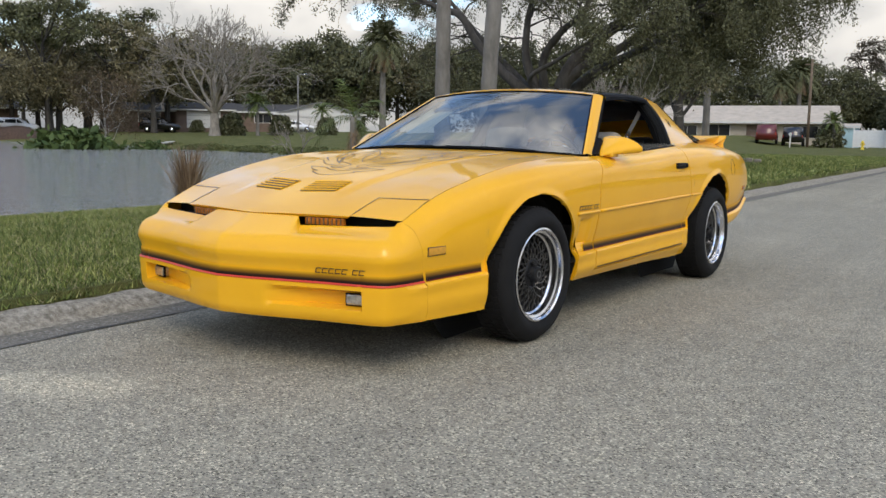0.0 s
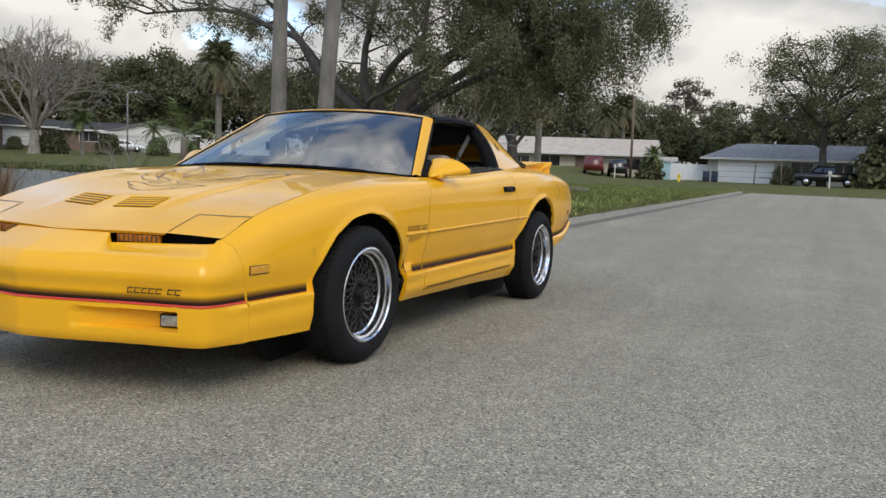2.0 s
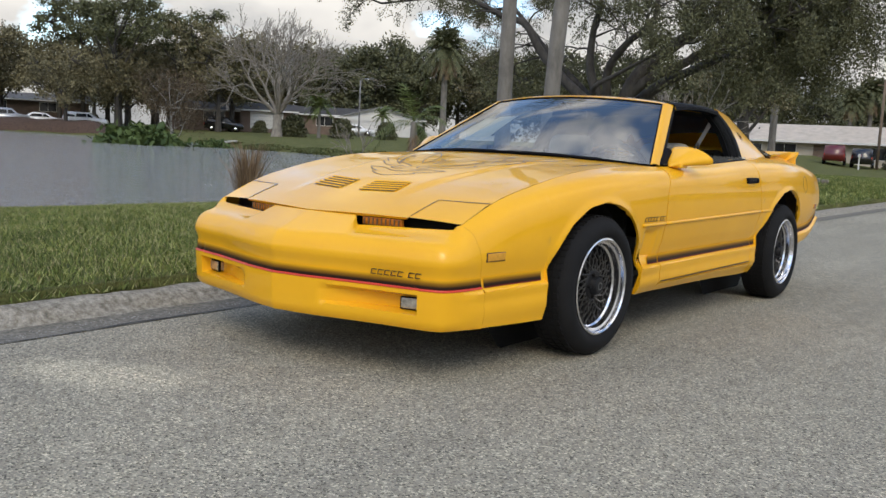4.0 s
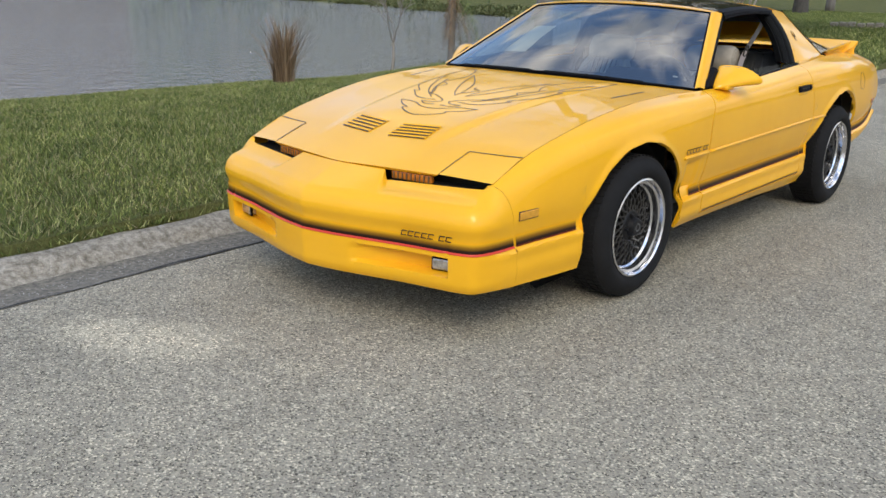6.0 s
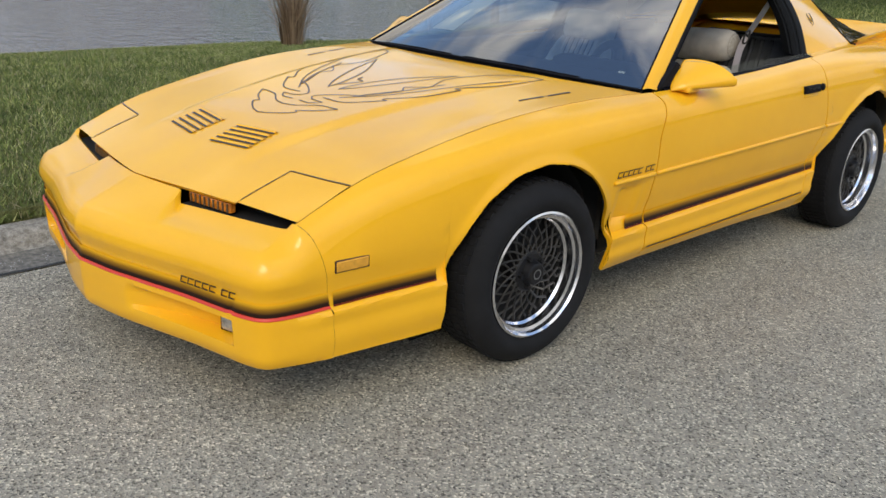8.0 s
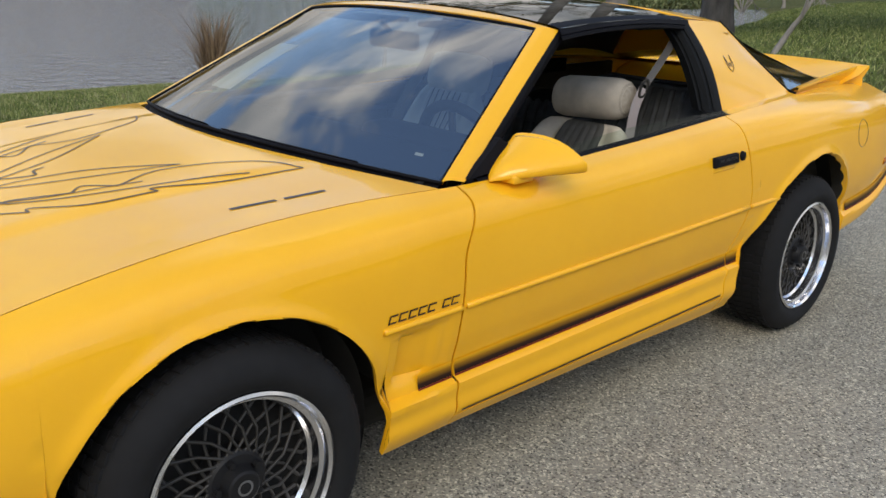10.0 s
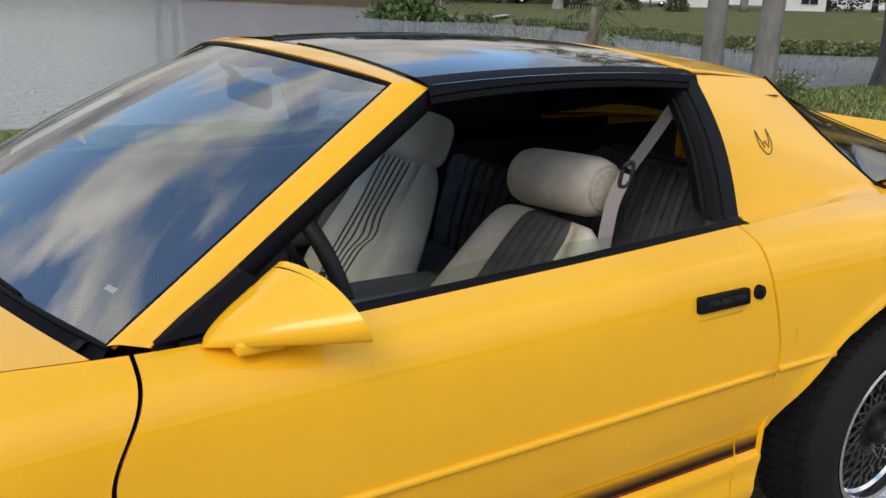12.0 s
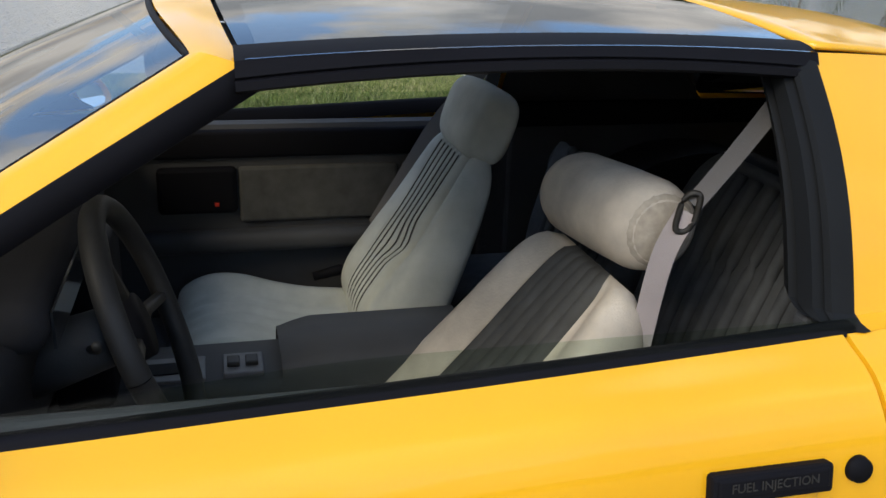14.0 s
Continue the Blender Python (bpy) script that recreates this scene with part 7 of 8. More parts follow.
shade_tree = crown_tree("broadleaf_tree", 61, 7.5, 3.6, 3.0, 9, 12, 90, 0.075, M["leaf_oak"], "dark spreading tree before the ranch house", 0.30, 0.7, 0.38, 0.04)
place(shade_tree, -12.2, 39.1, 0, 1, True)
wood(lacy, [(1.7, 78.6, 13.8), (9.0, 81.4, 13.9)], 13.8, 9)
bare_bush = fan_tree("bare_shrub", 41, 4.2, "leafless pale shrub with many stems", 7, 0.07, 4, 0.9, 0.06, "twig", 0.012)
scattered(bare_bush, [(-14.9, 34.6, 0, 1.0), (-15.8, 33.2, 120, 0.95), (-14.0, 36.4, 230, 1.0)])


def hedge(name, label, seed, size, mat, leaf=0.14, n=500):
    t = tagged(new(name), label, "bush")
    r = np.random.default_rng(seed)
    a = r.uniform(0, 2 * math.pi, n)
    z = r.uniform(0, 1, n)
    rad = np.sqrt(np.clip(1 - z * z * 0.9, 0, 1)) * r.uniform(0.55, 1.0, n)
    c = np.stack([np.cos(a) * rad * size[0], np.sin(a) * rad * size[1], z * size[2]], 1)
    leaves("foliage", c, 6, leaf * 0.9, leaf, mat, t, seed)
    return t


bank_bush = hedge("bank_shrub", "large-leaved green shrub on the far bank", 51, (4.0, 2.2, 2.1), M["leaf_mid"], 0.30, 380)
scattered(bank_bush, [(-49.5, 30.8, 20, 1.0), (-55, 34, 80, 0.8), (-46.5, 34.5, 10, 0.45), (-60, 37, 0, 0.6)])
round_bush = hedge("round_bush", "clipped dark green bush", 52, (1.3, 1.2, 2.0), M["leaf_dark"], 0.16, 300)
scattered(round_bush, [(-13.6, 83, 0, 1.0), (-66.5, 80.5, 0, 0.7), (-80.5, 67.5, 0, 0.7), (-61.5, 55.5, 0, 1.0), (-58, 58.5, 0, 0.9), (-54.5, 61, 0, 0.8), (6.2, 78, 0, 1.7), (-1.5, 82, 0, 0.8), (-75, 66, 0, 0.8)])
sedge = hedge("shore_plants", "green water plants along the far shore", 53, (2.6, 0.6, 0.30), M["sedge"], 0.07, 480)
scattered(sedge, [(-22.5, 30.3, 20, 1.0), (-27, 31.5, 20, 0.9), (-31, 33.4, 25, 1.0), (-36.5, 34.7, 10, 0.9), (-42, 35.6, 8, 1.0), (-19.6, 30.5, 70, 1.1), (-18.4, 33.5, 80, 1.2), (-51, 38.7, 30, 0.9)])

small_palm = feather_palm("small_palm", "low bushy palm on the far lawn", 3.0, 0.16, 26, 2.0, 7, droop=0.9, blade=0.07)
scattered(small_palm, [(-58.3, 55.7, 0, 1.0), (-67.3, 74.7, 70, 0.85), (-13.2, 82.4, 10, 0.8)])
date_palm = feather_palm("date_palm", "tall date palm with a full dark crown", 8.6, 0.30, 74, 3.4, 9, mat=M["leaf_mid2"], droop=0.95, skirt=22, blade=0.10)
scattered(date_palm, [(-55.2, 70.6, 0, 1.12), (-21.6, 97.5, 40, 0.68), (-20.0, 99.0, 80, 0.85)])
fan_palm = feather_palm("cabbage_palm", "cabbage palm with a rounded crown", 8.0, 0.20, 46, 1.9, 10, mat=M["leaf_mid2"], droop=1.0, skirt=10, blade=0.06)
scattered(fan_palm, [(-12.5, 44.1, 20, 0.95)])


# ---------------------------------------------------------------- houses
def slab(bm_pts, name, mat, parent, thick=0.12):
    """A flat roof slope with thickness."""
    bm = bmesh.new()
    v = [bm.verts.new(p) for p in bm_pts]
    w = [bm.verts.new((p[0], p[1], p[2] - thick)) for p in bm_pts]
    bm.faces.new(v)
    bm.faces.new(w[::-1])
    n = len(v)
    for k in range(n):
        bm.faces.new((v[k], v[(k + 1) % n], w[(k + 1) % n], w[k]))
    return part(name, bm, mat, parent, "", False)


def house(name, label, width, depth, wall_h, rise, wall_mat, roof_mat, x, y, z, turn, doors=(), windows=(), over=0.6, gable_front=False, hip=0.0):
    h = tagged(new(name), label, "house")
    part("wall", box_bm(width / 2, depth / 2, wall_h / 2 - 0.3, width, depth, wall_h + 0.6), wall_mat, h, "", False)
    e, o = wall_h, over
    if gable_front:
        r = (width / 2, wall_h + rise)
        for a in (-o, width + o):
            slab([(a, -o, e - 0.1), (r[0], -o, r[1]), (r[0], depth + o, r[1]), (a, depth + o, e - 0.1)], "roof", roof_mat, h)
        for yy in (0.0, depth):
            bm = bmesh.new()
            bm.faces.new([bm.verts.new(p) for p in ((0, yy, e), (width, yy, e), (width / 2, yy, e + rise - 0.1))])
            part("gable", bm, wall_mat, h, "", False)
    else:
        for yy in (-o, depth + o):
            slab([(-o, yy, e - 0.05), (width + o, yy, e - 0.05), (width + o - hip, depth / 2, e + rise), (-o + hip, depth / 2, e + rise)], "roof", roof_mat, h)
        if hip:
            for a, b in ((-o, -o + hip), (width + o, width + o - hip)):
                slab([(a, -o, e - 0.05), (a, depth + o, e - 0.05), (b, depth / 2, e + rise)], "roof", roof_mat, h)
        else:
            for xx in (0.0, width):
                bm = bmesh.new()
                bm.faces.new([bm.verts.new(p) for p in ((xx, 0, e), (xx, depth, e), (xx, depth / 2, e + rise - 0.1))])
                part("gable", bm, wall_mat, h, "", False)
    part("fascia_board", box_bm(width / 2, -o - 0.03, e - 0.12, width + 2 * o, 0.05, 0.18), M["white_wall"], h, "", False)
    for x0, x1, hh, mat in doors:
        g = part("garage_door", box_bm((x0 + x1) / 2, -0.03, hh / 2, x1 - x0, 0.08, hh), mat, h, "", False)
        for k in range(1, 4):
            part("door_groove", box_bm((x0 + x1) / 2, -0.072, hh * k / 4, x1 - x0, 0.012, 0.025), M["roof_grey"], g, "", False)
    for x0, x1, z0, z1 in windows:
        wd = part("window", box_bm((x0 + x1) / 2, -0.02, (z0 + z1) / 2, x1 - x0, 0.06, z1 - z0), M["window_dark"], h, "", False)
        for q in (box_bm((x0 + x1) / 2, -0.06, z0 - 0.03, x1 - x0 + 0.16, 0.05, 0.06), box_bm((x0 + x1) / 2, -0.06, z1 + 0.03, x1 - x0 + 0.16, 0.05, 0.06), box_bm(x0 - 0.04, -0.06, (z0 + z1) / 2, 0.07, 0.05, z1 - z0), box_bm(x1 + 0.04, -0.06, (z0 + z1) / 2, 0.07, 0.05, z1 - z0), box_bm((x0 + x1) / 2, -0.06, (z0 + z1) / 2, 0.04, 0.04, z1 - z0)):
            part("window_frame", q, M["white_wall"], wd, "", False)
    h.matrix_basis = pose(x, y, z, 0, 0, turn)
    return h


# cream ranch house with a pale roof, at the end of the lawn
house("ranch_house", "long cream ranch house with a pale tiled roof", 15.4, 9.0, 2.45, 1.7, M["stucco"], M["roof_white"], -29.6, 85.4, -0.05, 14,
      doors=((7.6, 10.2, 2.1, M["brown_wall"]),), windows=((1.0, 2.8, 0.9, 2.0), (3.9, 6.0, 0.1, 2.1), (12.6, 14.2, 0.9, 2.0)), over=0.9)
house("grey_house", "low pale green house with a grey shingle roof", 17.5, 9.0, 2.35, 1.45, M["grey_wall"], M["roof_grey"], -8.4, 84.2, -0.02, 1,
      doors=((0.9, 5.9, 2.1, M["fence"]),), windows=((7.4, 9.2, 0.8, 2.0), (11.0, 12.6, 0.8, 2.0), (13.5, 15.0, 0.2, 2.1)), over=0.7, hip=3.0)
house("white_house", "white gabled house with a white garage door", 10.5, 12.0, 2.5, 1.45, M["white_wall"], M["roof_grey"], -76.4, 76.6, 0.62, 41,
      doors=((2.6, 7.2, 2.1, M["white_wall"]),), windows=(), over=0.5, gable_front=True)
house("white_house", "white gabled wing with one window", 5.0, 9.0, 2.4, 1.3, M["white_wall"], M["roof_white"], -60.2, 81.5, 0.60, 36, windows=((2.6, 4.2, 1.0, 2.0),), over=0.6, gable_front=True)
house("brown_house", "low brown house under a dark shingle roof", 13.0, 9.0, 2.3, 1.0, M["brown_wall"], M["roof_dark"], -92.0, 63.0, 1.0, 52, windows=((4.0, 6.5, 0.9, 2.0), (1.0, 2.2, 0.9, 2.0)), over=0.7)
house("brown_house", "low dark-roofed house with a white garage door", 6.5, 8.0, 2.3, 0.9, M["brown_wall"], M["roof_dark"], -84.8, 68.0, 1.15, 50, doors=((1.2, 5.2, 2.0, M["white_wall"]),), over=0.6)
house("brown_house", "low brown house half hidden by trees", 12.0, 8.0, 2.3, 1.0, M["brown_wall"], M["roof_dark"], -80.5, 74.0, 1.0, 46, windows=((2.0, 4.0, 0.9, 2.0), (7.0, 9.0, 0.9, 2.0)), over=0.6)
house("brown_house", "brown low house behind the shrubs", 14.0, 8.0, 2.4, 0.9, M["brown_wall"], M["roof_grey"], -116.0, 50.0, 1.2, 62, windows=((2.0, 4.0, 0.9, 2.0), (8.0, 10.0, 0.9, 2.0)), over=0.6)
house("garden_shed", "pale blue garden shed", 1.7, 2.2, 2.0, 0.25, M["shed"], M["roof_white"], -13.6, 87.2, 0.0, 8, over=0.15)


# ---------------------------------------------------------------- parked vehicles far off
def far_car(name, label, paint, L, H, W, profile, glasses, x, y, turn, wheel_r=0.34):
    c = tagged(new(name), label, "car")
    bm = bmesh.new()
    A = [bm.verts.new((px, -W / 2, pz)) for px, pz in profile]
    B = [bm.verts.new((px, W / 2, pz)) for px, pz in profile]
    bm.faces.new(A)
    bm.faces.new(B[::-1])
    n = len(A)
    for k in range(n):
        bm.faces.new((A[k], B[k], B[(k + 1) % n], A[(k + 1) % n]))
    for v in bm.verts:
        if v.co.z > H * 0.62:
            v.co.y *= 0.84
    bmesh.ops.bevel(bm, geom=list(bm.edges), offset=0.05, segments=2, affect="EDGES")
    part("body", bm, paint, c)
    for g in glasses:
        for s in (1, -1):
            gb = bmesh.new()
            gb.faces.new([gb.verts.new((px, s * (W / 2 * 0.93 - 0.14 * W / 2 * max(0, (pz - H * 0.6) / (H * 0.4)) + 0.012), pz)) for px, pz in g])
            part("window", gb, M["window_dark"], c, "", False)
    fx, bx = max(p[0] for g in glasses for p in g), min(p[0] for g in glasses for p in g)
    for gx, dx in ((bx - 0.10, -0.12), (fx + 0.16, 0.25)):
        gb = bmesh.new()
        gb.faces.new([gb.verts.new(p) for p in ((gx + dx, -W * 0.38, H * 0.62), (gx + dx, W * 0.38, H * 0.62), (gx, W * 0.34, H * 0.90), (gx, -W * 0.34, H * 0.90))])
        part("windscreen", gb, M["window_dark"], c, "", False)
    for wx in (L * 0.31, -L * 0.30):
        for s in (1, -1):
            wh = part("wheel", cyl_bm((wx, s * (W / 2 - 0.20), wheel_r), (wx, s * (W / 2 + 0.01), wheel_r), wheel_r, wheel_r * 0.96, 18), M["rubber"], c)
            part("hubcap", cyl_bm((wx, s * (W / 2 + 0.005), wheel_r), (wx, s * (W / 2 + 0.02), wheel_r), wheel_r * 0.55, wheel_r * 0.5, 14), M["chrome"], wh)
    for s in (1, -1):
        part("tail_lamp", box_bm(-L / 2 + 0.02, s * W * 0.40, H * 0.52, 0.06, 0.14, 0.22, 0.01), M["red"], c, "", False)
        part("headlamp", box_bm(L / 2 - 0.05, s * W * 0.38, H * 0.42, 0.08, 0.26, 0.12, 0.01), M["fog"], c, "", False)
    c.matrix_basis = pose(x, y, ground_at(x, y), 0, 0, turn)
    return c


SUV = [(-2.25, 0.35), (2.25, 0.35), (2.3, 0.75), (2.1, 0.98), (1.2, 1.08), (0.45, 1.66), (-1.95, 1.70), (-2.28, 1.10)]
SUVG = [[(0.35, 1.12), (0.95, 1.12), (0.40, 1.55), (0.30, 1.58)], [(-0.85, 1.12), (0.25, 1.12), (0.22, 1.58), (-0.80, 1.58)], [(-1.85, 1.14), (-0.95, 1.12), (-0.92, 1.58), (-1.70, 1.56)]]
SED = [(-2.3, 0.32), (2.3, 0.32), (2.32, 0.62), (2.1, 0.80), (1.1, 0.90), (0.35, 1.38), (-0.95, 1.42), (-1.75, 0.98), (-2.3, 0.92)]
SEDG = [[(0.1, 0.94), (0.80, 0.94), (0.28, 1.30), (0.08, 1.33)], [(-1.35, 0.98), (0.02, 0.94), (0.0, 1.33), (-0.88, 1.33)]]
PIC = [(-2.7, 0.45), (2.6, 0.45), (2.65, 0.90), (2.5, 1.10), (1.4, 1.18), (0.85, 1.78), (-0.55, 1.82), (-0.80, 1.20), (-2.75, 1.18)]
PICG = [[(0.45, 1.22), (1.15, 1.22), (0.72, 1.66), (0.42, 1.70)], [(-0.60, 1.22), (0.32, 1.22), (0.30, 1.70), (-0.42, 1.70)]]
far_car("parked_suv", "dark red sport utility car on the drive", M["car_red"], 4.5, 1.70, 1.85, SUV, SUVG, -18.2, 79.3, 103)
far_car("parked_suv", "black sport utility car on the drive", M["car_black"], 4.5, 1.70, 1.85, SUV, SUVG, -16.4, 81.5, 101)
far_car("parked_pickup", "dark pickup truck before the grey house", M["car_black"], 5.3, 1.80, 1.95, PIC, PICG, 2.2, 78.6, 178, 0.40)
far_car("parked_car", "white sedan beside the white house", M["car_white"], 4.6, 1.42, 1.78, SED, SEDG, -73.8, 77.0, 46)
far_car("parked_suv", "black sport utility car before the brown house", M["car_black"], 4.5, 1.70, 1.85, SUV, SUVG, -83.2, 64.3, 46)
far_car("parked_suv", "white sport utility car behind the shrubs", M["car_white"], 4.5, 1.70, 1.85, SUV, SUVG, -89.0, 50.0, 50)
far_car("parked_pickup", "silver pickup truck beyond the bank", M["car_silver"], 5.3, 1.80, 1.95, PIC, PICG, -96.5, 44.6, 66, 0.40)
far_car("parked_car", "white sedan beyond the bank", M["car_white"], 4.6, 1.42, 1.78, SED, SEDG, -95.6, 48.6, 60)

# brown planted bank left of the shrubs
bank_line = catmull([(-104, 32), (-94, 39), (-88.4, 43), (-79.6, 44.5), (-75, 44.3)], 40)
rows = []
for i, (x, y) in enumerate(bank_line):
    k = min(1.0, (39 - i) / 8.0)
    rows.append([(x - 0.80 * d, y + 0.60 * d, -0.42 + hz * k + 0.07 * math.sin(x * 1.3 + d * 2)) for d, hz in ((0.0, 0.0), (0.5, 0.55), (1.3, 1.05), (2.6, 1.40), (6.0, 1.50), (8.5, 0.5))])
tagged(link_mesh("bank", grid_bm(rows), M["mulch"]), "brown mulched bank above the far shore", "bank", kind="structure")


# ---------------------------------------------------------------- street furniture
def pole(name, label, x, y, h, r, arm=False, mat=None):
    t = tagged(new(name), label, "pole")
    part("shaft", cyl_bm((0, 0, -0.1), (0, 0, h), r, r * 0.75, 10), mat or M["wood"], t)
    if arm:
        part("arm", tube_bm([(0, 0, h - 0.1), (0.5, 0, h + 0.12), (1.2, 0, h + 0.15)], 0.04, 6), M["chrome"], t)
        part("lamp_head", box_bm(1.35, 0, h + 0.13, 0.5, 0.2, 0.1, 0.03), M["roof_grey"], t)
    else:
        part("crossarm", box_bm(0, 0, h - 0.5, 1.2, 0.09, 0.09), M["wood"], t, "", False)
    t.matrix_basis = pose(x, y, ground_at(x, y), 0, 0, 15)


pole("utility_pole", "weathered wooden utility pole by the drive", -15.4, 82.5, 7.9, 0.14)
pole("street_lamp", "thin grey street lamp pole across the pond", -65.9, 69.2, 6.3, 0.10, True, M["roof_grey"])


def mailbox(x, y):
    t = tagged(new("mailbox"), "white mailbox on a white post", "mailbox", "mailboxes")
    part("post", box_bm(0, 0, 0.50, 0.10, 0.10, 1.0, 0.01), M["white_wall"], t, "", False)
    bm = box_bm(0, 0, 1.08, 0.20, 0.48, 0.16)
    cyl_bm((0, -0.24, 1.16), (0, 0.24, 1.16), 0.10, 0.10, 14, bm)
    part("box", bm, M["white_wall"], t, "", False)
    part("flag", box_bm(0.112, 0.08, 1.18, 0.01, 0.03, 0.16), M["red"], t, "", False)
    t.matrix_basis = pose(x, y, ground_at(x, y) + 0.03, 0, 0, 10)


mailbox(-15.1, 74.6)
mailbox(2.4, 67.3)


def hydrant(x, y):
    t = tagged(new("fire_hydrant"), "yellow fire hydrant on the lawn", "hydrant")
    part("barrel", revolve_z([(0.16, 0.0), (0.16, 0.05), (0.11, 0.07), (0.10, 0.50), (0.14, 0.52), (0.14, 0.56), (0.11, 0.60), (0.07, 0.68), (0.03, 0.72), (0.001, 0.73)]), M["hydrant"], t)
    for s in (1, -1):
        part("outlet", cyl_bm((s * 0.08, 0, 0.42), (s * 0.18, 0, 0.42), 0.055, 0.055, 10), M["hydrant"], t)
    t.matrix_basis = pose(x, y, ground_at(x, y), 0, 0, 20)


def revolve_z(profile, n=20):
    return grid_bm([[(r * math.cos(2 * math.pi * k / n), r * math.sin(2 * math.pi * k / n), z) for r, z in profile] for k in range(n)], close_u=True)


hydrant(-9.5, 74.5)


def fence():
    t = tagged(new("garden_fence"), "white vinyl privacy fence", "fence")
    n = 6
    for k in range(n):
        part("panel", box_bm(0.6 + k * 1.2, 0, 0.85, 1.08, 0.05, 1.55), M["fence"], t, "", False)
    for k in range(n + 1):
        part("post", box_bm(k * 1.2, 0, 0.9, 0.12, 0.12, 1.85, 0.01), M["fence"], t, "", False)
    t.matrix_basis = pose(-12.0, 85.3, -0.03, 0, 0, 3)


fence()
for k, (x, y) in enumerate(((-8.3, 82.6), (-7.5, 82.4))):
    b = tagged(new("wheeled_bin"), "dark blue wheeled rubbish bin", "bin", "bins by the garage")
    part("body", box_bm(0, 0, 0.48, 0.55, 0.6, 0.92, 0.04), M["bin"], b)
    part("lid", box_bm(0, 0.02, 0.98, 0.60, 0.66, 0.07, 0.02), M["bin"], b)
    b.matrix_basis = pose(x, y, ground_at(x, y))
# wooden swing frame
sf = tagged(new("swing_frame"), "dark wooden swing frame on the lawn", "swing")
for a in (-1.1, 1.1):
    for b in (-0.7, 0.7):
        part("leg", cyl_bm((a, b, -0.05), (a * 0.95, 0, 1.95), 0.05, 0.05, 8), M["wood"], sf)
part("beam", cyl_bm((-1.25, 0, 1.95), (1.25, 0, 1.95), 0.06, 0.06, 8), M["wood"], sf)
part("seat", box_bm(0, 0, 0.6, 1.4, 0.45, 0.06), M["wood"], sf)
sf.matrix_basis = pose(-2.6, 78.5, -0.03, 0, 0, 5)
# low stone ring on the lawn
st = tagged(new("edging_stones"), "low grey stones edging a bed on the lawn", "stones")
for k in range(7):
    part("stone", box_bm(-0.75 + 0.25 * k, 0.05 * math.sin(k * 2), 0.07, 0.22, 0.18, 0.14 + 0.03 * (k % 3), 0.03), M["concrete"], st)
st.matrix_basis = pose(-5.6, 25.5, ground_at(-5.6, 25.5), 0, 0, 10)
# white boat-like log at the far shore
lg = tagged(new("stranded_log"), "bleached pale log lying on the far shore", "log")
part("trunk", tube_bm([(-1.6, 0, 0.15), (-0.6, 0.1, 0.35), (0.6, 0.0, 0.55), (1.6, -0.1, 0.7)], [0.10, 0.16, 0.15, 0.07], 8), M["bleached"], lg)
part("limb", tube_bm([(0.2, 0.05, 0.45), (0.6, 0.4, 0.35), (0.9, 0.5, 0.1)], [0.07, 0.06, 0.04], 6), M["bleached"], lg)
lg.matrix_basis = pose(-50.5, 38.6, -0.36, 0, 0, 35)
lg.scale = (0.62, 0.62, 0.62)


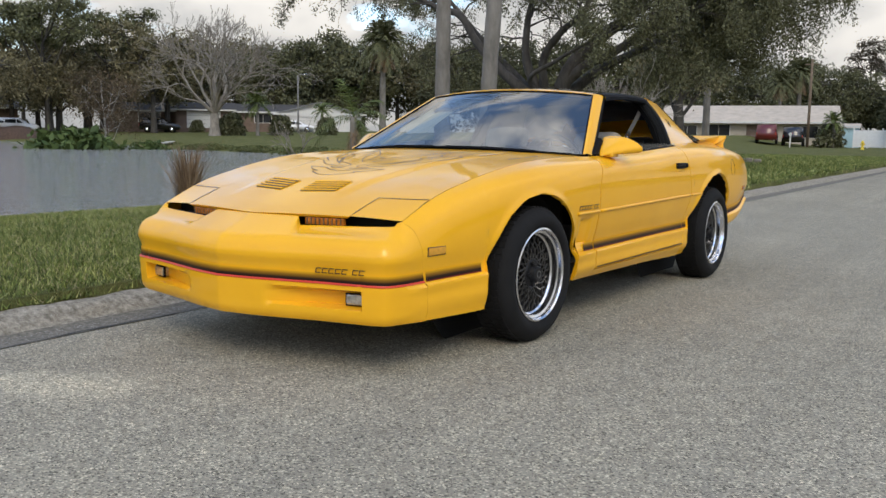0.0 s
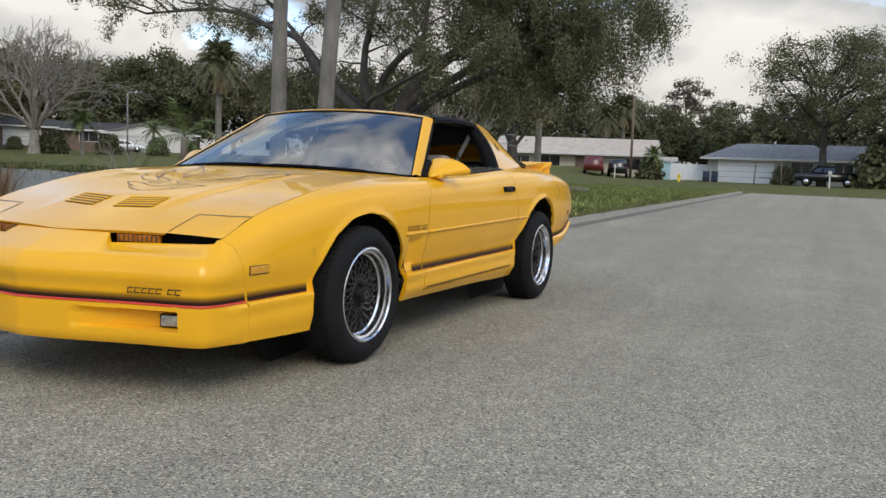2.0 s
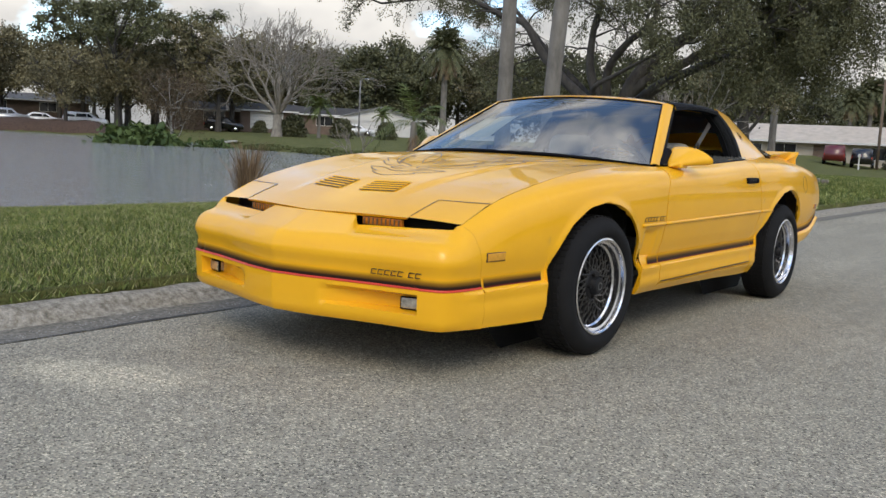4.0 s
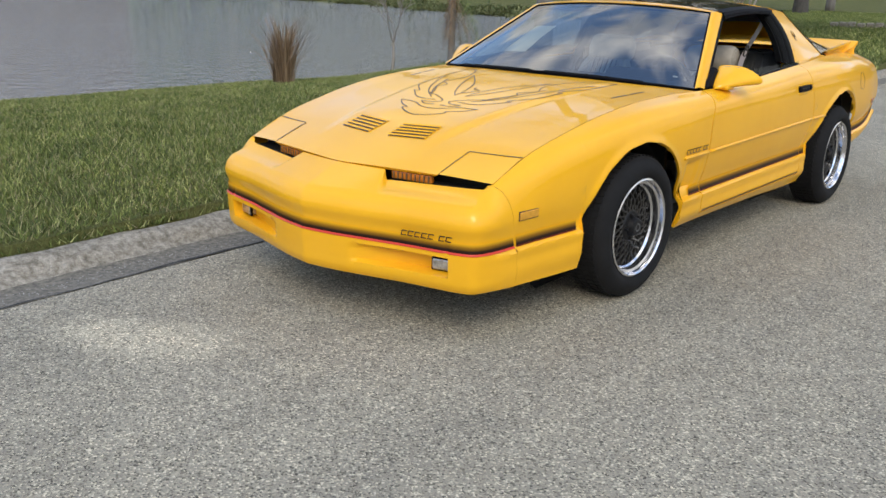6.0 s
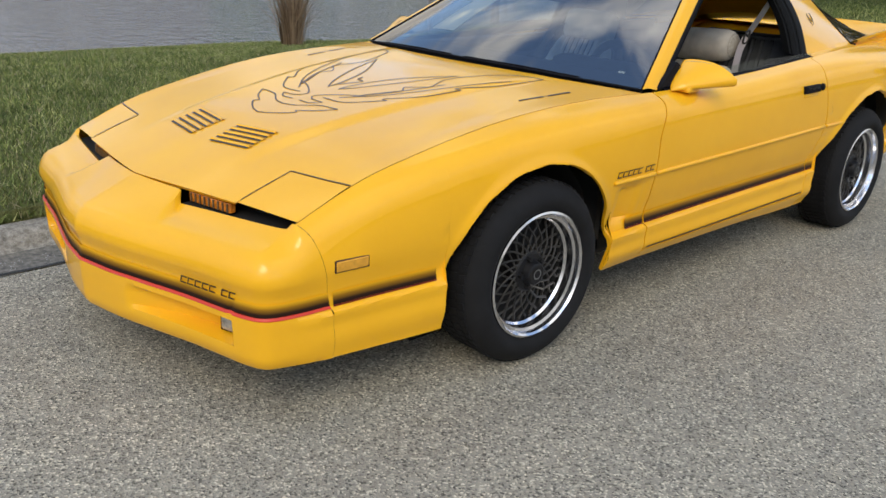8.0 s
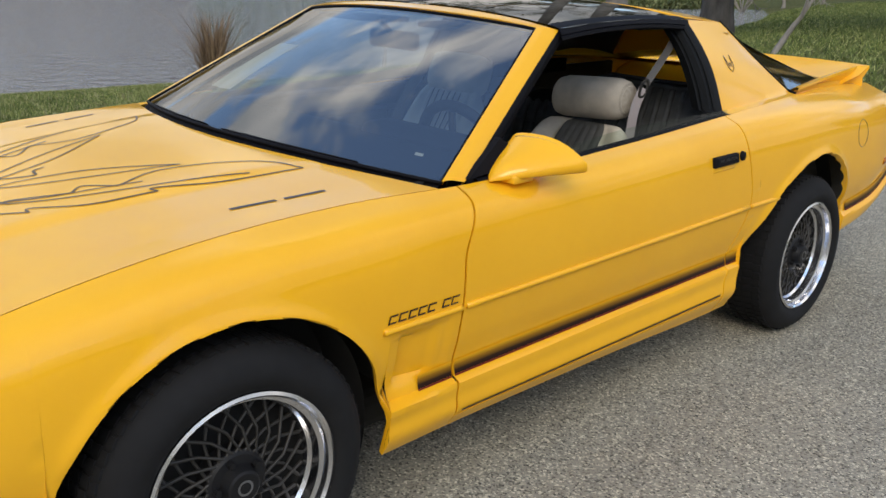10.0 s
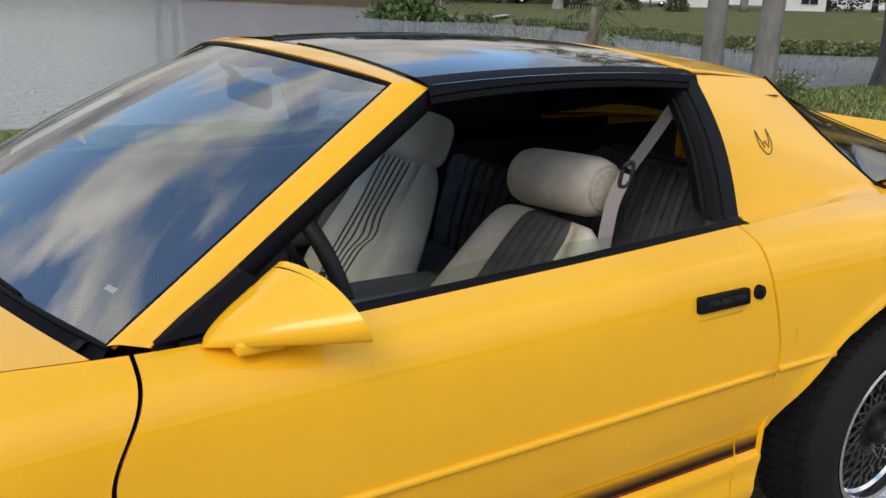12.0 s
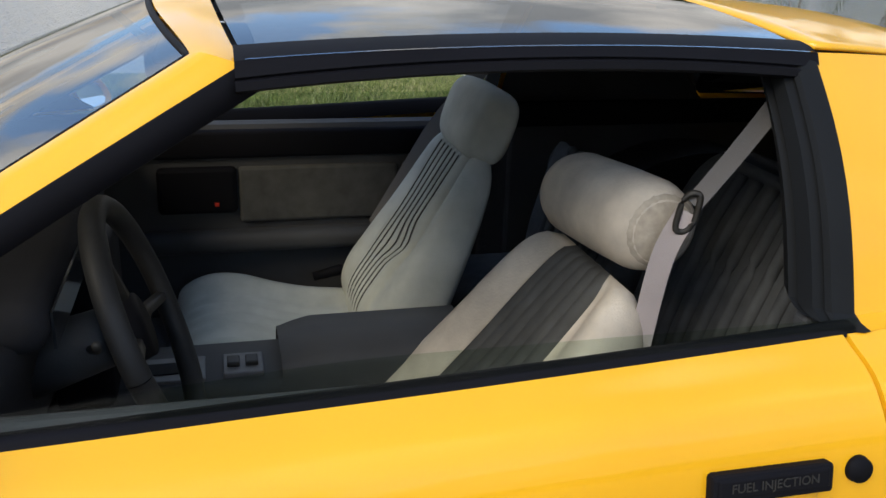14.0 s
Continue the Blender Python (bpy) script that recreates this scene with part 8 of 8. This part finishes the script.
# ---------------------------------------------------------------- grass
def grass(name, label, x0, x1, y0, y1, count, h, w, seed, mat):
    r = np.random.default_rng(seed)
    x = r.uniform(x0, x1, count)
    y = r.uniform(y0, y1, count)
    P = np.stack([x, y], 1)
    d = shore_distance(P)
    keep = (d > 0.05) & (x < -1.36 + 0.03 * np.sin(y * 5) + r.normal(0, 0.025, count))
    P = P[keep]
    n = len(P)
    z = np.where(P[:, 0] > -1.41, 0.078, ground_height(P))
    clump = 0.5 + 0.5 * np.sin(P[:, 0] * 1.7 + 2 * np.sin(P[:, 1] * 1.1)) * np.sin(P[:, 1] * 2.3)
    hh = h * r.uniform(0.55, 1.25, n) * (0.8 + 0.4 * clump)
    a = r.uniform(0, 2 * np.pi, n)
    lean = r.normal(0, 0.75, (n, 2)) * hh[:, None]
    b = np.stack([np.cos(a), np.sin(a)], 1) * w
    v = np.zeros((n, 3, 3))
    v[:, 0, :2], v[:, 1, :2], v[:, 2, :2] = P - b, P + b, P + lean
    v[:, 0, 2] = v[:, 1, 2] = z - 0.01
    v[:, 2, 2] = z + hh
    ob = raw_mesh(name, v.reshape(-1, 3), np.arange(3 * n).reshape(-1, 3), mat)
    return tagged(ob, label, "grass", kind="stuff")


grass("lawn_grass", "mown green lawn grass beside the kerb", -9.2, -1.36, -8.0, 9.0, 540000, 0.038, 0.0038, 1, M["blade"])
grass("dry_grass", "scattered straw-coloured blades in the lawn", -9.2, -1.36, -8.0, 9.0, 50000, 0.045, 0.0036, 2, M["straw"])
grass("lawn_grass", "green lawn grass farther along the kerb", -14, -1.36, 9.0, 44.0, 130000, 0.075, 0.010, 3, M["blade"])


# loose gravel washed into the gutter
def gravel(count, seed):
    r = np.random.default_rng(seed)
    x = np.where(r.random(count) < 0.6, -1.10 + r.normal(0, 0.075, count), -0.95 + r.normal(0, 0.06, count))
    y = r.uniform(-4.5, 7.0, count)
    z = np.where(x < -0.93, -0.006, 0.0) - 0.010 - 0.0092 * np.clip(y, 0, 3)
    z = np.where(x < -1.17, 0.03, z)
    s = r.uniform(0.0015, 0.0048, count)
    base = np.array([(1, 0, 0), (-0.5, 0.87, 0), (-0.5, -0.87, 0), (0.1, 0.05, 0.9)])
    v = base[None] * s[:, None, None] * r.uniform(0.7, 1.3, (count, 4, 1)) + np.stack([x, y, z], 1)[:, None]
    k = np.arange(count)[:, None, None] * 4
    f = (k + np.array([(0, 1, 3), (1, 2, 3), (2, 0, 3)])[None]).reshape(-1, 3)
    return tagged(raw_mesh("gutter_gravel", v.reshape(-1, 3), f, M["pebble"]), "loose pale gravel along the gutter", "gravel", kind="stuff")


gravel(5000, 12)
